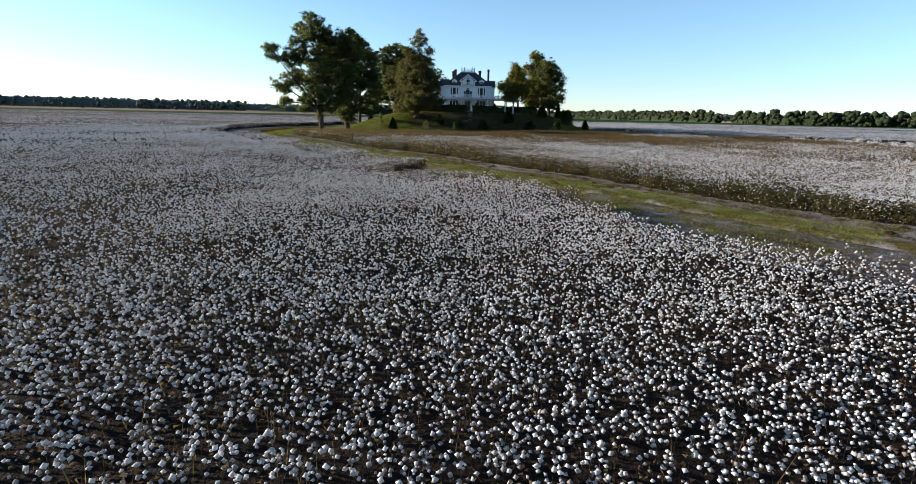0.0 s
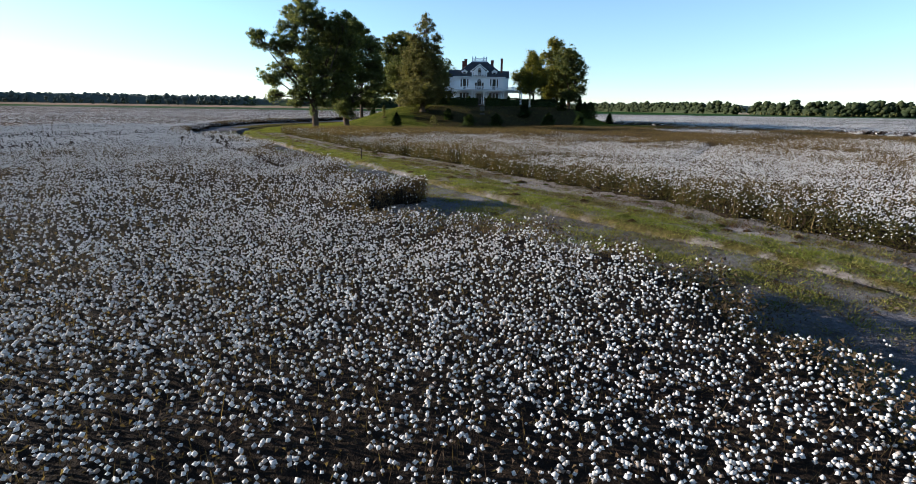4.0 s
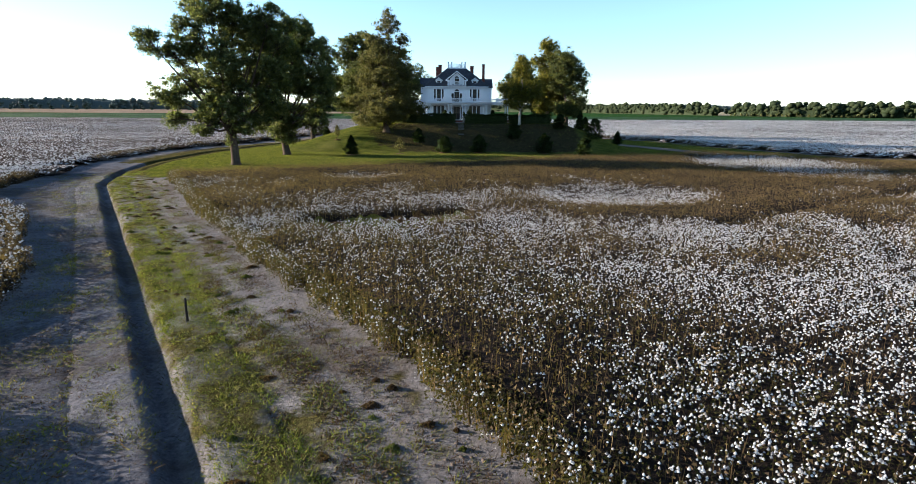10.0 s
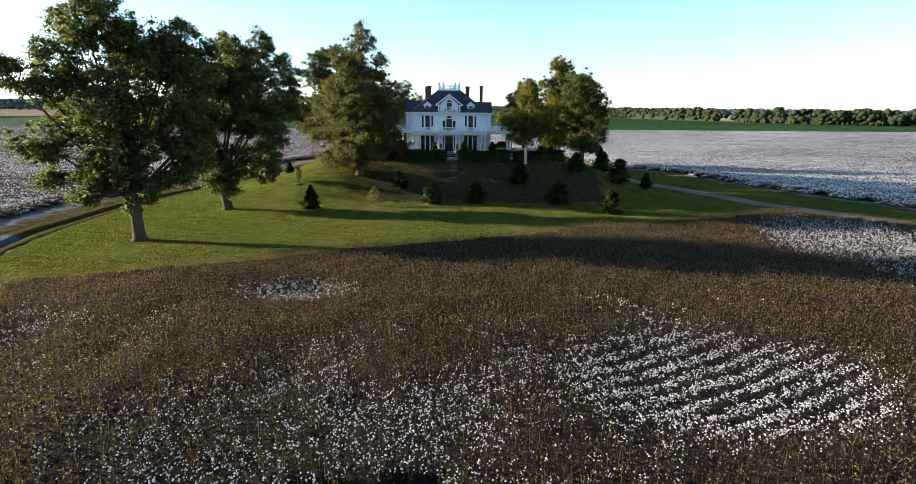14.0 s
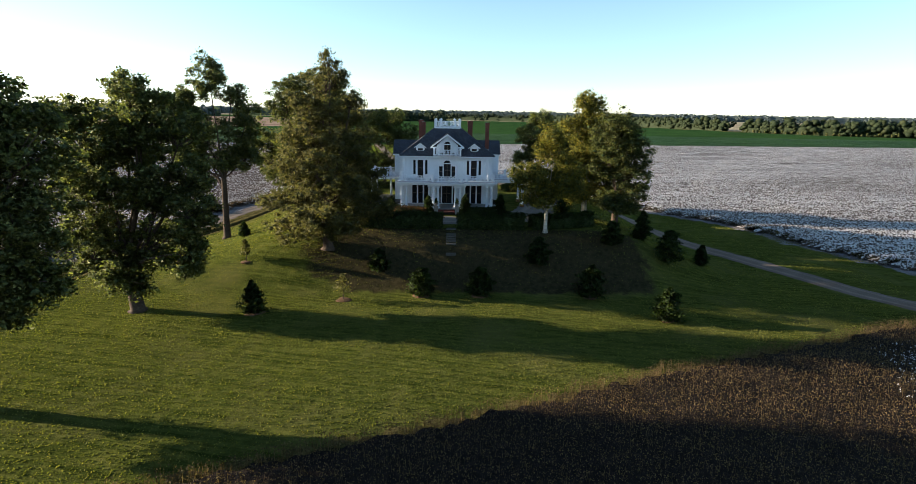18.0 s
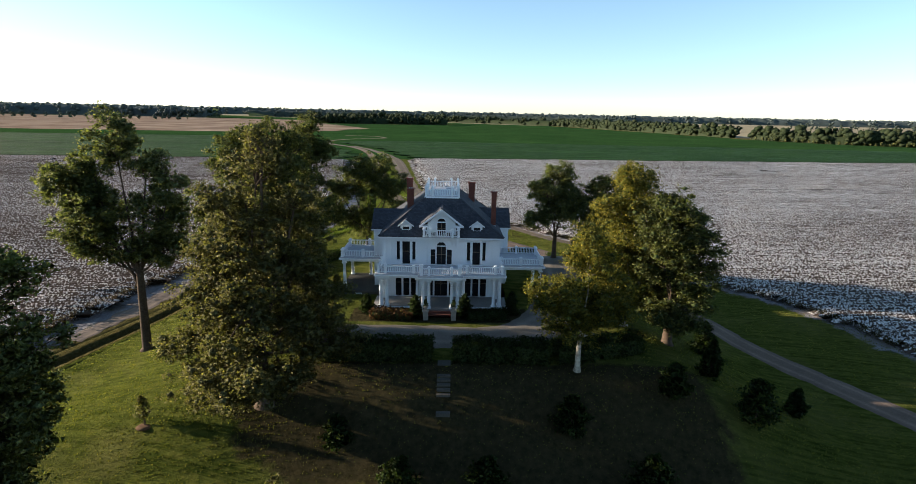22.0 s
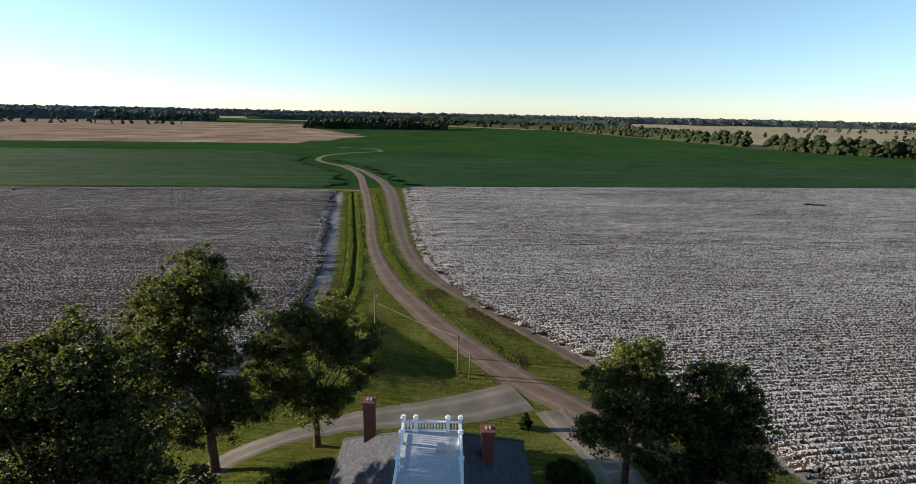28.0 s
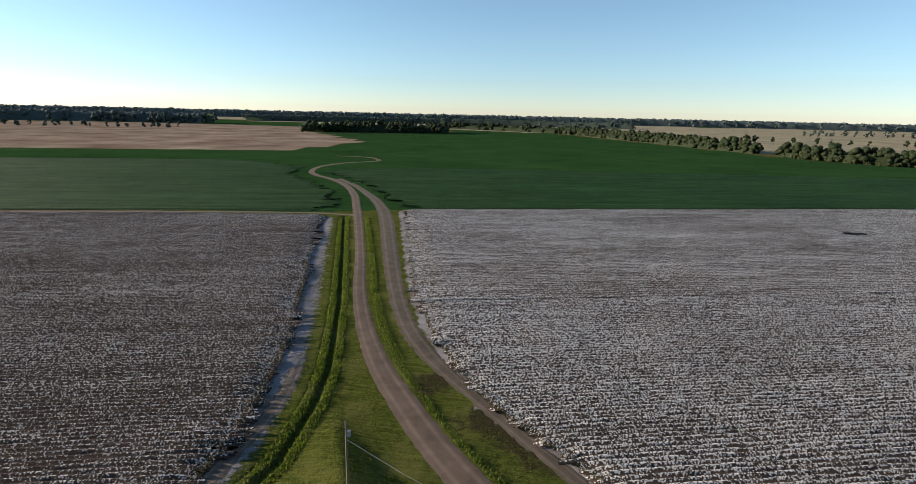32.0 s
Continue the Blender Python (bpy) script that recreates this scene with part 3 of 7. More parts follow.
def ribbon(name, rows, material, label, category, lift=0.05, step=0.9, ragged=0.25, across=9, kind="structure"):
    """A road laid on the land. rows: (x, y, width) along its middle."""
    line = resample(rows, step)
    xy, w = line[:, :2], line[:, 2]
    d = np.gradient(xy, axis=0)
    d /= np.linalg.norm(d, axis=1)[:, None]
    side = np.stack([d[:, 1], -d[:, 0]], 1)
    u = np.linspace(-1, 1, across)
    rag = ragged * wobble(xy[:, 0], xy[:, 1], 1.7, 1.0)[:, None] * np.abs(u)[None, :] ** 3
    off = u[None, :] * w[:, None] / 2 + np.sign(u)[None, :] * rag
    P = xy[:, None, :] + side[:, None, :] * off[:, :, None]
    Z = land(P[..., 0], P[..., 1]) + lift * (1 - 1.6 * np.abs(u)[None, :] ** 6)
    Z -= 0.025 * np.exp(-((np.abs(u)[None, :] - 0.45) / 0.13) ** 2)
    me = mesh_from(name, np.dstack([P, Z[..., None]]).reshape(-1, 3), grid_faces(len(xy), across), [material],
                   attrs={"across": np.broadcast_to(u[None, :], Z.shape)})
    return tagged(new(name, me), label, category, kind=kind)


ribbon("road", [(66, -50, 4.0), (58.5, -40, 3.9), (51.5, -31, 3.9), (46.2, -24, 3.8), (42.6, -16.2, 3.8), (39.4, -9.6, 3.8), (36.0, -2.4, 3.9), (34, 6, 4), (31.5, 16, 4), (26, 28, 4.4), (19, 38, 5.4),
                (12.8, 44.8, 6.0), (8.8, 50.5, 5.9), (4.5, 57.2, 5.8), (-0.4, 65.2, 5.6), (-5.6, 75.3, 5.5), (-11.4, 88.2, 5.0), (-17, 105.4, 4.3), (-22.4, 129, 3.9), (-28.6, 164.8, 3.8),
                (-39.8, 222.6, 4.6), (-46, 252, 4.6), (-53, 284, 4.8), (-64, 318, 5), (-80, 349, 5), (-97, 372, 5), (-106.5, 396, 5), (-108, 432, 5), (-94, 466, 5), (-71, 489, 5), (-74, 512, 5), (-88, 531, 5), (-120, 540, 5)],
       M["road"], "brown gravel farm road winding through the fields", "road", 0.07)
ribbon("gravel_drive", [(11, 42.6, 8.0), (3, 39.4, 7.6), (-5, 37.2, 6.2), (-11, 35.6, 5.2), (-16.5, 32, 4.6), (-20.5, 27, 4.4), (-23.5, 20, 4)],
       M["gravel"], "pale gravel driveway behind the house", "driveway", 0.10)
ribbon("house_drive", [(14.5, 39, 5.0), (16.4, 31, 4.6), (17.2, 22, 5.0), (16.4, 13, 6.0), (15.2, 6, 7.0), (13.2, -2, 7.0), (9.4, -7.8, 6.0), (4.6, -9.9, 5.2), (0, -9.9, 5.6), (-5, -9.5, 5.0), (-10.4, -9.2, 4.2)],
       M["gravel"], "gravel drive curving past the porte-cochere to the front steps", "driveway", 0.08)
ribbon("dirt_track", [(36, 38.5, 2.8), (29.4, 45.0, 2.9), (22.6, 51.2, 2.9), (18.2, 57.8, 2.7), (12.7, 66.3, 2.6), (6.4, 76.4, 2.8), (0.6, 86.2, 3.8), (-3.6, 94.4, 4.4), (-8.2, 106.8, 4.6), (-13.2, 129.8, 4.9), (-18.9, 165.4, 6.0),
                      (-28, 224, 7.0), (-37, 262, 6.0), (-47, 290, 5.5), (-60, 322, 4.5), (-76, 352, 4.5)],
       M["rutted"], "bare dirt track with tyre ruts along the cotton field", "dirt track", 0.06, ragged=0.6)
ribbon("side_road", [(-41, 226.6, 3.4), (-56, 229.3, 3), (-73, 229.6, 2.8), (-126, 226.6, 2.8), (-199, 219.4, 2.8), (-420, 197, 3)],
       M["track"], "narrow dirt road along the end of the cotton field", "dirt road", 0.07, step=2)
ribbon("dirt_strip", [(-41.5, -2, 3.0), (-39.5, 10, 3.2), (-35.0, 32, 3.4), (-30.5, 48, 3.4), (-27.4, 64, 3.0), (-25.6, 76, 2.8), (-26, 88, 2.6)],
       M["track"], "pale bare strip between cotton and ditch", "dirt strip", 0.05, ragged=0.7)


def ditch_banks():
    """The narrow ditch with its two crumbling banks, on the same grass and soil as the land."""
    line = resample(DITCH, 0.45)
    d = np.gradient(line, axis=0)
    d /= np.linalg.norm(d, axis=1)[:, None]
    side = np.stack([d[:, 1], -d[:, 0]], 1)
    u = np.array([-2.3, -2.0, -1.6, -1.25, -0.95, -0.7, -0.5, -0.36, -0.24, -0.1, 0.08, 0.24, 0.36, 0.5, 0.7, 0.95, 1.25, 1.6, 2.0, 2.3])
    off = u[None, :] + 0.12 * wobble(line[:, 0], line[:, 1], 2.2, 1.0)[:, None] * np.exp(-(u[None, :] / 0.7) ** 2)
    P = line[:, None, :] + side[:, None, :] * off[..., None]
    Z = land(P[..., 0], P[..., 1]) + 0.03 * wobble(P[..., 0], P[..., 1], 3.1, 2.0) + 0.012
    Z[:, 0] -= 0.12
    Z[:, -1] -= 0.12
    me = mesh_from("ditch", np.dstack([P, Z[..., None]]).reshape(-1, 3), grid_faces(len(line), len(u)), [M["ground"]], attrs=cover(P[..., 0], P[..., 1]))
    tagged(new("ditch", me), "narrow winding ditch with grassy crumbling banks", "ditch", kind="structure")


ditch_banks()

# ---------------------------------------------------------------- cotton
rng = np.random.default_rng(7)


def scatter(n, box, keep):
    """n random places in a box (x0, x1, y0, y1), less those that keep() refuses."""
    p = np.stack([rng.uniform(box[0], box[1], n), rng.uniform(box[2], box[3], n)], 1)
    return p[keep(p[:, 0], p[:, 1])]


def planted(box, gap, keep):
    """Jittered places on an even grid in a box, less those that keep() refuses."""
    gx, gy = np.meshgrid(np.arange(box[0], box[1], gap), np.arange(box[2], box[3], gap))
    p = np.stack([gx.ravel(), gy.ravel()], 1) + rng.uniform(-0.55 * gap, 0.55 * gap, (gx.size, 2))
    return p[keep(p[:, 0], p[:, 1])]


def along(line, n, reach):
    """Random places beside a polyline, within reach (low, high) to its side."""
    line = resample(line, 0.3)
    i = rng.integers(0, len(line) - 1, n)
    d = line[i + 1] - line[i]
    d /= np.linalg.norm(d, axis=1)[:, None] + 1e-9
    return line[i] + np.stack([d[:, 1], -d[:, 0]], 1) * rng.uniform(*reach, n)[:, None] + rng.normal(0, 0.1, (n, 2))


SOLID = {
    8: (np.array([(1, 0, 0), (-1, 0, 0), (0, 1, 0), (0, -1, 0), (0, 0, 1), (0, 0, -1)], float),
        np.array([(0, 2, 4), (2, 1, 4), (1, 3, 4), (3, 0, 4), (2, 0, 5), (1, 2, 5), (3, 1, 5), (0, 3, 5)])),
}
_bm = bmesh.new()
bmesh.ops.create_icosphere(_bm, subdivisions=1, radius=1.0)
SOLID[20] = (np.array([v.co[:] for v in _bm.verts]), np.array([[v.index for v in f.verts] for f in _bm.faces]))
_bm.free()


def lumps(name, centres, size, faces, material, squash=0.8):
    """Many small uneven balls in one mesh, each turned its own way."""
    base, tris = SOLID[faces]
    n, k = len(centres), len(base)
    r = (np.asarray(size) * np.ones(n))[:, None, None] * rng.uniform(0.78, 1.2, (n, k, 1))
    a = rng.uniform(0, 6.283, n)
    tip = rng.uniform(-0.7, 0.7, n) if faces == 8 else np.zeros(n)
    c, s, ct, st = (f[:, None] for f in (np.cos(a), np.sin(a), np.cos(tip), np.sin(tip)))
    bx, by, bz = base[None, :, 0], base[None, :, 1] * ct - base[None, :, 2] * st, base[None, :, 1] * st + base[None, :, 2] * ct
    b = np.empty((n, k, 3))
    b[..., 0] = bx * c - by * s
    b[..., 1] = bx * s + by * c
    b[..., 2] = bz * squash
    v = centres[:, None, :] + b * r
    f = tris[None] + (np.arange(n) * k)[:, None, None]
    return mesh_from(name, v.reshape(-1, 3), f.reshape(-1, 3), [material])


def blades(name, roots, tops, width, material):
    """Thin upright triangles from roots to tops."""
    n = len(roots)
    a = rng.uniform(0, 6.283, n)
    w = (np.asarray(width) * np.ones(n))[:, None]
    side = np.stack([np.cos(a), np.sin(a), np.zeros(n)], 1) * w
    v = np.stack([roots - side, roots + side, tops], 1)
    f = np.arange(3 * n).reshape(n, 3)
    return mesh_from(name, v.reshape(-1, 3), f, [material], False)


def leaf_tris(name, centres, size, material, flat=0.7, outward=None):
    """One mesh of small pointed leaves, one triangle each. outward: the way in which the mass of leaves round each one faces."""
    n = len(centres)
    d = rng.normal(size=(n, 3))
    d[:, 2] *= flat
    d /= np.linalg.norm(d, axis=1)[:, None]
    e = np.cross(d, rng.normal(size=(n, 3)))
    e /= np.linalg.norm(e, axis=1)[:, None] + 1e-9
    s = (np.asarray(size) * np.ones(n))[:, None]
    v = np.stack([centres - d * s * 0.7 - e * s * 0.62, centres - d * s * 0.7 + e * s * 0.62, centres + d * s], 1)
    me = mesh_from(name, v.reshape(-1, 3), np.arange(3 * n).reshape(n, 3), [material], outward is not None)
    if outward is not None:
        o = outward / (np.linalg.norm(outward, axis=1)[:, None] + 1e-9) + rng.normal(0, 0.75, (n, 3))
        o /= np.linalg.norm(o, axis=1)[:, None] + 1e-9
        me.normals_split_custom_set_from_vertices(np.repeat(o, 3, 0).tolist())
    return me


DOME = (np.array([(0.95, 0, -0.55), (0, 0.95, -0.45), (-0.95, 0, -0.55), (0, -0.95, -0.45), (0.1, 0.05, 1.0)], float), np.array([(0, 1, 4), (1, 2, 4), (2, 3, 4), (3, 0, 4)]))
SOLID[4] = DOME
FRONT_ROW, RIGHT_ROW = 0.43, 0.11


def row_wave(x, y, turn, pitch=1.0):
    """1 along the sown rows, -1 between them."""
    return np.cos(2 * math.pi * (y * math.cos(turn) - x * math.sin(turn)) / pitch)


def hollows(x, y, grow=1.0):
    """Two hollows of the front field with stunted plants."""
    return np.exp(-(((x - 12.5) / (6.2 * grow)) ** 2 + ((y + 74.5) / (4.0 * grow)) ** 2)) + 0.6 * np.exp(-(((x + 10.6) / (4.4 * grow)) ** 2 + ((y + 62.6) / (2.4 * grow)) ** 2))


SWALE = [(12.2, -109), (13.7, -105.7), (14.7, -103.1), (16.7, -99.6), (19.2, -94.7), (22, -90), (24.1, -86.3)]
SIDE_SWALE = [(15.4, -86.5), (19.7, -84.3), (24.4, -81.5), (29.3, -78.7), (35.5, -75), (42, -71)]


def bare_gaps(x, y):
    """Bare spots where the left field frays towards the worn track."""
    return blob(x, y, 1.5, -129.2, 0.8, 0.5) + blob(x, y, 3.1, -130.6, 0.5, 0.8) + blob(x, y, 3.4, -132.2, 0.7, 0.55) + blob(x, y, 3.9, -134.0, 0.8, 0.6) + 0.8 * blob(x, y, 2.6, -128.4, 0.35, 0.4)


def cotton_height(x, y):
    """Top of the crop above the land."""
    h = 1.0 + 0.14 * np.exp(-(line_dist(x, y, LEFT_EDGE) / 2.5) ** 2) + 0.13 * wobble(x, y, 0.33, 3.0) + 0.09 * wobble(x, y, 1.1, 5.0)
    swale = np.maximum(np.exp(-(line_dist(x, y, SWALE) / 0.9) ** 2), np.exp(-(line_dist(x, y, SIDE_SWALE) / 0.9) ** 2))
    lane = np.exp(-(line_dist(x, y, LANE) / 0.5) ** 2)
    gaps = np.minimum(1, bare_gaps(x, y))
    return h - 0.62 * np.minimum(1, 1.3 * hollows(x, y)) - 0.3 * swale - 0.3 * lane - 0.75 * gaps


def blob(x, y, cx, cy, rx, ry):
    return np.exp(-((x - cx) / rx) ** 2 - ((y - cy) / ry) ** 2)


def weediness(x, y):
    """Where brown weeds stand above the front field."""
    d = line_dist(x, y, FRONT_EDGE[16:])
    reach = 5 + 9 * smooth(-26, -6, x) + 5 * smooth(5, 20, x)
    w = 1.35 * smooth(reach + 6, reach - 2, d) + 0.3 + 0.42 * wobble(x, y, 0.17, 1.0) + 0.38 * wobble(x, y, 0.5, 4.0)
    w = w + 0.75 * blob(x, y, 25, -74, 9, 16) + 0.3 * blob(x, y, 0, -72, 14, 5) + 0.35 * blob(x, y, -14, -74, 7, 6)
    w = w + 0.3 * np.exp(-(line_dist(x, y, FRONT_EDGE[:17]) / 4.0) ** 2) - 0.5 * blob(x, y, 14, -110, 9, 9)
    w = w - 2.2 * blob(x, y, 42, -48, 13, 12) - 0.3 * blob(x, y, 30, -102, 17, 14) - 0.28 * blob(x, y, -3, -92.5, 5, 4) + 0.55 * blob(x, y, 12.5, -94, 5, 2.2) + 0.7 * blob(x, y, 14, -83, 6, 2.4) + 0.5 * blob(x, y, 36, -66, 14, 5) - 0.4 * blob(x, y, -26, -68, 10, 8)
    return w + 0.7 * np.minimum(1, hollows(x, y, 2.0)) - 2.8 * np.minimum(1, hollows(x, y, 1.15))


WEEDY = [(-11.3, -85.6), (-10.6, -83.6), (-7, -82.0), (-0.6, -81.0), (-0.2, -83.6), (-3.6, -86.2), (-8.2, -87.2)]


def ragged_in(poly, edge, inset=0.45):
    def test(x, y):
        d = line_dist(x, y, edge)
        return inside(x, y, poly) & (d > inset + 0.45 * wobble(x, y, 1.9, 2.0))
    return test


in_left = ragged_in(FIELD_LEFT, LEFT_EDGE, 0.15)
deep_left = ragged_in(FIELD_LEFT, LEFT_EDGE, 0.55)
_in_front = ragged_in(FIELD_FRONT, FRONT_EDGE, 0.2)
_deep_front = ragged_in(FIELD_FRONT, FRONT_EDGE, 0.8)
_in_right = ragged_in(FIELD_RIGHT, RIGHT_EDGE)


def in_right(x, y):
    return _in_right(x, y) & ~((((x - 163) / 4.5) ** 2 + ((y - 204) / 2.2) ** 2) < 1)


def in_front(x, y):
    return _in_front(x, y) & ~inside(x, y, WEEDY)


def deep_front(x, y):
    return _deep_front(x, y) & ~inside(x, y, WEEDY)


def canopy(name, test, box, step, material, depth, label, field=None, rough=0.09):
    """The dense lower growth of a field: an uneven sheet below the tufts."""
    gx, gy = np.arange(box[0], box[1], step), np.arange(box[2], box[3], step)
    X, Y = np.meshgrid(gx, gy)
    cell = test(X[:-1, :-1] + step / 2, Y[:-1, :-1] + step / 2)
    Z = land(X, Y) + (depth(X, Y) if callable(depth) else depth) * cotton_height(X, Y) + rng.uniform(-rough, rough, X.shape)
    ok = np.zeros(X.shape, bool)
    ok[:-1, :-1] = cell
    full = ok & np.roll(ok, 1, 0) & np.roll(ok, 1, 1) & np.roll(np.roll(ok, 1, 0), 1, 1)
    if field is not None:
        h = step * 0.7
        full = field(X - h, Y) & field(X + h, Y) & field(X, Y - h) & field(X, Y + h)
    Z = np.where(full, Z, land(X, Y) - 0.03)
    f = grid_faces(len(gy), len(gx))[cell.ravel()]
    used, inv = np.unique(f, return_inverse=True)
    v = np.stack([X, Y, Z], -1).reshape(-1, 3)[used]
    me = mesh_from(name, v, inv.reshape(f.shape), [material], attrs={"crest": np.full(len(v), 0.8)})
    return tagged(new(name, me), label, "cotton field", kind="stuff")


def cotton(name, box, density, test, size, faces, label, sink=0.45, white=None, lift=0.05, rows=None, bunch=4, loose=0.085, squash=0.95):
    """Bolls in loose bunches, one bunch a plant; density in bolls to the square metre."""
    p = planted(box, math.sqrt(bunch / density), test)
    if white is not None:
        p = p[rng.random(len(p)) < white(p[:, 0], p[:, 1])]
    if rows is not None:
        strict = np.clip(0.3 + 0.35 * smooth(-90, -104, p[:, 1]) + 1.6 * hollows(p[:, 0], p[:, 1], 1.2), 0, 1)
        p = p[row_wave(p[:, 0], p[:, 1], rows) > -1.05 + strict * 1.35 * rng.random(len(p)) ** 0.3]
    k = rng.integers(bunch - 2, bunch + 3, len(p))
    tall = np.repeat(rng.normal(0, 0.06, len(p)), k)
    q = np.repeat(p, k, 0) + rng.normal(0, loose, (k.sum(), 2))
    h = cotton_height(q[:, 0], q[:, 1]) + tall
    z = land(q[:, 0], q[:, 1]) + h * (1 - sink * rng.random(len(q)) ** 1.5) + lift
    c = np.column_stack([q, z])
    tagged(new(name, lumps(name, c, size * rng.uniform(0.65, 1.3, len(c)), faces, M["boll"], squash)), label, "cotton", kind="stuff")


def stalks(name, box, count, test, label, top=(0.75, 1.12), width=0.012, material="stalk", lean=0.16):
    p = scatter(count, box, test)
    g = land(p[:, 0], p[:, 1])
    h = cotton_height(p[:, 0], p[:, 1]) * rng.uniform(*top, len(p))
    r = np.column_stack([p, g + 0.25])
    t = np.column_stack([p, g]) + np.column_stack([rng.normal(0, lean, (len(p), 2)), h])
    tagged(new(name, blades(name, r, t, width, M[material])), label, "stalks", kind="stuff")


def foliage(name, box, count, test, size, material, low, high, label):
    p = scatter(count, box, test)
    z = land(p[:, 0], p[:, 1]) + cotton_height(p[:, 0], p[:, 1]) * rng.uniform(low, high, len(p))
    tagged(new(name, leaf_tris(name, np.column_stack([p, z]), size, M[material], 0.6)), label, "leaves", kind="stuff")


def edge_leaves(name, line, count, test, size, material, label):
    """Leaves from the ground to the top of the plants along a field's edge."""
    p = along(line, count, (-1.3, 1.3))
    p = p[test(p[:, 0], p[:, 1])]
    z = land(p[:, 0], p[:, 1]) + cotton_height(p[:, 0], p[:, 1]) * rng.uniform(0.03, 0.97, len(p))
    tagged(new(name, leaf_tris(name, np.column_stack([p, z]), size, M[material], 0.7)), label, "leaves", kind="stuff")


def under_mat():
    n = Nodes("undergrowth_shade")
    # dry growth coloured near black to paint the shade in gaps between plants
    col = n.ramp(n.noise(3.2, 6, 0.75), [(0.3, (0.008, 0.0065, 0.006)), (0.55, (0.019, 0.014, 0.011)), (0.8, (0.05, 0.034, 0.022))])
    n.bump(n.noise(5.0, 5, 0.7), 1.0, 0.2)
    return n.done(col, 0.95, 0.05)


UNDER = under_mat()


def left_near(x, y):
    return in_left(x, y) & (y > -152) & (np.abs(x + 1) < 7 + 0.9 * (y + 153)) & (x > -34)


def left_mid(x, y):
    return in_left(x, y) & (y > -152) & (np.abs(x + 1) < 9 + 1.1 * (y + 153)) & ~((x > -34) & (y < -96) & (np.abs(x + 1) < 7 + 0.9 * (y + 153)))


def edge_of(edge, test, reach):
    def ok(x, y):
        d = line_dist(x, y, edge)
        return test(x, y) & (d < reach)
    return ok


def left_first(x, y):
    return left_near(x, y) & (y < -126) & (np.abs(x + 1) < np.minimum(5 + 0.6 * (y + 153), 9.5))


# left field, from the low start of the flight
# the sheet is raised by the field's edge to keep low sun off the track
canopy("cotton_undergrowth", deep_left, (-66, 42, -156, -60), 0.5, UNDER, lambda x, y: 0.58 + 0.16 * np.exp(-(line_dist(x, y, LEFT_EDGE) / 2.2) ** 2), "dry lower growth of the cotton field, near black to paint the shaded gaps", None, 0.07)
def left_white(x, y):
    thick = np.clip(0.84 + 0.25 * wobble(x, y, 0.45, 6.0) + 0.2 * wobble(x, y, 1.2, 2.0), 0.35, 1)
    fray = 0.45 + 0.55 * smooth(0.3, 3.4, line_dist(x, y, LEFT_EDGE)) * np.ones(np.shape(x))
    thick = thick * np.where((y > -137) & (y < -123), fray, 1.0)
    return thick * (0.4 + 0.6 * (line_dist(x, y, LANE) > 0.35)) * np.clip(1 - 1.6 * bare_gaps(x, y), 0, 1)


cotton("cotton_bolls", (-20, 20, -152, -126), 140, left_first, 0.029, 8, "open white cotton bolls on dry plants", 0.42, left_white, 0.06, None, 5, 0.085, 0.95)
cotton("cotton_bolls", (-34, 40, -152, -96), 56, lambda x, y: left_near(x, y) & ~left_first(x, y), 0.038, 4, "open white cotton bolls on dry plants", 0.36, left_white)
cotton("cotton_bolls", (-66, 40, -145, -58), 15, left_mid, 0.066, 4, "open white cotton bolls on dry plants", 0.3)
cotton("cotton_bolls", (-66, 42, -156, -58), 7, lambda x, y: in_left(x, y) & ~left_near(x, y) & ~left_mid(x, y), 0.085, 4, "open white cotton bolls on dry plants", 0.3)
stalks("cotton_stalks", (-34, 40, -152, -100), 80000, left_near, "dry brown cotton stalks", (0.6, 1.12))
foliage("cotton_leaves", (-34, 40, -152, -100), 300000, left_near, 0.034, "stalk", 0.5, 1.0, "withered brown cotton leaves")
edge_leaves("cotton_leaves", [p for p in LEFT_EDGE if -143 < p[1] < -55], 120000, in_left, 0.055, "stalk", "withered brown leaves on the edge plants")

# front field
canopy("cotton_undergrowth", deep_front, (-36, 62, -134, -30), 0.5, UNDER, lambda x, y: 0.46 + 0.4 * np.clip(weediness(x, y), 0, 1), "dry lower growth of the front cotton field, near black to paint the shaded gaps", None, 0.07)


def front_white(x, y):
    return np.clip(0.8 - 0.95 * np.clip(weediness(x, y), -0.15, 1.0), 0.0, 1.0)


def front_first(x, y):
    return in_front(x, y) & (y < -82) & (x < 30)


def front_near(x, y):
    return in_front(x, y) & (y >= -82) & (y < -68) & (x < 36) & (x > -24)


def front_mid(x, y):
    return in_front(x, y) & ~((y < -82) & (x < 30)) & ~((y < -68) & (y >= -82) & (x < 36) & (x > -24)) & (x < 62)


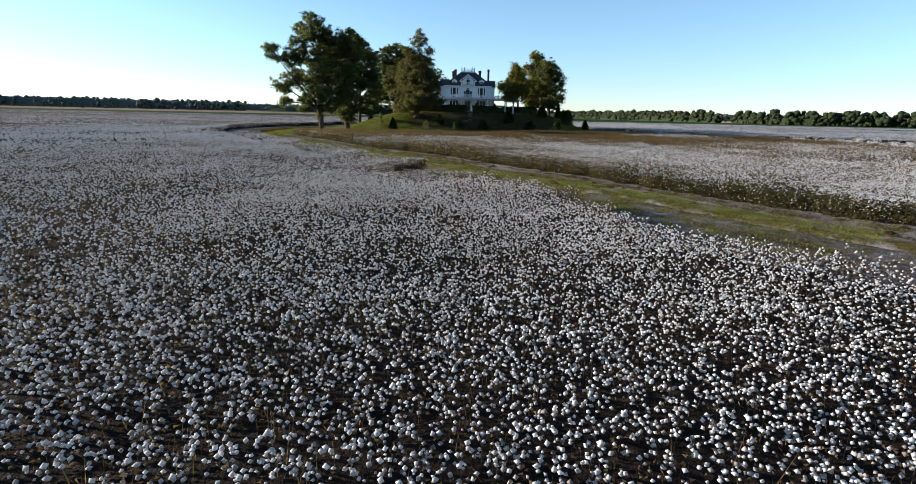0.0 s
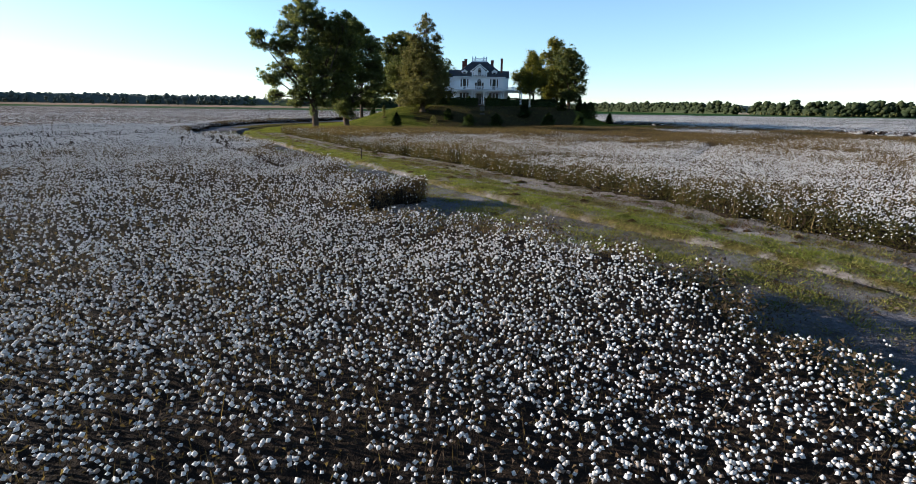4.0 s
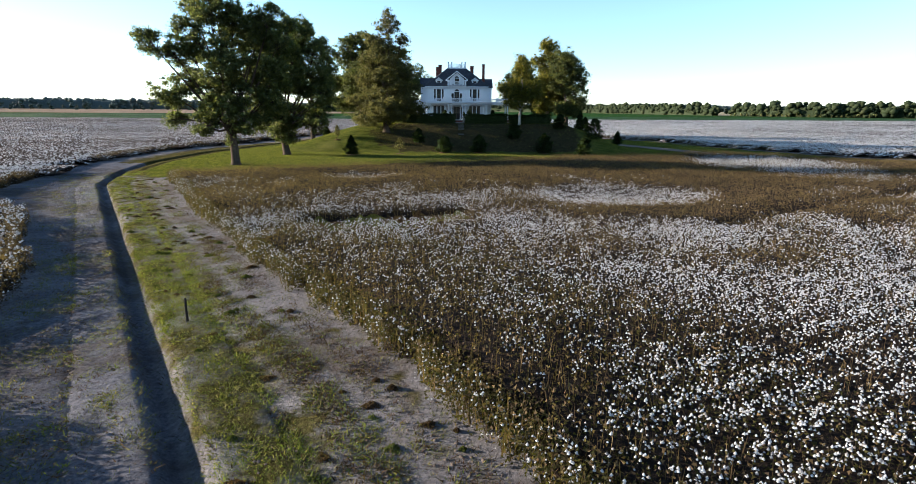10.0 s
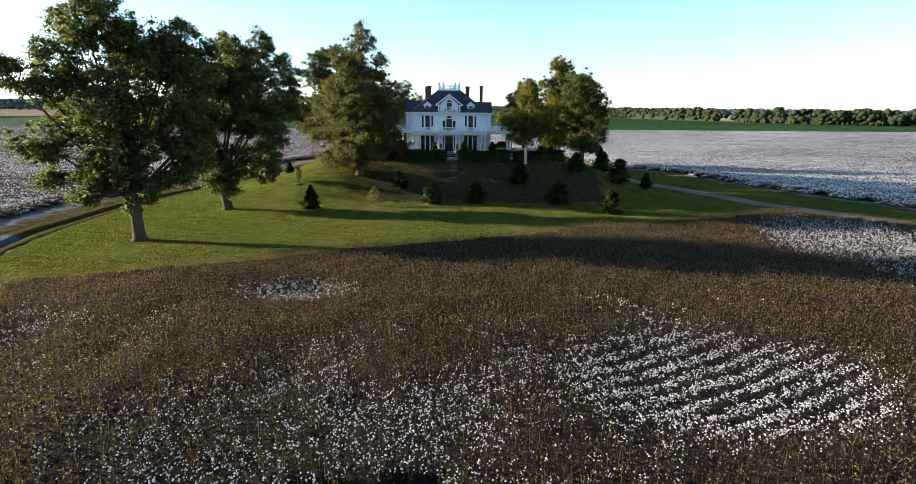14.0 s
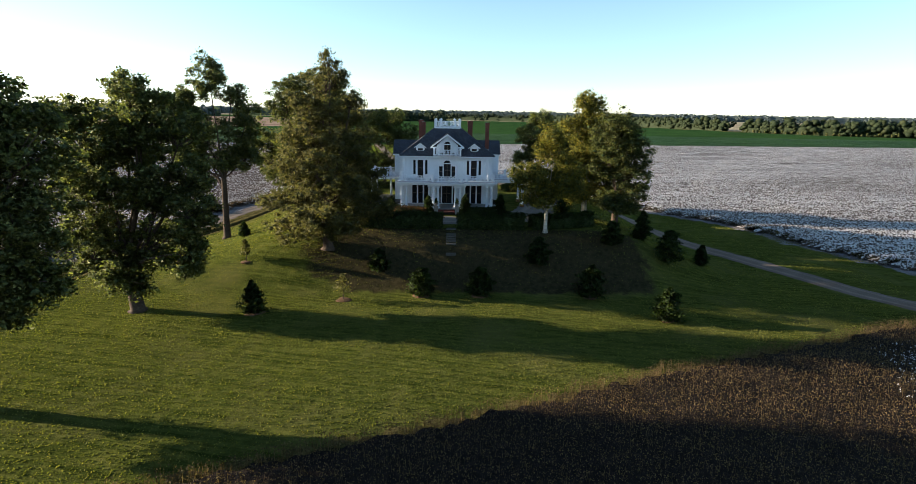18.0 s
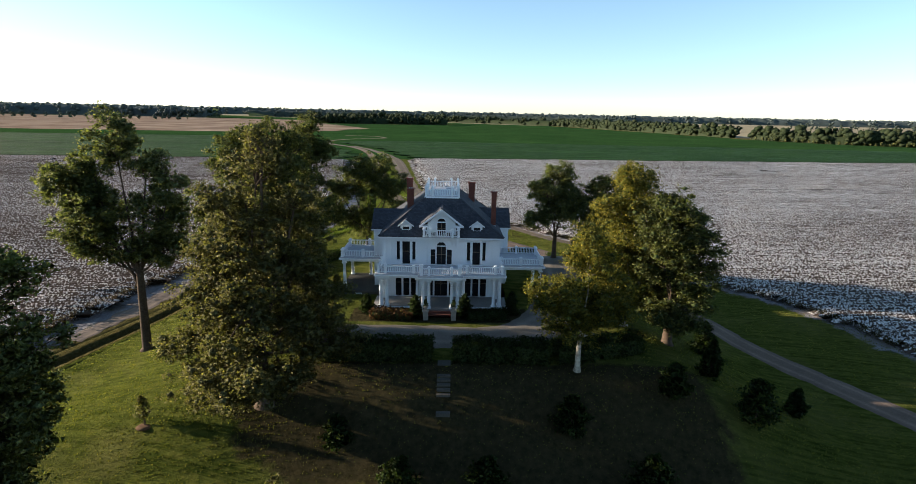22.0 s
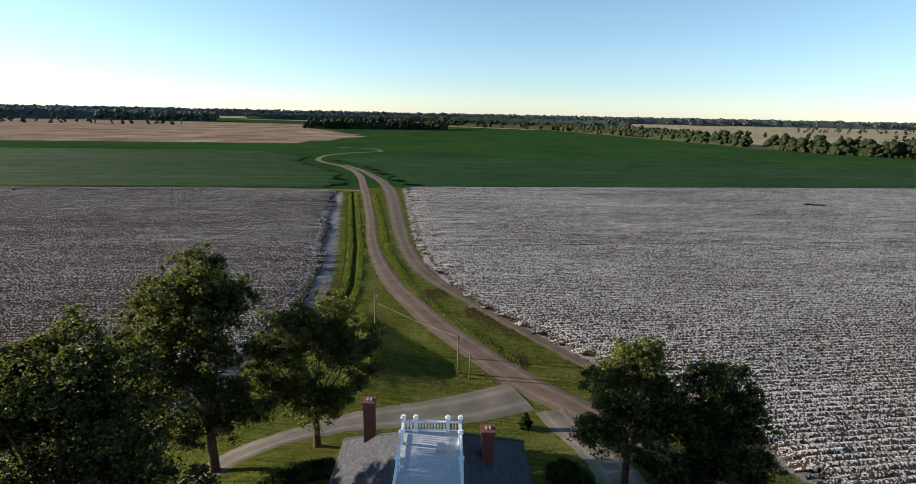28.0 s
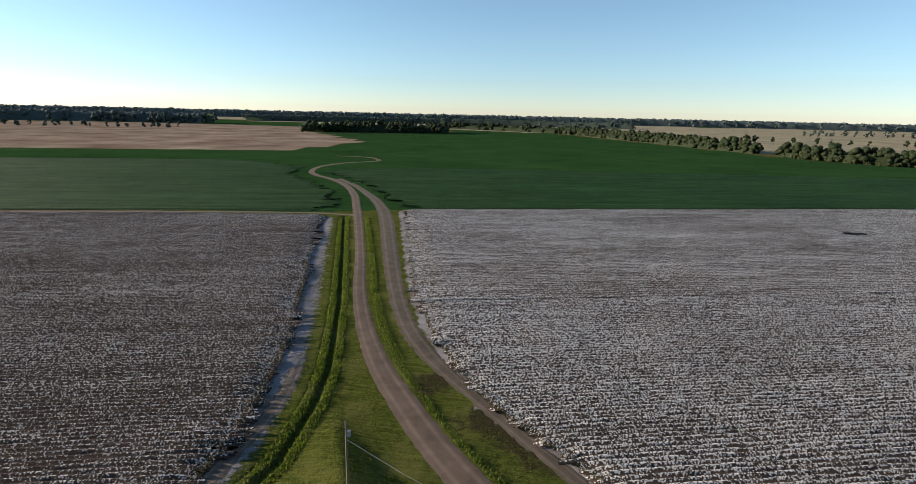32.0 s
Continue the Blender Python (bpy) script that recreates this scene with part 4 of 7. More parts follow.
cotton("cotton_bolls", (-16, 30, -138, -82), 118, front_first, 0.037, 4, "open white cotton bolls on dry plants", 0.5, front_white, 0.06, FRONT_ROW, 5)
cotton("cotton_bolls", (-24, 36, -82, -68), 70, front_near, 0.038, 4, "open white cotton bolls on dry plants", 0.5, front_white, 0.05, FRONT_ROW)
cotton("cotton_bolls", (-34, 62, -110, -30), 30, front_mid, 0.048, 4, "open white cotton bolls among brown weeds", 0.5, front_white, 0.05, FRONT_ROW)
cotton("cotton_bolls", (2, 24, -84, -65), 34, lambda x, y: in_front(x, y) & (hollows(x, y) > 0.22), 0.042, 4, "white bolls on stunted plants in sown rows", 0.4, None, 0.06, FRONT_ROW)
cotton("cotton_bolls", (-18, -3, -67, -58), 30, lambda x, y: in_front(x, y) & (hollows(x, y) > 0.22), 0.042, 4, "white bolls on stunted plants", 0.4, None, 0.06)
cotton("cotton_bolls", (62, 190, -170, -36), 2.4, in_front, 0.13, 4, "open white cotton bolls on dry plants", 0.4)
cotton("cotton_bolls", (30, 64, -150, -108), 14, in_front, 0.07, 4, "open white cotton bolls on dry plants", 0.4)
stalks("cotton_stalks", (-34, 40, -124, -62), 70000, in_front, "dry brown cotton stalks", (0.6, 1.1))
foliage("cotton_leaves", (-14, 24, -136, -82), 250000, lambda x, y: in_front(x, y) & (line_dist(x, y, FRONT_EDGE[:17]) < 9), 0.055, "edgeleaf", 0.2, 0.86, "fading olive-brown leaves near the path")
foliage("cotton_leaves", (-30, 40, -124, -62), 120000, in_front, 0.055, "stalk", 0.4, 0.95, "withered brown cotton leaves")


def weedy_only(x, y):
    return in_front(x, y) & (rng.random(np.shape(x)) < np.clip(weediness(x, y), 0.09 * (hollows(x, y) < 0.3), 1))


stalks("brown_weeds", (-34, 62, -124, -30), 230000, weedy_only, "tall dry brown weeds standing in the cotton", (0.85, 1.5), 0.019, "weed", 0.12)
foliage("weed_leaves", (-34, 62, -124, -30), 640000, weedy_only, 0.062, "weed", 0.5, 1.3, "dry brown weed leaves")
edge_leaves("weed_leaves", [p for p in FRONT_EDGE[:18] if p[1] > -136], 110000, in_front, 0.055, "edgeleaf", "green-brown leaves on the edge plants")


cotton("cotton_bolls", (-34, 24, -140, -58), 46, edge_of(FRONT_EDGE[:18], in_front, 1.0), 0.036, 4, "open white bolls on the edge plants", 0.85, None, 0.0)
cotton("cotton_bolls", (-50, 14, -143, -58), 20, edge_of(LEFT_EDGE, lambda x, y: in_left(x, y) & (bare_gaps(x, y) < 0.35), 0.9), 0.036, 4, "open white bolls on the edge plants", 0.85, None, 0.0)


# rounded weed clumps in the wet hollow
def weed_clump(x, y, wide, tall, material):
    n = int(1500 * wide)
    a, r, h = rng.uniform(0, 6.283, n), np.sqrt(rng.random(n)), rng.random(n)
    rr = wide * r * np.sqrt(1 - 0.85 * h * h) * (1 + 0.25 * np.sin(3 * a + x))
    return np.column_stack([x + rr * np.cos(a), y + rr * np.sin(a) * 0.8, land(x, y) + h * tall * (1 - 0.6 * r * r)])


_p = scatter(60000, (-11.5, 0, -87.5, -80.8), lambda x, y: inside(x, y, WEEDY) & (wobble(x, y, 1.1, 2.0) > -0.45))
_c = np.column_stack([_p, land(_p[:, 0], _p[:, 1]) + 0.22 * rng.random(len(_p)) ** 2])
tagged(new("hollow_weeds", leaf_tris("hollow_weeds", _c, 0.06, M["redweed"], 1.2)), "low reddish-brown weeds carpeting a wet hollow", "weeds", kind="stuff")
for mat, count, tone in (("greenweed", 34, "green"), ("redweed", 16, "reddish-brown")):
    spots = scatter(400, (-11, 0, -87, -81), lambda x, y: inside(x, y, WEEDY))[:count]
    cloud = np.vstack([weed_clump(x, y, rng.uniform(0.4, 1.15), rng.uniform(0.35, 0.85), mat) for x, y in spots])
    tagged(new("hollow_weeds", leaf_tris("hollow_weeds", cloud, 0.06, M[mat], 1.6)), tone + " weed clumps in a wet hollow of the field", "weeds", kind="stuff")

# fields farther off: ridged rows with bare furrows, and tufts where they are passed nearest
def crop_rows(name, test, turn, along, across, pitch, step, material, label, tall=0.95, edge=None):
    """A field sown in long rows: a rounded ridge of plants to each row, furrows between."""
    c, s = math.cos(turn), math.sin(turn)
    u = np.arange(along[0], along[1], step)
    v = np.arange(across[0], across[1], pitch / 3.0)
    U, V = np.meshgrid(u, v)
    U = U + rng.uniform(-0.35, 0.35, U.shape) * step
    X, Y = U * c - V * s, U * s + V * c
    ridge = np.tile(np.array([0.0, 1.0, 1.0]), len(v) // 3 + 1)[:len(v)][:, None] * np.ones(U.shape)
    ridge = np.clip(ridge + rng.normal(0, 0.1, U.shape), 0, 1.25)
    low = 1.0 if edge is None else smooth(0.1, 1.6, line_dist(X, Y, edge))
    Z = land(X, Y) + tall * (0.42 + 0.58 * ridge) * (0.15 + 0.85 * low)
    f = grid_faces(len(v), len(u))
    cx, cy = X.ravel()[f].mean(1), Y.ravel()[f].mean(1)
    f = f[test(cx, cy)]
    used, inv = np.unique(f, return_inverse=True)
    me = mesh_from(name, np.stack([X, Y, Z], -1).reshape(-1, 3)[used], inv.reshape(f.shape), [material], attrs={"crest": ridge.ravel()[used]})
    return tagged(new(name, me), label, "bean field" if name == "bean_crop" else "cotton field", kind="stuff")


CROP_TURN = 0.107
near_right = lambda x, y: in_right(x, y) & (y < 120 + 0.1 * x)
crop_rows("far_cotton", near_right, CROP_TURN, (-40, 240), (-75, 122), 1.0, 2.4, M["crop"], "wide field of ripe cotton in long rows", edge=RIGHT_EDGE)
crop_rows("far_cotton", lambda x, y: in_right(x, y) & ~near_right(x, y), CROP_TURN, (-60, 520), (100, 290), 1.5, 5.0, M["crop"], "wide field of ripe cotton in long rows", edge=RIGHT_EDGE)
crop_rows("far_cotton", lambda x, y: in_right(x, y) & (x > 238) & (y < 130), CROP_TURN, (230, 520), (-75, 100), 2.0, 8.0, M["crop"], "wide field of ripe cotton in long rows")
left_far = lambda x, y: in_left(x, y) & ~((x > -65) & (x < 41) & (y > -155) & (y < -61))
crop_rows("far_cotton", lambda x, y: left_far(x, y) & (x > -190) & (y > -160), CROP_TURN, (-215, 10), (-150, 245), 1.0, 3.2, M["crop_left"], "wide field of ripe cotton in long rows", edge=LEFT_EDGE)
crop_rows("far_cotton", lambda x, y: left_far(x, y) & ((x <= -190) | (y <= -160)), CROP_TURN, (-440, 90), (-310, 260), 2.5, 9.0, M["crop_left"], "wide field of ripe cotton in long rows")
canopy("far_cotton", lambda x, y: in_front(x, y) & ~((x < 61) & (y > -133)), (20, 190, -260, -40), 1.5, M["crop"], 0.9, "wide field of ripe cotton")
cotton("cotton_tufts", (-5, 100, -30, 110), 2.4, in_right, 0.08, 4, "white tufts of ripe cotton", 0.3, None, 0.1, RIGHT_ROW)
cotton("cotton_tufts", (-130, -28, -62, 110), 2.0, in_left, 0.08, 4, "white tufts of ripe cotton", 0.3, None, 0.1, RIGHT_ROW)
edge_leaves("edge_weeds", [p for p in RIGHT_EDGE if -20 < p[1] < 170], 34000, in_right, 0.11, "edgeleaf", "brown-green plants along the edge of the cotton")
edge_leaves("edge_weeds", [p for p in LEFT_EDGE if -60 < p[1] < 170], 40000, in_left, 0.1, "stalk", "brown plants along the edge of the cotton")
cotton("cotton_tufts", (-16, 70, -40, 180), 12, edge_of(RIGHT_EDGE, in_right, 2.4), 0.08, 4, "white tufts on the edge plants", 0.6)
cotton("cotton_tufts", (-56, -26, -60, 170), 9, edge_of(LEFT_EDGE, in_left, 2.4), 0.075, 4, "white tufts on the edge plants", 0.6)

# the bean crop stands knee-high, with a shaded edge towards the cotton
BEAN_NEAR = [(-420, 201), (-190, 224), (-120, 231), (-62, 234), (-57, 252), (-66, 284), (-78, 312), (-95, 340), (-120, 372), (-122, 420), (-190, 470), (-420, 440)]
BEAN_RIGHT = [(-16, 243.5), (65, 251), (157, 261), (246, 270.5), (430, 290), (640, 300), (560, 420), (200, 430), (-40, 430), (-84, 410), (-92, 388), (-70, 356), (-54, 328), (-40, 296), (-28, 264)]
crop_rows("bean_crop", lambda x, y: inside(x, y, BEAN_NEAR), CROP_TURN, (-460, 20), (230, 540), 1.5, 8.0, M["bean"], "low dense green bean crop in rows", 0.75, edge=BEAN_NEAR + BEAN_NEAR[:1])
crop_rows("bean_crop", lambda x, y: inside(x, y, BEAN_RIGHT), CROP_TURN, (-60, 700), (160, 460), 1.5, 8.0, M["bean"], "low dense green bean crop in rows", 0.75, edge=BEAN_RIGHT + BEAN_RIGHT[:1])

# ---------------------------------------------------------------- building helpers
def part(name, bm, material, parent=None, label="", smooth_shade=False):
    """Links a bmesh as one mesh object under a thing or a part."""
    me = bpy.data.meshes.new(name)
    bm.to_mesh(me)
    bm.free()
    if smooth_shade:
        me.polygons.foreach_set("use_smooth", np.full(len(me.polygons), True))
    me.materials.append(material)
    ob = new(name, me)
    ob.parent = parent
    if label:
        tagged(ob, label)
    return ob


def shared(name, mesh, parent, place, turn=0.0):
    ob = new(name, mesh)
    ob.parent = parent
    ob.matrix_basis = Matrix.Translation(place) @ Matrix.Rotation(turn, 4, "Z")
    return ob


def box(bm, x0, x1, y0, y1, z0, z1):
    """Adds a block to a bmesh."""
    v = [bm.verts.new(c) for c in ((x0, y0, z0), (x1, y0, z0), (x1, y1, z0), (x0, y1, z0), (x0, y0, z1), (x1, y0, z1), (x1, y1, z1), (x0, y1, z1))]
    for f in ((3, 2, 1, 0), (4, 5, 6, 7), (0, 1, 5, 4), (1, 2, 6, 5), (2, 3, 7, 6), (3, 0, 4, 7)):
        bm.faces.new([v[i] for i in f])
    return bm


def boxes(*rows):
    bm = bmesh.new()
    for r in rows:
        box(bm, *r)
    return bm


def poly(bm, pts):
    return bm.faces.new([bm.verts.new(p) for p in pts])


def slab(pts, down):
    """A polygon of 3D points made thick along the vector down."""
    bm = bmesh.new()
    n = len(pts)
    a = [bm.verts.new(p) for p in pts]
    b = [bm.verts.new(Vector(p) + Vector(down)) for p in pts]
    bm.faces.new(a)
    bm.faces.new(b[::-1])
    for i in range(n):
        bm.faces.new([a[(i + 1) % n], a[i], b[i], b[(i + 1) % n]])
    bmesh.ops.recalc_face_normals(bm, faces=bm.faces)
    return bm


def turned(profile, sides=14):
    """A turned shape from (radius, height) pairs."""
    bm = bmesh.new()
    rings = []
    for r, z in profile:
        rings.append([bm.verts.new((r * math.cos(2 * math.pi * i / sides), r * math.sin(2 * math.pi * i / sides), z)) for i in range(sides)])
    for a, b in zip(rings[:-1], rings[1:]):
        for i in range(sides):
            bm.faces.new([a[i], a[(i + 1) % sides], b[(i + 1) % sides], b[i]])
    bm.faces.new(rings[0][::-1])
    bm.faces.new(rings[-1])
    return bm


def mesh_of(name, bm, material, smooth_shade=False):
    me = bpy.data.meshes.new(name)
    bm.to_mesh(me)
    bm.free()
    if smooth_shade:
        me.polygons.foreach_set("use_smooth", np.full(len(me.polygons), True))
    me.materials.append(material)
    return me


def empty(name, place, label, category, group="", kind=""):
    ob = new(name)
    ob.location = place
    ob.empty_display_size = 0.3
    return tagged(ob, label, category, group, kind)


# ---------------------------------------------------------------- the house
GROUND, FLOOR, CEIL, DECK, EAVE, TOP = 4.8, 5.25, 8.45, 9.0, 12.45, 16.4
house = empty("house", (0, 0, GROUND), "white two-storey mansion with columned porch and dark hipped roof", "house")
base = Matrix.Translation((0, 0, -GROUND))


def hpart(name, bm, material, parent=None, label="", smooth_shade=False):
    """A part of the house, given in world coordinates."""
    if parent is None:
        bm.transform(base)
        return part(name, bm, M[material], house, label, smooth_shade)
    bm.transform(base @ Matrix.Translation(-parent.location))
    return part(name, bm, M[material], parent, label, smooth_shade)


W, BACK = 6.6, 14.6


def wall_with_holes(x0, x1, z0, z1, y, holes, thick=0.25):
    """A wall facing -y with rectangular openings (x0, x1, z0, z1)."""
    bm = bmesh.new()
    xs = sorted({x0, x1, *(h[0] for h in holes), *(h[1] for h in holes)})
    zs = sorted({z0, z1, *(h[2] for h in holes), *(h[3] for h in holes)})
    for a, b in zip(xs[:-1], xs[1:]):
        for c, d in zip(zs[:-1], zs[1:]):
            mx, mz = (a + b) / 2, (c + d) / 2
            if not any(h[0] < mx < h[1] and h[2] < mz < h[3] for h in holes):
                box(bm, a, b, y, y + thick, c, d)
    return bm


WINDOWS = []
for cx in (-3.95, 3.95):
    WINDOWS += [(cx - 0.42, cx + 0.42, DECK + 0.12, 11.72, "door"), (cx - 1.05, cx - 0.7, DECK + 0.6, 11.72, "side"), (cx + 0.7, cx + 1.05, DECK + 0.6, 11.72, "side")]
    WINDOWS += [(cx + d - 0.34, cx + d + 0.34, FLOOR + 0.05, 8.15, "low") for d in (-0.88, 0, 0.88)]
WINDOWS += [(-0.92 - 0.26, -0.92 + 0.26, DECK + 0.1, 10.85, "mid"), (0.92 - 0.26, 0.92 + 0.26, DECK + 0.1, 10.85, "mid"), (-0.52, 0.52, DECK + 0.06, 11.2, "arch")]
WINDOWS += [(-0.72, 0.72, FLOOR + 0.06, 8.05, "front"), (-1.28, -0.92, FLOOR + 0.06, 8.05, "low"), (0.92, 1.28, FLOOR + 0.06, 8.05, "low")]
front = hpart("wall", wall_with_holes(-W, W, FLOOR - 0.25, EAVE - 0.15, 0, [w[:4] for w in WINDOWS]), "paint", None, "white clapboard front wall")
hpart("wall", boxes((-W, -W + 0.25, 0.25, BACK, FLOOR - 0.25, EAVE - 0.15)), "paint")
hpart("wall", boxes((W - 0.25, W, 0.25, BACK, FLOOR - 0.25, EAVE - 0.15)), "paint")
hpart("wall", boxes((-W, W, BACK, BACK + 0.25, FLOOR - 0.25, EAVE - 0.15)), "paint")
hpart("foundation", boxes((-W, W, 0, BACK + 0.25, GROUND - 0.3, FLOOR - 0.26)), "brick", None, "dark brick foundation")
hpart("upper_floor", boxes((-W + 0.25, W - 0.25, 0.25, BACK, DECK - 0.2, DECK)), "planks")


def opening(x0, x1, z0, z1, kind, y=0.0):
    """A door or window: casing, glass, glazing bars."""
    w = hpart("door" if kind in ("door", "arch", "front") else "window",
              boxes((x0, x1, y + 0.16, y + 0.18, z0, z1)), "glass", None, "dark glazing in white casing")
    c = 0.1
    fr = boxes((x0 - c, x0, y - 0.05, y + 0.2, z0 - 0.02, z1 + c), (x1, x1 + c, y - 0.05, y + 0.2, z0 - 0.02, z1 + c), (x0, x1, y - 0.05, y + 0.2, z1, z1 + c))
    hpart("frame", fr, "paint", w)
    hpart("sill", boxes((x0 - c - 0.04, x1 + c + 0.04, y - 0.12, y + 0.14, z0 - 0.08, z0)), "paint", w)
    mz = z0 + (z1 - z0) * 0.55
    bars = boxes((x0, x1, y + 0.13, y + 0.158, mz - 0.02, mz + 0.02))
    if x1 - x0 > 0.9:
        box(bars, (x0 + x1) / 2 - 0.025, (x0 + x1) / 2 + 0.025, y + 0.128, y + 0.156, z0, z1)
    hpart("glazing_bar", bars, "glass" if kind in ("side",) else "wood", w)
    return w


def arch_top(cx, z, r, y, label_parent):
    """Half-round glass with a moulded rim above a door."""
    bm = bmesh.new()
    pts = [(cx + r * math.cos(a), y - 0.02, z + r * math.sin(a)) for a in np.linspace(0, math.pi, 15)]
    me = slab(pts, (0, 0.05, 0))
    bm.free()
    hpart("fanlight", me, "glass", label_parent)
    rim = bmesh.new()
    a = np.linspace(0, math.pi, 17)
    for p, q in zip(a[:-1], a[1:]):
        quad = [(cx + s * math.cos(b), z + s * math.sin(b)) for s, b in ((r, p), (r + 0.12, p), (r + 0.12, q), (r, q))]
        lo = [rim.verts.new((x, y - 0.08, zz)) for x, zz in quad]
        hi = [rim.verts.new((x, y + 0.06, zz)) for x, zz in quad]
        rim.faces.new(lo[::-1])
        for i in range(4):
            rim.faces.new([lo[i], lo[(i + 1) % 4], hi[(i + 1) % 4], hi[i]])
    hpart("arch", rim, "paint", label_parent)


for w in WINDOWS:
    ob = opening(*w)
    if w[4] == "arch":
        arch_top(0, 11.2, 0.52, 0.0, ob)
# shallow projecting bays, pilasters and mouldings of the upper floor
for cx in (-3.95, 3.95):
    for s in (-1, 1):
        hpart("pilaster", boxes((cx + s * 0.56 - 0.1, cx + s * 0.56 + 0.1, -0.16, 0, DECK + 0.02, 11.86)), "paint")
        hpart("pilaster", boxes((cx + s * 1.24 - 0.09, cx + s * 1.24 + 0.09, -0.1, 0, DECK + 0.02, 11.86)), "paint")
    hpart("cornice", boxes((cx - 1.45, cx + 1.45, -0.24, 0, 11.9, 12.06)), "paint")
    for i in range(15):
        hpart("dentil", boxes((cx - 1.36 + i * 0.19, cx - 1.28 + i * 0.19, -0.3, -0.245, 11.95, 12.05)), "paint")
for x in (-1.72, -1.38, 1.38, 1.72):
    hpart("pilaster", boxes((x - 0.13, x + 0.13, -0.14, 0, DECK + 0.02, 12.02)), "paint")
    hpart("capital", boxes((x - 0.18, x + 0.18, -0.19, 0, 11.86, 12.0)), "paint")
for x in (-W + 0.16, -W + 0.8, W - 0.8, W - 0.16):
    hpart("pilaster", boxes((x - 0.14, x + 0.14, -0.12, 0, DECK + 0.02, 12.02)), "paint")
    hpart("capital", boxes((x - 0.2, x + 0.2, -0.18, 0, 11.84, 12.0)), "paint")
hpart("cornice", boxes((-2.0, 2.0, -0.62, 0.0, 12.06, 12.44)), "paint", None, "moulded cornice carrying the balcony")
hpart("keystone", boxes((-0.09, 0.09, -0.16, -0.02, 11.7, 12.02)), "paint")

# main roof: four slopes up to a flat deck
EX, EF, EB, DX, DF, DB = 6.95, -0.55, 15.2, 1.88, 2.75, 10.4


def roof(name, pts, label=""):
    return hpart(name, slab(pts, (0, 0, -0.12)), "shingle", None, label)


roof("roof", [(-EX, EF, EAVE), (EX, EF, EAVE), (DX, DF, TOP), (-DX, DF, TOP)], "dark slate-grey shingle roof slope")
roof("roof", [(EX, EF, EAVE), (EX, EB, EAVE), (DX, DB, TOP), (DX, DF, TOP)])
roof("roof", [(EX, EB, EAVE), (-EX, EB, EAVE), (-DX, DB, TOP), (DX, DB, TOP)])
roof("roof", [(-EX, EB, EAVE), (-EX, EF, EAVE), (-DX, DF, TOP), (-DX, DB, TOP)])
for i, (a, b) in enumerate((((-EX, EF), (-DX, DF)), ((EX, EF), (DX, DF)), ((-EX, EB), (-DX, DB)), ((EX, EB), (DX, DB)))):
    p, q = Vector((*a, EAVE + 0.02)), Vector((*b, TOP + 0.02))
    s = Vector((0.09, 0.09 if i in (1, 2) else -0.09, 0))
    hpart("hip_cap", slab([p - s, p + s, q + s, q - s], (0, 0, -0.06)), "shingle")
hpart("soffit", boxes((-EX, EX, EF, 0.0, EAVE - 0.3, EAVE - 0.13), (-EX, -W, 0, EB, EAVE - 0.3, EAVE - 0.13), (W, EX, 0, EB, EAVE - 0.3, EAVE - 0.13), (-EX, EX, BACK + 0.25, EB, EAVE - 0.3, EAVE - 0.13)), "paint", None, "white boxed eaves")
hpart("roof_deck", boxes((-DX - 0.1, DX + 0.1, DF - 0.1, DB + 0.1, TOP - 0.1, TOP + 0.06)), "deckpaint", None, "flat pale widow's walk")
hpart("deck_fascia", boxes((-DX - 0.16, DX + 0.16, DF - 0.16, DF - 0.1, TOP - 0.16, TOP + 0.02), (-DX - 0.16, -DX - 0.1, DF - 0.1, DB + 0.1, TOP - 0.16, TOP + 0.02), (DX + 0.1, DX + 0.16, DF - 0.1, DB + 0.1, TOP - 0.16, TOP + 0.02)), "paint")
hpart("hatch", boxes((0.35, 1.05, 8.2, 9.0, TOP + 0.06, TOP + 0.24)), "deckpaint", None, "pale roof hatch")

BALUSTER = mesh_of("baluster", turned([(0.045, 0), (0.03, 0.08), (0.048, 0.24), (0.03, 0.42), (0.045, 0.56)], 6), M["paint"], True)
POST = mesh_of("newel_post", boxes((-0.12, 0.12, -0.12, 0.12, 0, 0.82), (-0.17, 0.17, -0.17, 0.17, 0.82, 0.9), (-0.1, 0.1, -0.1, 0.1, 0.9, 0.99), (-0.14, 0.14, -0.14, 0.14, -0.02, 0.1)), M["paint"])
TALL = mesh_of("newel_post", boxes((-0.12, 0.12, -0.12, 0.12, 0, 1.0), (-0.17, 0.17, -0.17, 0.17, 1.0, 1.08), (-0.1, 0.1, -0.1, 0.1, 1.08, 1.2)), M["paint"])


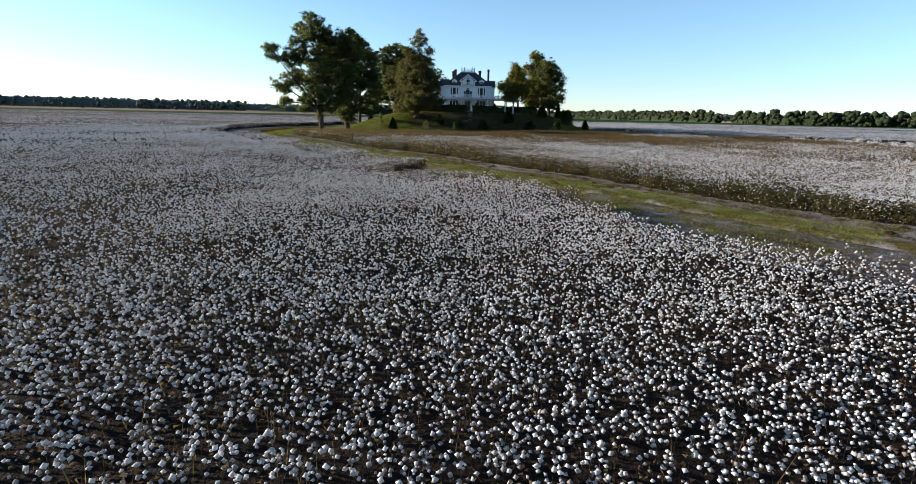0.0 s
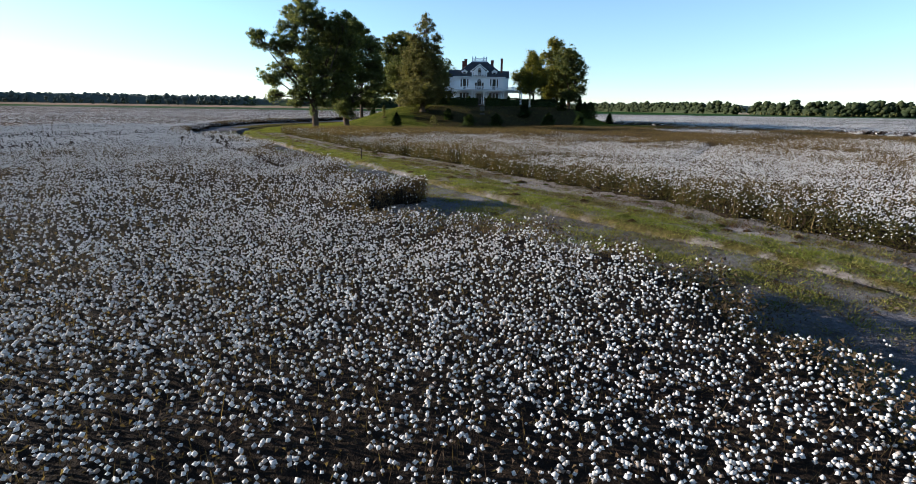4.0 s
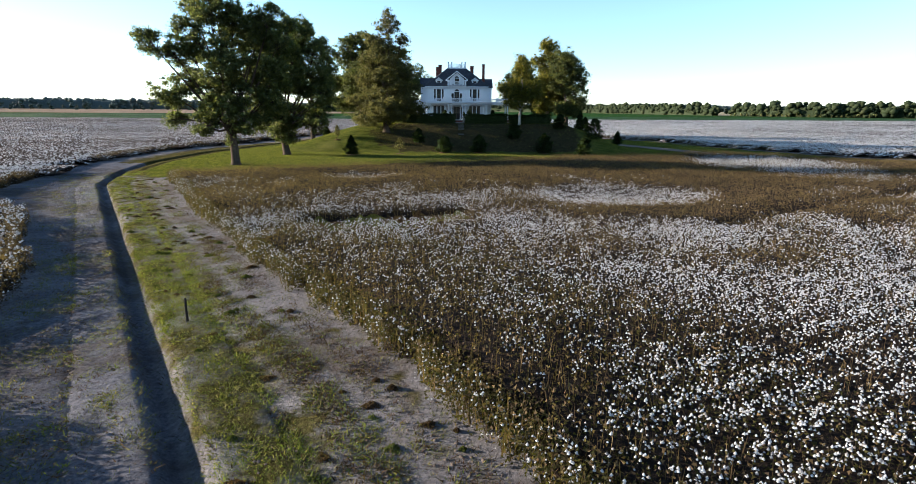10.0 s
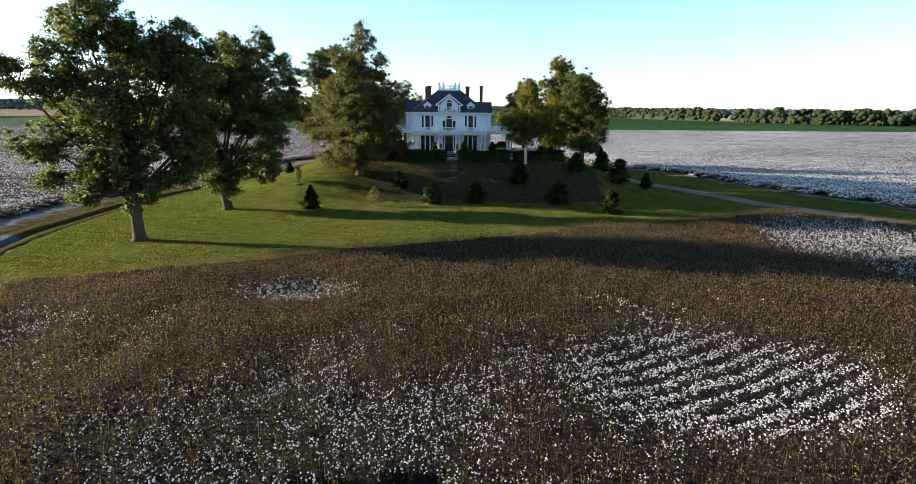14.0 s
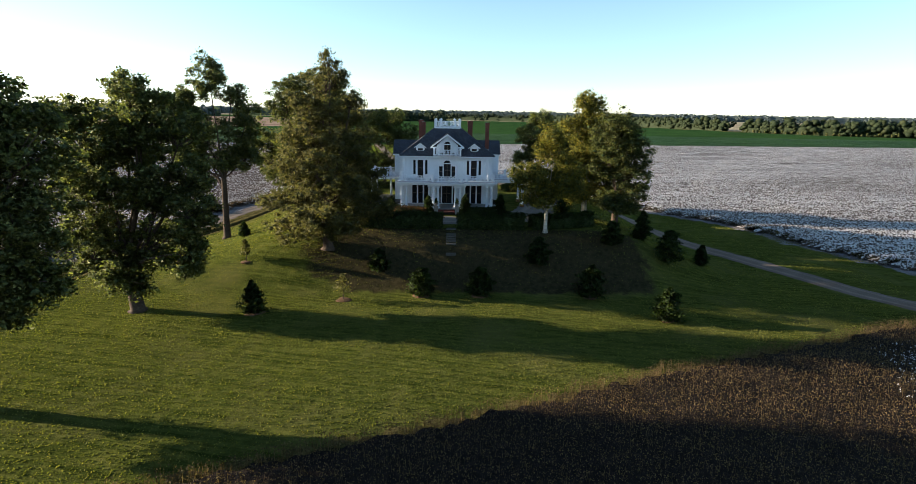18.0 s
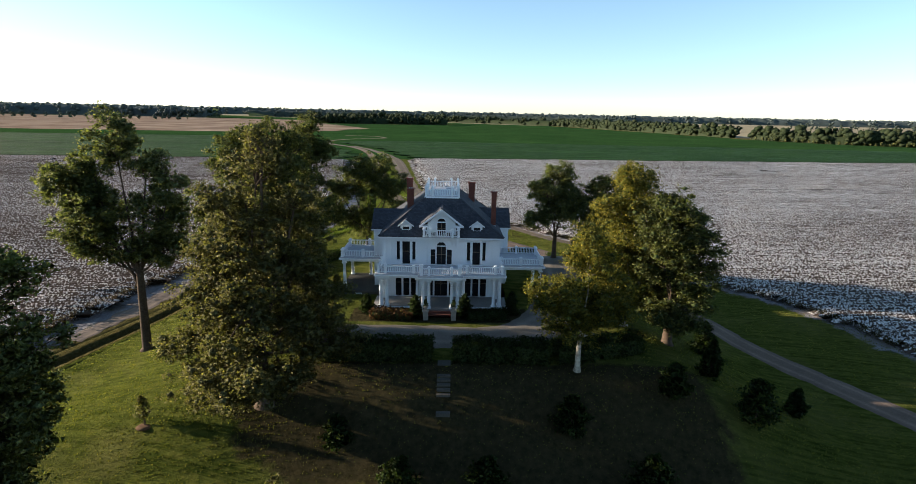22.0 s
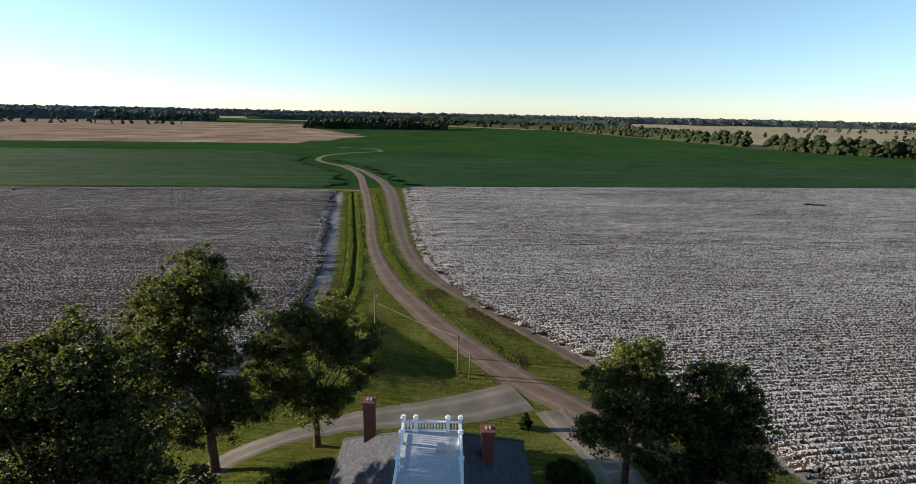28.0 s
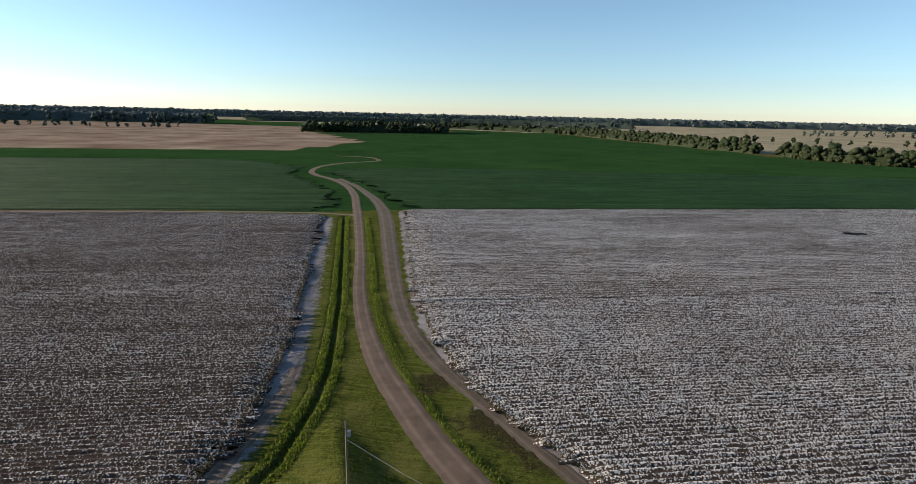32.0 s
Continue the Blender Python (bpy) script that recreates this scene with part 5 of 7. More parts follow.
def railing(a, b, z, posts=(0.0, 1.0), step=0.19, post=None):
    """A balustrade from a to b on a floor at z: rails, balusters and posts at parts of its length."""
    a, b = Vector(a), Vector(b)
    d = b - a
    n = d.length
    u = d / n
    side = Vector((-u.y, u.x)) * 0.05
    bm = bmesh.new()
    for lo, hi, k in ((0.08, 0.14, 0.8), (0.70, 0.78, 1.2)):
        c = [a - side * k, b - side * k, b + side * k, a + side * k]
        low = [bm.verts.new((p.x, p.y, z + lo)) for p in c]
        top = [bm.verts.new((p.x, p.y, z + hi)) for p in c]
        bm.faces.new(low[::-1])
        bm.faces.new(top)
        for i in range(4):
            bm.faces.new([low[i], low[(i + 1) % 4], top[(i + 1) % 4], top[i]])
    bmesh.ops.recalc_face_normals(bm, faces=bm.faces)
    r = hpart("railing", bm, "paint", None, "white wooden balustrade")
    turn = math.atan2(u.y, u.x)
    k = int(n / step)
    for i in range(k):
        s = (i + 0.5) / k
        if min(abs(s - p) for p in posts) * n > 0.16:
            p = a + d * s
            shared("baluster", BALUSTER, r, (p.x, p.y, z + 0.14 - GROUND), turn)
    for s in posts:
        p = a + d * s
        shared("newel_post", post or POST, r, (p.x, p.y, z - GROUND), turn)
    return r


railing((-DX, DF), (DX, DF), TOP + 0.06, (0, 0.2, 0.8, 1), 0.19, TALL)
railing((-DX, DB), (DX, DB), TOP + 0.06, (0, 0.22, 0.78, 1), 0.19, TALL)
railing((-DX, DF + 0.2), (-DX, DB - 0.2), TOP + 0.06, (0.15, 0.5, 0.85), 0.21)
railing((DX, DF + 0.2), (DX, DB - 0.2), TOP + 0.06, (0.15, 0.5, 0.85), 0.21)

# central gable with balcony
GY = -0.42
hpart("gable_wall", slab([(-1.55, GY + 0.2, EAVE - 0.02), (1.55, GY + 0.2, EAVE - 0.02), (1.55, GY + 0.2, 13.9), (0, GY + 0.2, 15.25), (-1.55, GY + 0.2, 13.9)], (0, 2.4, 0)), "paint", None, "white gable wall with arched door")
gd = opening(-0.46, 0.46, EAVE + 0.1, 14.0, "arch", GY)
arch_top(0, 14.0, 0.46, GY + 0.15, gd)
for s in (-1, 1):
    roof("roof", [(0, GY - 0.25, 15.62), (s * 2.42, GY - 0.25, 13.78), (s * 2.42, 2.05 - 0.9, 13.78), (0, 3.0 - 0.75, 15.62)], "shingled gable roof")
    hpart("bargeboard", slab([(0, GY - 0.3, 15.56), (s * 2.45, GY - 0.3, 13.7), (s * 2.45, GY - 0.3, 13.46), (0, GY - 0.3, 15.3)], (0, 0.1, 0)), "paint")
    hpart("cornice_return", boxes((min(s * 1.5, s * 2.4), max(s * 1.5, s * 2.4), GY - 0.26, GY + 0.6, 13.5, 13.68)), "paint")
    hpart("pilaster", boxes((s * 1.5 - 0.12, s * 1.5 + 0.12, GY + 0.05, GY + 0.2, EAVE, 13.5)), "paint")
    roof("ridge_cap", [(-0.1 * s, GY - 0.25, 15.66), (0.1 * s, GY - 0.25, 15.6), (0.1 * s, 2.25, 15.6), (-0.1 * s, 2.25, 15.66)])
hpart("balcony_floor", boxes((-2.0, 2.0, -1.15, GY + 0.2, EAVE - 0.02, EAVE + 0.08)), "deckpaint")
railing((-1.9, -1.05), (1.9, -1.05), EAVE + 0.08, (0, 0.18, 0.82, 1), 0.19)
railing((-1.9, -0.9), (-1.9, -0.3), EAVE + 0.08, (1.0,), 0.19)
railing((1.9, -0.9), (1.9, -0.3), EAVE + 0.08, (1.0,), 0.19)

# dormers
for cx in (-3.95, 3.95):
    d = hpart("dormer", slab([(cx - 0.62, 0.05, 12.75), (cx + 0.62, 0.05, 12.75), (cx + 0.62, 0.05, 13.62), (cx, 0.05, 14.1), (cx - 0.62, 0.05, 13.62)], (0, 1.5, 0)), "paint", None, "small white dormer")
    hpart("dormer_window", boxes((cx - 0.36, cx + 0.36, 0.0, 0.04, 13.08, 13.42)), "glass", d)
    hpart("dormer_frame", boxes((cx - 0.46, cx - 0.36, -0.05, 0.04, 12.98, 13.52), (cx + 0.36, cx + 0.46, -0.05, 0.04, 12.98, 13.52), (cx - 0.36, cx + 0.36, -0.05, 0.04, 13.42, 13.52), (cx - 0.36, cx + 0.36, -0.05, 0.04, 12.98, 13.08)), "paint", d)
    hpart("cornice", boxes((cx - 0.78, cx + 0.78, -0.1, 0.3, 13.56, 13.66)), "paint", d)
    for s in (-1, 1):
        roof("dormer_roof", [(cx, -0.16, 14.24), (cx + s * 0.86, -0.16, 13.6), (cx + s * 0.86, 1.1, 13.6), (cx, 1.75, 14.24)])
        hpart("bargeboard", slab([(cx, -0.2, 14.2), (cx + s * 0.88, -0.2, 13.55), (cx + s * 0.88, -0.2, 13.43), (cx, -0.2, 14.06)], (0, 0.07, 0)), "paint")

# side wings with cross gables
for s, y0, y1 in ((-1, 3.5, 8.4), (1, 5.4, 10.3)):
    ym = (y0 + y1) / 2
    xa, xb = sorted((s * (W - 0.1), s * 8.0))
    hpart("wing", boxes((xa, xb, y0 + 0.35, y1 - 0.35, FLOOR - 0.25, EAVE - 0.2)), "paint", None, "white side wing")
    hpart("gable_wall", slab([(s * 7.98, y0 + 0.35, EAVE - 0.2), (s * 7.98, y1 - 0.35, EAVE - 0.2), (s * 7.98, ym, 14.15)], (-s * 0.2, 0, 0)), "paint")
    for ya in (y0, y1):
        roof("roof", [(s * 8.35, ya, EAVE - 0.05), (s * 4.9, ya, EAVE - 0.05), (s * 3.0, ym, 14.35), (s * 8.35, ym, 14.35)], "dark shingled wing roof")
    hpart("fascia", boxes((min(s * 6.9, s * 8.35), max(s * 6.9, s * 8.35), y0 - 0.03, y0 + 0.04, EAVE - 0.34, EAVE - 0.17)), "paint")
    hpart("corner_board", boxes((s * 7.98 - 0.14, s * 7.98 + 0.14, y0 + 0.28, y0 + 0.4, FLOOR, EAVE - 0.3)), "paint")

# chimneys
def chimney(x, y, top, bottom, w):
    c = hpart("chimney", boxes((x - w, x + w, y - w, y + w, bottom, top - 0.2), (x - w - 0.06, x + w + 0.06, y - w - 0.06, y + w + 0.06, top - 0.55, top - 0.4)), "brick", None, "tall red brick chimney")
    hpart("chimney_cap", boxes((x - w - 0.08, x + w + 0.08, y - w - 0.08, y + w + 0.08, top - 0.2, top)), "brick", c)
    hpart("flue", boxes((x - w * 0.5, x - 0.05, y - w * 0.5, y + w * 0.5, top, top + 0.06), (x + 0.05, x + w * 0.5, y - w * 0.5, y + w * 0.5, top, top + 0.06)), "metal", c)
    hpart("flashing", boxes((x - w - 0.03, x + w + 0.03, y - w - 0.03, y + w + 0.03, bottom + 0.55, bottom + 0.75)), "metal", c)


chimney(-3.75, 4.3, 17.1, 13.7, 0.36)
chimney(-4.5, 12.8, 17.3, 12.9, 0.38)
chimney(3.65, 9.6, 17.3, 13.9, 0.38)
chimney(5.95, 2.6, 17.15, 12.5, 0.27)

# front porch with its projecting centre
PX, PF, CF = 6.75, -3.25, -4.0
hpart("porch_floor", boxes((-PX - 0.55, PX + 0.55, PF, -0.002, FLOOR - 0.14, FLOOR), (-1.95, 1.95, CF, PF - 0.002, FLOOR - 0.14, FLOOR)), "planks", None, "grey plank porch floor")
for i in range(48):
    x = -PX - 0.52 + i * 0.303
    hpart("plank", boxes((x, x + 0.29, PF + 0.02, -0.02, FLOOR + 0.004, FLOOR + 0.014)), "planks")
hpart("porch_base", boxes((-PX - 0.4, PX + 0.4, PF + 0.15, -0.002, GROUND - 0.4, FLOOR - 0.142), (-1.8, 1.8, CF + 0.15, PF + 0.148, GROUND - 0.4, FLOOR - 0.142)), "brick", None, "dark brick porch base")
hpart("porch_fascia", boxes((-PX - 0.6, PX + 0.6, PF - 0.05, PF - 0.003, FLOOR - 0.18, FLOOR - 0.01)), "paint")
hpart("entablature", boxes((-PX, PX, PF + 0.1, PF + 0.5, CEIL, DECK - 0.28), (-PX, -PX + 0.4, PF + 0.5, 0, CEIL, DECK - 0.28), (PX - 0.4, PX, PF + 0.5, 0, CEIL, DECK - 0.28),
                           (-2.1, 2.1, CF + 0.1, CF + 0.5, CEIL, DECK - 0.28), (-2.1, -1.7, CF + 0.5, PF + 0.1, CEIL, DECK - 0.28), (1.7, 2.1, CF + 0.5, PF + 0.1, CEIL, DECK - 0.28)), "paint", None, "white entablature over the columns")
hpart("cornice", boxes((-PX - 0.35, PX + 0.35, PF - 0.25, 0, DECK - 0.28, DECK - 0.14), (-2.45, 2.45, CF - 0.25, PF - 0.252, DECK - 0.28, DECK - 0.14)), "paint")
hpart("porch_deck", boxes((-PX - 0.3, PX + 0.3, PF - 0.2, -0.002, DECK - 0.139, DECK), (-2.4, 2.4, CF - 0.2, PF - 0.202, DECK - 0.139, DECK)), "deckpaint", None, "pale coated balcony deck")
hpart("porch_ceiling", boxes((-PX + 0.4, PX - 0.4, PF + 0.5, 0, CEIL + 0.1, CEIL + 0.16)), "paint")
COLUMN = mesh_of("column", turned([(0.25, 0), (0.25, 0.1), (0.21, 0.14), (0.21, 0.2), (0.185, 0.26), (0.185, 1.3), (0.15, 2.9), (0.17, 2.92), (0.15, 2.96), (0.16, 3.04)], 16), M["paint"], True)
CAPITAL = mesh_of("capital", boxes((-0.2, 0.2, -0.2, 0.2, 3.1, 3.2), (-0.26, -0.12, -0.19, 0.19, 2.96, 3.1), (0.12, 0.26, -0.19, 0.19, 2.96, 3.1), (-0.14, 0.14, -0.16, 0.16, 3.02, 3.1)), M["paint"])
PLINTH = mesh_of("plinth", boxes((-0.26, 0.26, -0.26, 0.26, 0, 0.08)), M["paint"])


def column(x, y, z=None):
    c = shared("column", COLUMN, house, (x, y, (z or FLOOR) - GROUND))
    tagged(c, "white turned wooden porch column")
    shared("capital", CAPITAL, c, (0, 0, 0))
    shared("plinth", PLINTH, c, (0, 0, 0))


for x, y in ((-6.45, PF + 0.3), (-5.8, PF + 0.3), (-2.5, PF + 0.3), (2.5, PF + 0.3), (5.8, PF + 0.3), (6.45, PF + 0.3), (-1.85, CF + 0.3), (-1.22, CF + 0.3), (1.22, CF + 0.3), (1.85, CF + 0.3), (-6.45, -0.45), (6.45, -0.45), (-6.45, PF + 0.95), (6.45, PF + 0.95)):
    column(x, y)
railing((-PX + 0.1, PF + 0.15), (-2.15, PF + 0.15), DECK, (0, 0.17, 0.84, 1))
railing((2.15, PF + 0.15), (PX - 0.1, PF + 0.15), DECK, (0, 0.16, 0.83, 1))
railing((-2.0, CF + 0.15), (2.0, CF + 0.15), DECK, (0, 0.2, 0.8, 1))
railing((-2.0, CF + 0.3), (-2.0, PF + 0.15), DECK, (1.0,))
railing((2.0, CF + 0.3), (2.0, PF + 0.15), DECK, (1.0,))
railing((-PX + 0.1, PF + 0.3), (-PX + 0.1, -0.2), DECK, (0.5, 1.0))
railing((PX - 0.1, PF + 0.3), (PX - 0.1, -0.2), DECK, (0.5, 1.0))

# side porch and porte-cochere
def side_roof(x0, x1, y0, y1, s):
    xo, xi = (x0, x1) if s < 0 else (x1, x0)
    hpart("entablature", boxes((x0 + 0.2, x1 - 0.2, y0 + 0.2, y0 + 0.55, CEIL, DECK - 0.28), (x0 + 0.2, x1 - 0.2, y1 - 0.55, y1 - 0.2, CEIL, DECK - 0.28),
                               (min(xo - s * 0.2, xo - s * 0.55), max(xo - s * 0.2, xo - s * 0.55), y0 + 0.55, y1 - 0.55, CEIL, DECK - 0.28)), "paint")
    hpart("cornice", boxes((x0 - 0.1 * (s < 0), x1 + 0.1 * (s > 0), y0 - 0.1, y1 + 0.1, DECK - 0.28, DECK - 0.14)), "paint")
    hpart("porch_deck", boxes((x0, x1, y0, y1, DECK - 0.139, DECK)), "deckpaint", None, "pale coated side balcony deck")
    railing((x0 + 0.25, y0 + 0.25), (x1 - 0.25, y0 + 0.25), DECK, (0, 0.5, 1) if s < 0 else (0, 0.48, 1))
    railing((x0 + 0.25, y1 - 0.25), (x1 - 0.25, y1 - 0.25), DECK, (0, 0.5, 1))
    railing((xo - s * 0.25, y0 + 0.4), (xo - s * 0.25, y1 - 0.4), DECK, (0.08, 0.92))


side_roof(-12.0, -W - 0.003, 2.6, 8.4, -1)
hpart("patio", boxes((-11.9, -W - 0.003, 1.4, 8.6, FLOOR - 0.2, FLOOR - 0.02)), "concrete", None, "tan side porch floor")
hpart("patio_base", boxes((-11.75, -W - 0.003, 1.55, 8.5, GROUND - 0.4, FLOOR - 0.202)), "concrete")
vent = hpart("vent", boxes((-10.2, -9.3, 1.5, 1.548, FLOOR - 0.4, FLOOR - 0.22)), "paint", None, "white louvred vent")
for i in range(3):
    hpart("slat", boxes((-10.1, -9.4, 1.47, 1.498, FLOOR - 0.385 + i * 0.055, FLOOR - 0.36 + i * 0.055)), "metal", vent)
for x, y in ((-11.55, 2.95), (-11.55, 8.0), (-9.2, 8.0), (-7.2, 8.0)):
    column(x, y, FLOOR - 0.02)
side_roof(W + 0.003, 11.8, 0.2, 5.8, 1)
hpart("porch_floor", boxes((W + 0.003, W + 0.9, 0.2, 5.8, GROUND + 0.3, FLOOR - 0.15)), "concrete")
for y in (0.6, 5.4):
    hpart("pier", boxes((11.1, 11.7, y - 0.3, y + 0.3, GROUND - 0.4, FLOOR - 0.02)), "brick", None, "brick pier under a column")
    column(11.4, y)

# brick front steps, cheek walls, urns
for i in range(3):
    hpart("step", boxes((-1.22, 1.22, CF - 0.42 * (i + 1), CF - 0.42 * i - 0.004, GROUND - 0.2, FLOOR - 0.15 * (i + 1))), "brick", None, "red brick step")
for s in (-1, 1):
    hpart("cheek_wall", boxes((min(s * 1.24, s * 1.6), max(s * 1.24, s * 1.6), CF - 1.3, CF - 0.002, GROUND - 0.3, FLOOR - 0.1)), "brick")
    pedestal = tagged(part("pedestal", boxes((-0.26, 0.26, -0.26, 0.26, 0, 1.0), (-0.32, 0.32, -0.32, 0.32, 1.0, 1.1)), M["clay"]), "grey stone pedestal beside the front steps", "pedestal", "front pedestals")
    pedestal.location = (s * 1.45, CF - 1.75, GROUND - 0.05)
    urn = empty("urn", (s * 1.45, CF - 1.75, GROUND + 1.05), "stone urn planted with a small clipped shrub", "urn", "front urns")
    part("bowl", turned([(0.14, 0), (0.1, 0.1), (0.2, 0.2), (0.29, 0.42), (0.32, 0.46), (0.26, 0.45)], 14), M["clay"], urn, "", True)

# slab walk and steps down the front of the mound
def front_slab(y0, y1, lift):
    z = height(0.6, (y0 + y1) / 2)
    ob = part("path_slab", boxes((-0.55, 0.55, -(y1 - y0) / 2, (y1 - y0) / 2, -0.2, lift)), M["concrete"])
    ob.location = (0.62, (y0 + y1) / 2, z)
    tagged(ob, "worn concrete path slab on the slope", "paving slab", "front path")


front_slab(-15.8, -14.9, 0.06)
for i in range(5):
    front_slab(-17.3 - i * 0.42, -16.95 - i * 0.42, 0.07)
front_slab(-20.4, -19.7, 0.06)

# ---------------------------------------------------------------- trees
def tube(points, radii, sides=8):
    """Vertices and quads of a tapering bent tube."""
    P, R = np.array(points, float), np.array(radii, float)
    d = np.gradient(P, axis=0)
    d /= np.linalg.norm(d, axis=1)[:, None] + 1e-9
    a = np.cross(d, np.array([0.31, 0.95, 0.05]))
    a /= np.linalg.norm(a, axis=1)[:, None] + 1e-9
    b = np.cross(d, a)
    t = np.linspace(0, 2 * np.pi, sides, endpoint=False)
    V = P[:, None] + R[:, None, None] * (a[:, None] * np.cos(t)[None, :, None] + b[:, None] * np.sin(t)[None, :, None])
    n = len(P)
    i = np.arange(n - 1)[:, None] * sides
    j = np.arange(sides)[None, :]
    k = (j + 1) % sides
    F = np.stack([i + j, i + k, i + sides + k, i + sides + j], -1).reshape(-1, 4)
    return V.reshape(-1, 3), F


def tubes(name, list_of, material):
    vs, fs, off = [], [], 0
    for pts, radii, sides in list_of:
        v, f = tube(pts, radii, sides)
        vs.append(v)
        fs.append(f + off)
        off += len(v)
    return mesh_from(name, np.vstack(vs), np.vstack(fs), [material])


def under(ob, parent):
    ob.parent = parent
    return ob


def tree(name, place, lobes, label, leaf, bark, girth, fork, count, size, seed, lean=(0, 0), category="tree", bare=0.0, clump=0.66, group=""):
    """A tree: trunk, limbs to each lobe, and a crown of leaf clumps. lobes: (x, y, z, rx, ry, rz) from the foot of the trunk."""
    g = np.random.default_rng(seed)
    root = empty(name, (place[0], place[1], place[2] - 0.1), label, category, group)
    top = np.array([lean[0], lean[1], fork])
    trunk = [np.array([0, 0, 0.0]), np.array([0.02, 0, 0.35]), top * 0.35, top * 0.7, top]
    rad = [girth * 1.75, girth * 1.15, girth, girth * 0.9, girth * 0.78]
    under(new("trunk", tubes("trunk", [(trunk, rad, 12)], bark)), root)
    limbs, cen, siz, out, core, core_size = [], [], [], [], [], []
    vol = np.array([l[3] * l[4] * l[5] for l in lobes]) ** 0.75
    vol /= vol.sum()
    for (lx, ly, lz, rx, ry, rz), part_of in zip(lobes, vol):
        rx, ry, rz = 1.06 * rx, 1.06 * ry, 1.04 * rz
        c = np.array([lx, ly, lz])
        start = top * g.uniform(0.72, 1.0) if lz > fork else top * g.uniform(0.55, 0.8)
        mid = start * 0.5 + c * 0.5 + g.normal(0, 0.4, 3)
        mid[2] -= 0.1 * math.hypot(lx, ly) * 0.5
        limbs.append(([start, start * 0.75 + mid * 0.25 + g.normal(0, 0.15, 3), mid, c], [girth * 0.42, girth * 0.34, girth * 0.24, girth * 0.1], 7))
        n = max(14, int(count * 1.7 * part_of / 62))
        # each lobe is many boughs of unequal reach, so that its outline is ragged and sky shows between them
        m = 13
        d = g.normal(size=(m, 3))
        d /= np.linalg.norm(d, axis=1)[:, None]
        bough = c + d * (rx, ry, rz) * g.uniform(0.3, 0.76, (m, 1))
        reach = g.uniform(0.24, 0.42, m)
        own = g.integers(0, m, n)
        d = g.normal(size=(n, 3))
        d /= np.linalg.norm(d, axis=1)[:, None]
        rr = g.uniform(0.05, 1.0, n) ** 0.45
        loose = (g.random(n) < 0.22)[:, None]
        pts = np.where(loose, c + d * rr[:, None] * (rx, ry, rz) * 0.9, bough[own] + d * (rr * reach[own])[:, None] * (rx, ry, rz * 0.95))
        for b in bough:
            way = c * 0.8 + mid * 0.2
            limbs.append(([way, (way + b) / 2 + g.normal(0, 0.25, 3), b], [girth * 0.13, girth * 0.08, 0.02], 5))
        for p in pts:
            if g.random() < bare:
                continue
            k = int(60 * g.uniform(0.4, 1.6))
            s = clump * g.uniform(0.5, 1.35)
            d = g.normal(size=(k, 3))
            d /= np.linalg.norm(d, axis=1)[:, None]
            q = p + d * (g.random((k, 1)) ** 0.5) * (s * 1.15, s * 1.15, s * 0.8)
            q[:, 2] -= 0.25 * s * g.random(k)
            cen.append(q)
            out.append((q - p) / s + 0.55 * (p - c) / (rx + ry + rz) * 3 + (0, 0, 0.25))
            siz.append(np.full(k, size * 0.85))
            core.append(p)
            core_size.append(s * 0.46)
    cen = np.vstack(cen)
    cen[:, 2] = np.maximum(cen[:, 2], 0.3 + 0.4 * g.random(len(cen)))
    under(new("branch", tubes("branch", limbs, bark)), root)
    under(new("crown", leaf_tris("crown", cen, np.concatenate(siz) * g.uniform(0.7, 1.25, len(cen)), leaf[0], 0.75, np.vstack(out))), root)
    # lumps in the darkened inner colour fill the crown and block light
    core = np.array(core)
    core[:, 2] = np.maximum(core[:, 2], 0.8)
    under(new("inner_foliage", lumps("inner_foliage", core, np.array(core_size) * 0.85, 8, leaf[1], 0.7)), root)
    return root


def on_land(x, y):
    return (x, y, height(x, y))


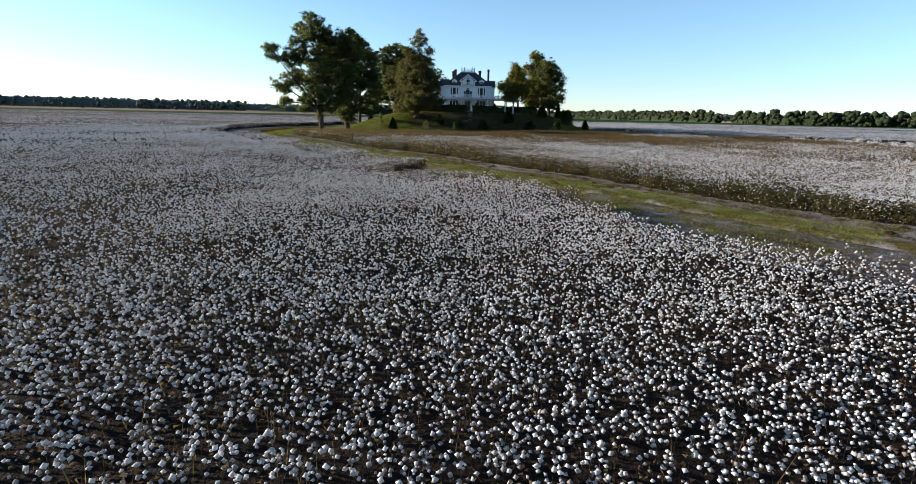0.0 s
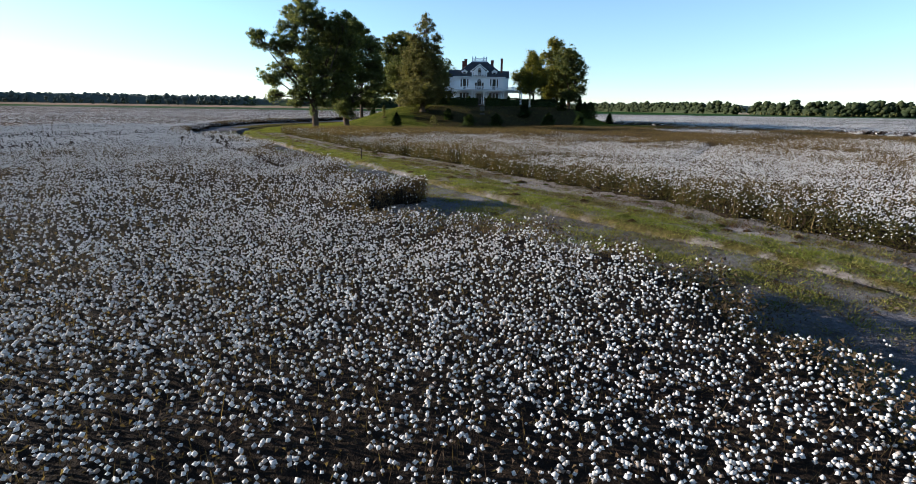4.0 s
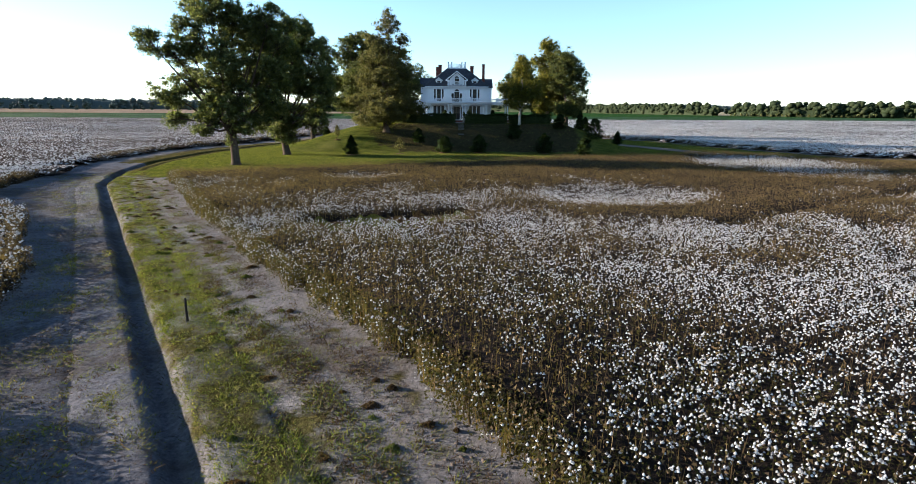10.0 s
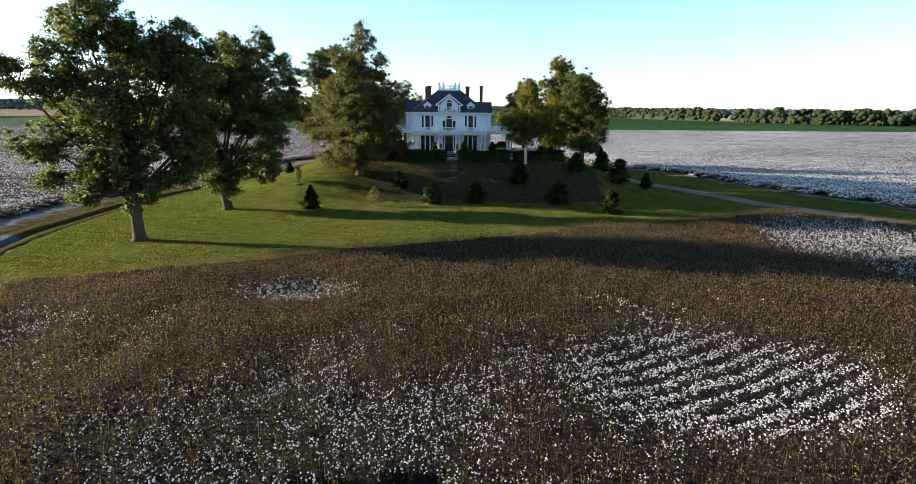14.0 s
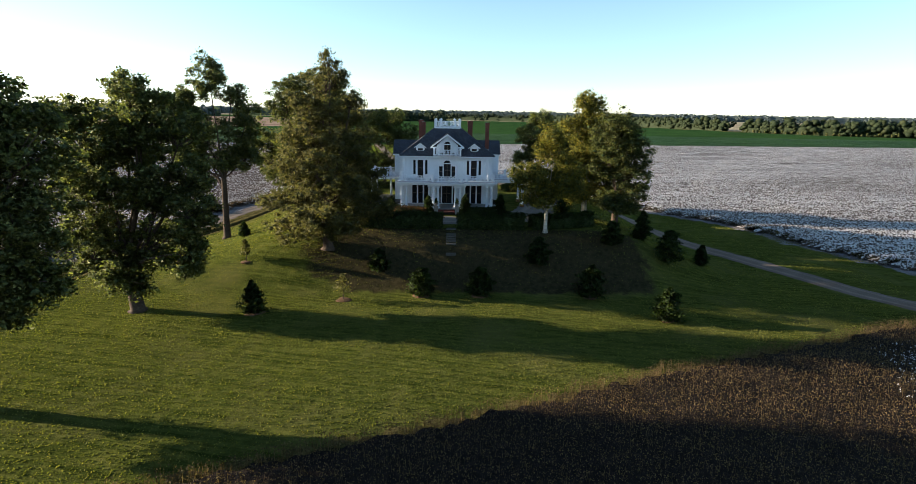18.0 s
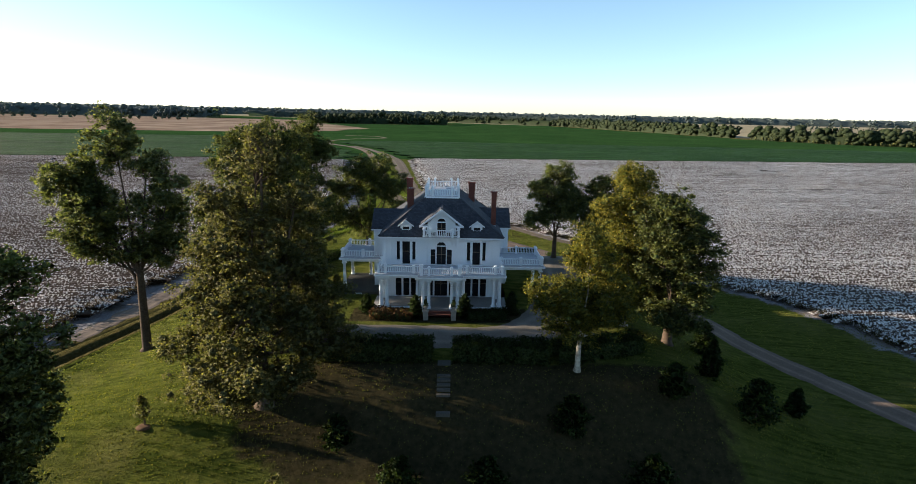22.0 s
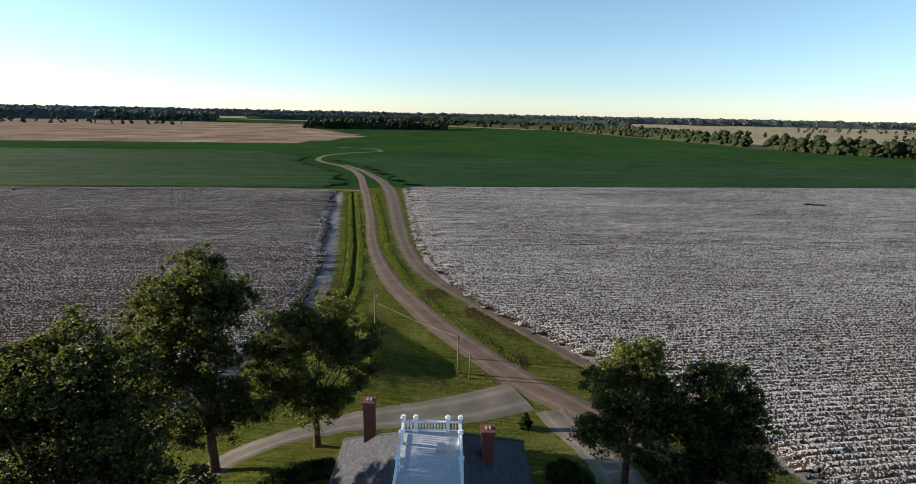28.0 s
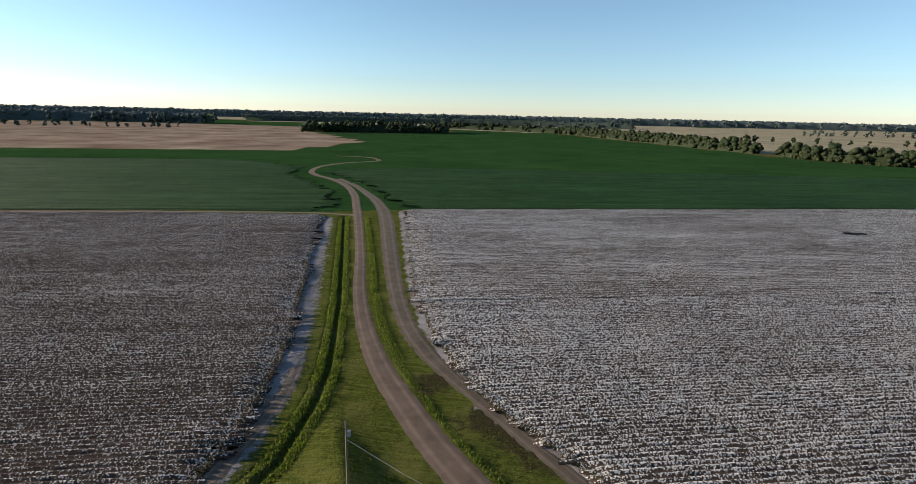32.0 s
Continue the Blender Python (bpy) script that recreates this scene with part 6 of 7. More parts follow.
tree("pecan_tree", on_land(-30.5, -46.8),
     [(-1, 0, 21.8, 2.4, 2.4, 2.0), (7.4, 0, 16, 2.5, 2.7, 2.7), (6.6, -0.6, 19, 2.0, 2.2, 1.8), (-0.6, -2.2, 19.4, 3.0, 2.8, 2.6), (-2.4, -2.6, 5.4, 2.2, 2.0, 1.6), (2.6, -2.4, 5.6, 2.4, 2.0, 1.8), (0.2, -3.0, 7.8, 3.2, 2.4, 2.2), (0.4, -3.0, 12.4, 3.2, 2.6, 2.6), (-2.8, -2.0, 16.6, 2.8, 2.6, 2.6), (-3.1, -0.4, 19.8, 1.84, 1.84, 1.5), (1.5, 0.4, 18.8, 3.5, 3.13, 2.82), (4.3, 0.5, 16.6, 3.13, 3.13, 3.2), (6.5, 0.6, 12.9, 2.58, 2.76, 3.01), (0.1, -0.2, 14.8, 3.86, 3.86, 3.01), (-9, -1, 15.8, 2.39, 2.21, 1.79),
      (-6.3, -0.8, 14.6, 2.39, 2.21, 1.69), (-4.4, 0.4, 14.2, 2.58, 2.76, 2.44), (-7.1, -0.6, 9.2, 2.76, 2.58, 2.26), (-7.1, -0.6, 6.2, 2.02, 1.84, 1.5), (-5.3, 0.2, 11.4, 2.58, 2.58, 2.07), (-3.5, 1, 10, 3.31, 3.31, 2.44), (1.5, -1, 9.6, 3.5, 3.31, 2.63), (5.3, 1, 8.8, 2.58, 2.76, 2.44),
      (-2.7, -0.6, 6.8, 2.21, 2.02, 1.32), (3.9, 0.4, 6.4, 2.02, 1.84, 1.32), (-0.2, 0, 3.6, 0.9, 0.9, 1.5), (1.3, 2.6, 12.4, 3.86, 2.76, 3.2), (4.4, 0.2, 17.2, 2.8, 3, 2.8), (6.4, 0.3, 12.4, 2.5, 3, 3.0), (5.8, 0.5, 8.8, 2.4, 2.8, 2.3)],
     "large spreading dark green pecan tree on the lawn", (M["pecan"], MASS["pecan"]), M["bark"], 0.52, 5.2, 74000, 0.16, 11)
tree("pecan_tree", on_land(-28.7, -30.4),
     [(-3.02, 0, 15.6, 3.8, 3.6, 4.2), (2.59, 0, 17.4, 4, 3.6, 4), (-0.47, 0, 12.5, 4.4, 4.2, 3.8), (3.78, 0, 11.4, 3.4, 3.4, 3.6), (-2.51, 0.5, 8.2, 4.2, 3.8, 2.8), (2.76, 1, 6.6, 3.8, 3.4, 2.4), (-0.13, -1, 4.6, 2.8, 2.4, 1.6), (5.31, 0.5, 8, 2, 2.6, 2.2), (0.12, 1.5, 16.5, 4.6, 4.2, 3.6), (2.08, 0, 19.6, 3, 3, 2.4), (-2.85, -0.5, 11.6, 3.6, 3.6, 3), (-1.32, 0, 4.8, 3.8, 3.4, 1.8), (4.29, -0.5, 5.2, 3, 3, 1.9), (5.99, 0.4, 13.2, 2.9, 3, 3.2), (5.82, 0.4, 16.6, 2.5, 2.6, 2.4), (6.67, 0.6, 9.8, 2.2, 2.6, 2), (0.4, -1.6, 3.4, 2.6, 2.2, 1.5), (-3.6, 0, 5.4, 3.2, 3, 2.2), (6.6, -2.6, 6.6, 2.4, 2.4, 2.2), (7.2, -2.2, 9.8, 2.2, 2.4, 2.2)],
     "large dark green pecan tree leaning over the lawn", (M["pecan"], MASS["pecan"]), M["bark"], 0.55, 4.6, 60000, 0.17, 12, (-0.5, 0.2))
tree("pecan_tree", on_land(-30.7, -5.7),
     [(-5.2, 0, 17.4, 3.4, 3.4, 2.6), (-0.4, 0, 21.2, 2.7, 2.4, 3.4), (2.2, 0.2, 19.4, 2.4, 2.2, 2.0), (-1.8, 0, 14.6, 4.2, 4.0, 2.8), (2.8, 0.5, 14.4, 2.8, 3.2, 3.2), (-5.6, 0.5, 13.0, 2.8, 2.8, 2.0), (0.4, 0, 11.0, 2.4, 2.4, 1.8), (-3.0, 0, 19.8, 2.2, 2.0, 1.6), (3.4, 0, 11.2, 2.6, 2.6, 2.0), (-4.0, 0.6, 11.0, 2.8, 2.6, 1.8), (4.2, 0, 16.8, 2.4, 2.4, 2.0), (-3.4, -0.4, 16.4, 2.8, 2.6, 2.0)],
     "tall open-crowned pecan tree with a bare trunk", (M["pecan"], MASS["pecan"]), M["bark"], 0.42, 8.6, 40000, 0.16, 13, (0.3, 0))
# lobes set deep along y are added, hardly seen, to shade the mound
tree("cypress_tree", on_land(-13.3, -19.6),
     [(0.6, 0.5, 18.6, 2.4, 2.4, 2.2), (-0.2, 0, 15.4, 3.2, 3.0, 2.4), (-1.2, 0, 12.4, 4.0, 3.8, 2.6), (-2.0, 0, 9.2, 4.6, 4.2, 2.4), (1.8, 0, 11.0, 2.8, 3.0, 3.2), (-2.4, -0.4, 5.8, 4.4, 4.4, 2.4), (2.2, 0.3, 6.6, 3.0, 3.4, 2.4), (-3.0, -0.8, 2.8, 4.4, 4.0, 1.8), (1.8, -0.4, 3.0, 2.6, 3, 1.6), (-2.6, 0.6, 16.6, 1.6, 1.6, 1.0), (3.0, 1.2, 16.4, 1.6, 1.6, 1.0), (0.9, 0.5, 20.4, 1.2, 1.2, 1.0), (-0.6, 5.4, 6.0, 4.0, 4.0, 3.4), (-0.8, 5.2, 11.0, 3.4, 3.6, 3.0), (0.2, -4.4, 4.8, 3.4, 3.2, 2.6), (0, -3.6, 8.8, 3.0, 3.0, 2.6), (0.4, 7.6, 4.4, 3.4, 3.2, 2.6), (3.2, 3.2, 7.2, 3.6, 4.0, 2.8), (2.4, 3.6, 11.2, 3.2, 3.6, 2.8), (4.4, 2.8, 4.4, 2.8, 3.0, 2.0), (1.6, 3.6, 14.8, 3.0, 3.0, 2.4)],
     "tall olive-green tree with drooping tiers and a thin grey top", (M["cypress"], MASS["cypress"]), M["bark"], 0.5, 7.5, 104000, 0.12, 14, (-0.2, 0.2), bare=0.05)
tree("oak_tree", on_land(-22.2, 7.2),
     [(0.59, 0, 19.36, 3.7, 4.4, 2.75), (-2.66, -0.85, 17.78, 2.99, 3.6, 2.47), (3.26, 0.85, 17.78, 2.82, 3.6, 2.47), (-3.26, 0.42, 14.96, 3.7, 4.6, 2.85), (3.7, 0.42, 15.14, 3.52, 4.4, 3.04), (0, 0, 12.67, 5, 4.8, 3.23), (0, -4.76, 10.91, 4.6, 4.2, 3.23), (0.95, -5.61, 7.39, 4, 3.6, 2.47), (0, 4.67, 11.09, 4.4, 4.2, 3.23), (-5.7, 0.85, 10.03, 3.8, 4, 2.47), (5.32, 0, 10.21, 3.8, 4, 2.85), (-2.28, -1.02, 8.27, 4.6, 3.8, 2.47), (3.23, -0.51, 7.04, 3.6, 3.4, 2.09), (-7.03, 0, 7.04, 2.6, 3, 1.71), (-2.47, -2.04, 4.93, 4.4, 4, 2.28), (3.42, 2.55, 5.46, 4, 3.8, 2.28), (3.23, -3.4, 4.75, 3.6, 3.4, 2.09)],
     "broad dark oak tree beside the house", (M["oak"], MASS["oak"]), M["bark"], 0.6, 4.8, 66000, 0.16, 15)
tree("oak_tree", on_land(-21.3, 23.2),
     [(0.5, 0, 20.52, 2.7, 2.6, 2.4), (-1.9, 0, 18.62, 2.6, 2.6, 2.2), (0.9, 0, 16.34, 3.4, 3.2, 2.8), (-2.1, 0, 15.2, 3.2, 3, 2.8), (0.1, 0.16, 11.78, 3.6, 3.2, 2.6), (2.1, 0, 9.12, 2.6, 2.6, 1.8), (-2.9, 0, 9.88, 2.4, 2.4, 1.8), (-2.9, 4.32, 16.72, 3.4, 3.4, 3), (-6.1, 3.04, 16.15, 3, 3.2, 2.8), (1.3, 3.52, 17.48, 3, 3, 2.6), (-2.3, 2.4, 19.19, 2.8, 2.8, 2.2), (-3.7, 3.2, 12.73, 3.4, 3.2, 2.6), (-5.2, 1.0, 12.2, 3.6, 3.4, 2.8), (-6.8, 2.4, 8.4, 3.4, 3.2, 2.4), (3.6, 0.4, 7.0, 3.0, 3.0, 2.2), (-0.4, -0.8, 5.6, 4.2, 3.6, 2.0), (-9.0, 3.6, 11.6, 3.0, 3.0, 2.6), (-9.6, 2.0, 6.6, 3.2, 3.0, 2.2)],
     "tall dark oak tree behind the house", (M["oak"], MASS["oak"]), M["bark"], 0.42, 7.0, 54000, 0.16, 16)
tree("maple_tree", on_land(-12.9, 28.6),
     [(1.05, 0, 15.28, 4.03, 3.82, 2.93), (-2.73, 0, 13.06, 4.03, 3.82, 2.93), (3.99, 0, 13.06, 3.6, 3.6, 3.13), (0.63, 0, 11.45, 4.45, 4.24, 2.93), (-5.25, 0, 8.83, 2.76, 2.97, 1.88), (4.83, 0, 8.83, 2.76, 2.97, 1.88), (-0.84, -0.6, 7.61, 3.39, 2.76, 1.67), (1.6, -0.8, 6.4, 3.2, 2.8, 1.6), (-3, 0.4, 6.6, 2.6, 2.6, 1.5), (3.6, 0.6, 11.4, 3, 3, 2.6), (0.2, 0.2, 4.8, 4.0, 3.6, 1.9), (-4.6, 0.5, 6.8, 3.0, 3.0, 2.2), (-4.8, 0, 11.4, 2.8, 2.8, 2.4)],
     "rounded green shade tree beside the gravel drive", (M["pecan"], MASS["pecan"]), M["bark"], 0.36, 5.4, 38000, 0.15, 17)
tree("sycamore_tree", on_land(11.9, -16.2),
     [(0.4, 0, 9.4, 2.6, 2.5, 2.6), (-1.9, 0, 6.8, 3.0, 3.0, 2.2), (2.2, 0.2, 6.6, 2.9, 2.9, 2.4), (0, 0, 4.4, 3.6, 3.4, 1.9), (0.2, 0, 11.6, 1.5, 1.5, 1.8)],
     "young sycamore with pale trunk and yellowing leaves", (M["sycamore"], MASS["sycamore"]), M["palebark"], 0.22, 3.2, 34000, 0.105, 18)
tree("sycamore_tree", (19.0, -6.4, height(19.0, -6.4)),
     [(0.0, 0, 15.2, 2.5, 2.5, 2.8), (-1.4, 0, 12.0, 2.8, 2.8, 2.6), (2.0, 0.2, 12.2, 2.7, 2.8, 2.8), (0.4, 0, 9.2, 3.6, 3.4, 2.6), (-2.2, -0.5, 7.4, 2.8, 3.0, 2.4), (2.8, 0, 7.2, 2.8, 3, 2.4), (0, 0, 5.4, 3.4, 3.2, 1.8), (-1.6, -1.0, 3.8, 3.0, 2.8, 1.8), (1.8, -0.8, 3.4, 3.0, 2.8, 1.8)],
     "tall sycamore with mottled pale trunk and yellow-green crown", (M["sycamore"], MASS["sycamore"]), M["palebark"], 0.36, 4.6, 60000, 0.105, 19)
tree("oak_tree", (22.4, -9.4, height(22.4, -9.4)),
     [(0, 0, 12.9, 2.8, 3.0, 2.8), (-1.8, 0.4, 12.4, 2.4, 2.6, 2.6), (1.8, 0.2, 9.8, 3.4, 3.2, 2.8), (-1.6, 0, 9.2, 3.2, 3.2, 2.8), (0.6, 0, 6.4, 3.8, 3.6, 2.4), (2.6, 0, 5.0, 2.4, 2.4, 1.6), (-1.4, -0.8, 3.8, 3.4, 3.2, 1.8), (1.0, -1.2, 3.2, 3.0, 2.8, 1.6)],
     "dense dark green oak tree on the shoulder of the mound", (M["oak"], MASS["oak"]), M["bark"], 0.42, 3.6, 32000, 0.14, 20)
tree("maple_tree", (16.8, 19.2, height(16.8, 19.2)),
     [(0.23, 0, 12.6, 2.86, 2.86, 2.52), (-1.61, 0, 10, 3.3, 3.3, 2.52), (1.84, 0, 9.6, 3.3, 3.3, 2.73), (0, 0, 7, 4.18, 3.96, 2.31), (-3.22, 0, 6.2, 2.2, 2.42, 1.47)],
     "rounded green tree behind the drive hedge", (M["pecan"], MASS["pecan"]), M["bark"], 0.34, 3.8, 24000, 0.15, 21)
tree("oak_tree", (23.8, 18.2, height(23.8, 18.2)),
     [(0, 0, 11.8, 3.2, 3.0, 2.4), (1.8, 0, 9.2, 3.6, 3.4, 2.6), (-2.0, 0, 8.6, 3.6, 3.4, 2.6), (0.2, 0, 6.0, 4.4, 4.0, 2.4), (3.2, 0, 4.8, 2.6, 2.6, 1.8), (-2.6, -1.5, 4.2, 2.8, 2.8, 1.8)],
     "dark green tree between drive and cotton field", (M["oak"], MASS["oak"]), M["bark"], 0.34, 3.4, 32000, 0.15, 22)


tree("holly_tree", (19.4, 6.2, height(19.4, 6.2)),
     [(0, 0, 6.4, 2.4, 2.6, 2.2), (1.4, 0.8, 4.6, 2.6, 2.6, 2.0), (-1.2, -0.8, 4.2, 2.4, 2.6, 1.9), (0.4, 1.6, 2.6, 2.8, 2.6, 1.6), (-0.4, -2.2, 2.4, 2.4, 2.4, 1.5)],
     "dense dark evergreen tree beside the drive hedge", (M["oak"], MASS["oak"]), M["bark"], 0.2, 1.6, 17000, 0.13, 24)


# ---------------------------------------------------------------- shrubs and hedges
def shrub(name, x, y, tall, wide, leaf, label, group="", count=2600, taper=0.9, stem=0.12, size=0.11, category="shrub", z=None):
    """A dense upright shrub: short stem and leaves that fill a tapering, uneven body."""
    root = empty(name, (x, y, (height(x, y) if z is None else z) - 0.04), label, category, group)
    under(new("stem", tubes("stem", [([(0, 0, 0), (0.02, 0, tall * 0.35), (0, 0.02, tall * 0.8)], [0.07, 0.05, 0.02], 6)], M["bark"])), root)
    h = rng.random(count)
    prof = (1 - h) ** taper * np.minimum(1, (h + 0.10) * 7) * (0.5 + 0.5 * np.clip(h * 4, 0.6, 1))
    a = rng.uniform(0, 6.283, count)
    r = wide / 2 * prof * (0.55 + 0.45 * rng.random(count) ** 0.5) * (1 + 0.3 * np.sin(a * 3 + h * 9 + x) + 0.25 * np.sin(a * 5 - h * 17 + y)) * (1 + 0.25 * np.sin(h * 23 + 2 * a + x))
    c = np.column_stack([r * np.cos(a), r * np.sin(a), stem * tall + h * tall * (1 - stem)])
    under(new("foliage", leaf_tris("foliage", c + rng.normal(0, 0.05, c.shape), size * 1.2, leaf, 0.8, c - (0, 0, 0.4 * tall) + (0, 0, 0.1))), root)
    return root


def hedge(name, pts, wide, tall, label, z0=None, per=560, leaf="shrub"):
    """A clipped hedge along a line: a core in the crowns' painted inner-shade colour and a skin of leaves."""
    line = resample(pts, 0.35)
    n = len(line)
    d = np.gradient(line, axis=0)
    d /= np.linalg.norm(d, axis=1)[:, None]
    side = np.stack([d[:, 1], -d[:, 0]], 1)
    g = land(line[:, 0], line[:, 1]) if z0 is None else np.full(n, z0)
    root = empty(name, (line[0][0], line[0][1], g[0]), label, "hedge")
    o = np.array([line[0][0], line[0][1], g[0]])
    u = np.array([(-0.4, -0.02), (-0.42, 0.6), (-0.3, 0.84), (0.3, 0.84), (0.42, 0.6), (0.4, -0.02)])
    V = np.concatenate([np.dstack([line[:, None, :] + side[:, None, :] * (u[None, :, :1] * wide), (g[:, None] + u[None, :, 1] * tall)[..., None]])]).reshape(-1, 3)
    core = grid_faces(n, len(u))
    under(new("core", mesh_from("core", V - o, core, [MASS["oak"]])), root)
    m = int(per * np.linalg.norm(np.diff(line, axis=0), axis=1).sum())
    i = rng.integers(0, n, m)
    s = rng.uniform(-1, 1, m)
    which = rng.random(m)
    across = np.where(which < 0.55, np.sign(s) * (0.46 + 0.07 * rng.random(m)), s * 0.5)
    up = np.where(which < 0.55, rng.random(m) * 0.95, 0.88 + 0.16 * rng.random(m))
    bulge = 1 + 0.16 * wobble(line[i, 0], line[i, 1], 1.6, 1.0)
    c = np.column_stack([line[i] + side[i] * (across * wide * bulge)[:, None] + rng.normal(0, 0.12, (m, 2)), g[i] + up * tall * (1 + 0.1 * wobble(line[i, 0], line[i, 1], 1.1, 4.0))])
    under(new("foliage", leaf_tris("foliage", c - o, 0.12, M[leaf], 0.8, np.column_stack([side[i] * across[:, None] * 2, up - 0.45]))), root)


hedge("hedge", [(-10.6, -14.2), (-7, -14.4), (-3, -14.3), (-0.5, -14.3)], 2.0, 1.75, "thick dark evergreen hedge on the mound's brow")
hedge("hedge", [(1.5, -14.3), (5, -14.4), (9.6, -14.6)], 2.0, 1.75, "thick dark evergreen hedge on the mound's brow")
hedge("hedge", [(10.4, -14.4), (14, -13.6), (18.4, -12.2)], 1.9, 1.7, "dark evergreen hedge on the mound's shoulder")
hedge("hedge", [(-9.5, 21.6), (-12.2, 20.2), (-16.6, 15.2), (-18.6, 9.6), (-19.0, 3.2), (-18.4, -3), (-16.8, -8)], 1.4, 1.2, "low dark hedge curving round the side lawn")
hedge("hedge", [(18.6, 30), (21.4, 23), (21.6, 16), (20.2, 8), (18, 1), (16.2, -4)], 1.3, 1.0, "low dark hedge along the drive")
hedge("shrub_bed", [(11.8, 16.2), (12.6, 19.5), (11.2, 22)], 2.4, 1.3, "rounded shrubs behind the porte-cochere")
hedge("shrub_bed", [(-7.0, -5.0), (-4.6, -5.3), (-2.9, -5.5)], 1.6, 0.85, "low reddish shrubs before the porch", per=330, leaf="redshrub")
hedge("shrub_bed", [(2.9, -5.5), (4.6, -5.3), (6.9, -5.0)], 1.6, 0.85, "low dark shrubs before the porch", per=330)
for x, y, t, w in ((-2.55, -5.3, 2.5, 1.5), (2.6, -5.3, 2.7, 1.6), (-7.8, -4.0, 2.1, 1.5), (7.7, -4.0, 2.6, 1.5)):
    shrub("evergreen_shrub", x, y, t, w, M["shrub"], "dense upright evergreen beside the porch", "porch evergreens", 2400, 0.55, 0.02, 0.09, z=GROUND)
for s in (-1, 1):
    shrub("potted_shrub", s * 1.45, CF - 1.75, 0.75, 0.42, M["shrub"], "small clipped shrub in the urn", "urn shrubs", 420, 0.6, 0.0, 0.06, z=GROUND + 1.48)
LAWN_SHRUBS = [("conifer", -17.8, -30.7, 3.7, 2.7, 0.85, "dark conical young conifer on the lawn"), ("magnolia", 20.8, -31.6, 3.7, 2.7, 0.5, "young rounded magnolia on the lawn"),
               ("magnolia", -2.4, -25.5, 3.4, 3.0, 0.45, "young magnolia in a ring of straw"), ("magnolia", 3.7, -25.5, 3.5, 2.9, 0.45, "young magnolia in a ring of straw"),
               ("magnolia", 15.2, -25.6, 4.0, 3.3, 0.5, "young magnolia in a ring of straw"), ("magnolia", 10.4, -21.2, 3.6, 2.8, 0.5, "young magnolia on the slope"),
               ("magnolia", -7.2, -22.2, 2.9, 2.2, 0.5, "young magnolia on the slope"), ("conifer", 23.9, -15.2, 4.2, 2.2, 0.8, "dark upright cedar beside the drive"),
               ("magnolia", 25.6, -19.6, 4.4, 3.4, 0.45, "broad dark shrub beside the drive"), ("conifer", 31, -16.6, 2.9, 2.0, 0.7, "small dark cedar near the drive"),
               ("conifer", 26.6, -8.6, 4.0, 2.6, 0.7, "dark cedar on the mound's shoulder"), ("magnolia", 19.2, -18.6, 3.2, 2.6, 0.5, "dark shrub on the slope"),
               ("sapling", -10.2, -27.0, 3.2, 2.0, 0.5, "thin sapling in a ring of straw"), ("sapling", -22.2, -20.6, 3.0, 1.1, 0.5, "thin bare sapling on the slope"), ("conifer", -27.0, -8.8, 2.2, 1.5, 0.7, "small dark cedar on the slope"),
               ("magnolia", -20.7, 11.6, 3.2, 2.0, 0.5, "small magnolia on the side lawn"), ("sapling", -12.4, 2.5, 2.4, 1.6, 0.4, "loose yellowish shrub by the side porch"), ("conifer", 10.5, 34.8, 2.4, 1.6, 0.8, "small conifer beside the gravel drive"),
               ("sapling", -10.6, -15.2, 2.6, 2.4, 0.4, "loose shrub at the foot of the tall tree")]
for kind_of, x, y, t, w, tp, lab in LAWN_SHRUBS:
    thin = kind_of == "sapling"
    shrub(kind_of, x, y, t * 0.86, w * 0.92, M["cypress"] if thin else M["shrub"], lab, "", 420 if thin else 2600, tp, 0.3 if thin else 0.06, 0.1 if thin else 0.12, "sapling" if thin else "shrub")
for x, y, r in ((-2.4, -25.5, 0.8), (3.7, -25.5, 0.8), (15.2, -25.6, 0.7), (-10.2, -27.0, 0.75), (-17.8, -30.7, 0.9), (20.8, -31.6, 0.6), (-22.2, -20.6, 0.5)):
    bm = turned([(r * 1.15, -0.12), (r * 1.0, 0.02), (r * 0.7, 0.05), (r * 0.2, 0.06)], 16)
    for v in bm.verts:
        v.co.x *= 1 + 0.2 * math.sin(3 * math.atan2(v.co.y, v.co.x) + x)
    ring = tagged(part("mulch_ring", bm, M["mulch"], None, "", True), "ring of brown pine straw round a young tree", "mulch", "mulch rings")
    ring.location = on_land(x, y)


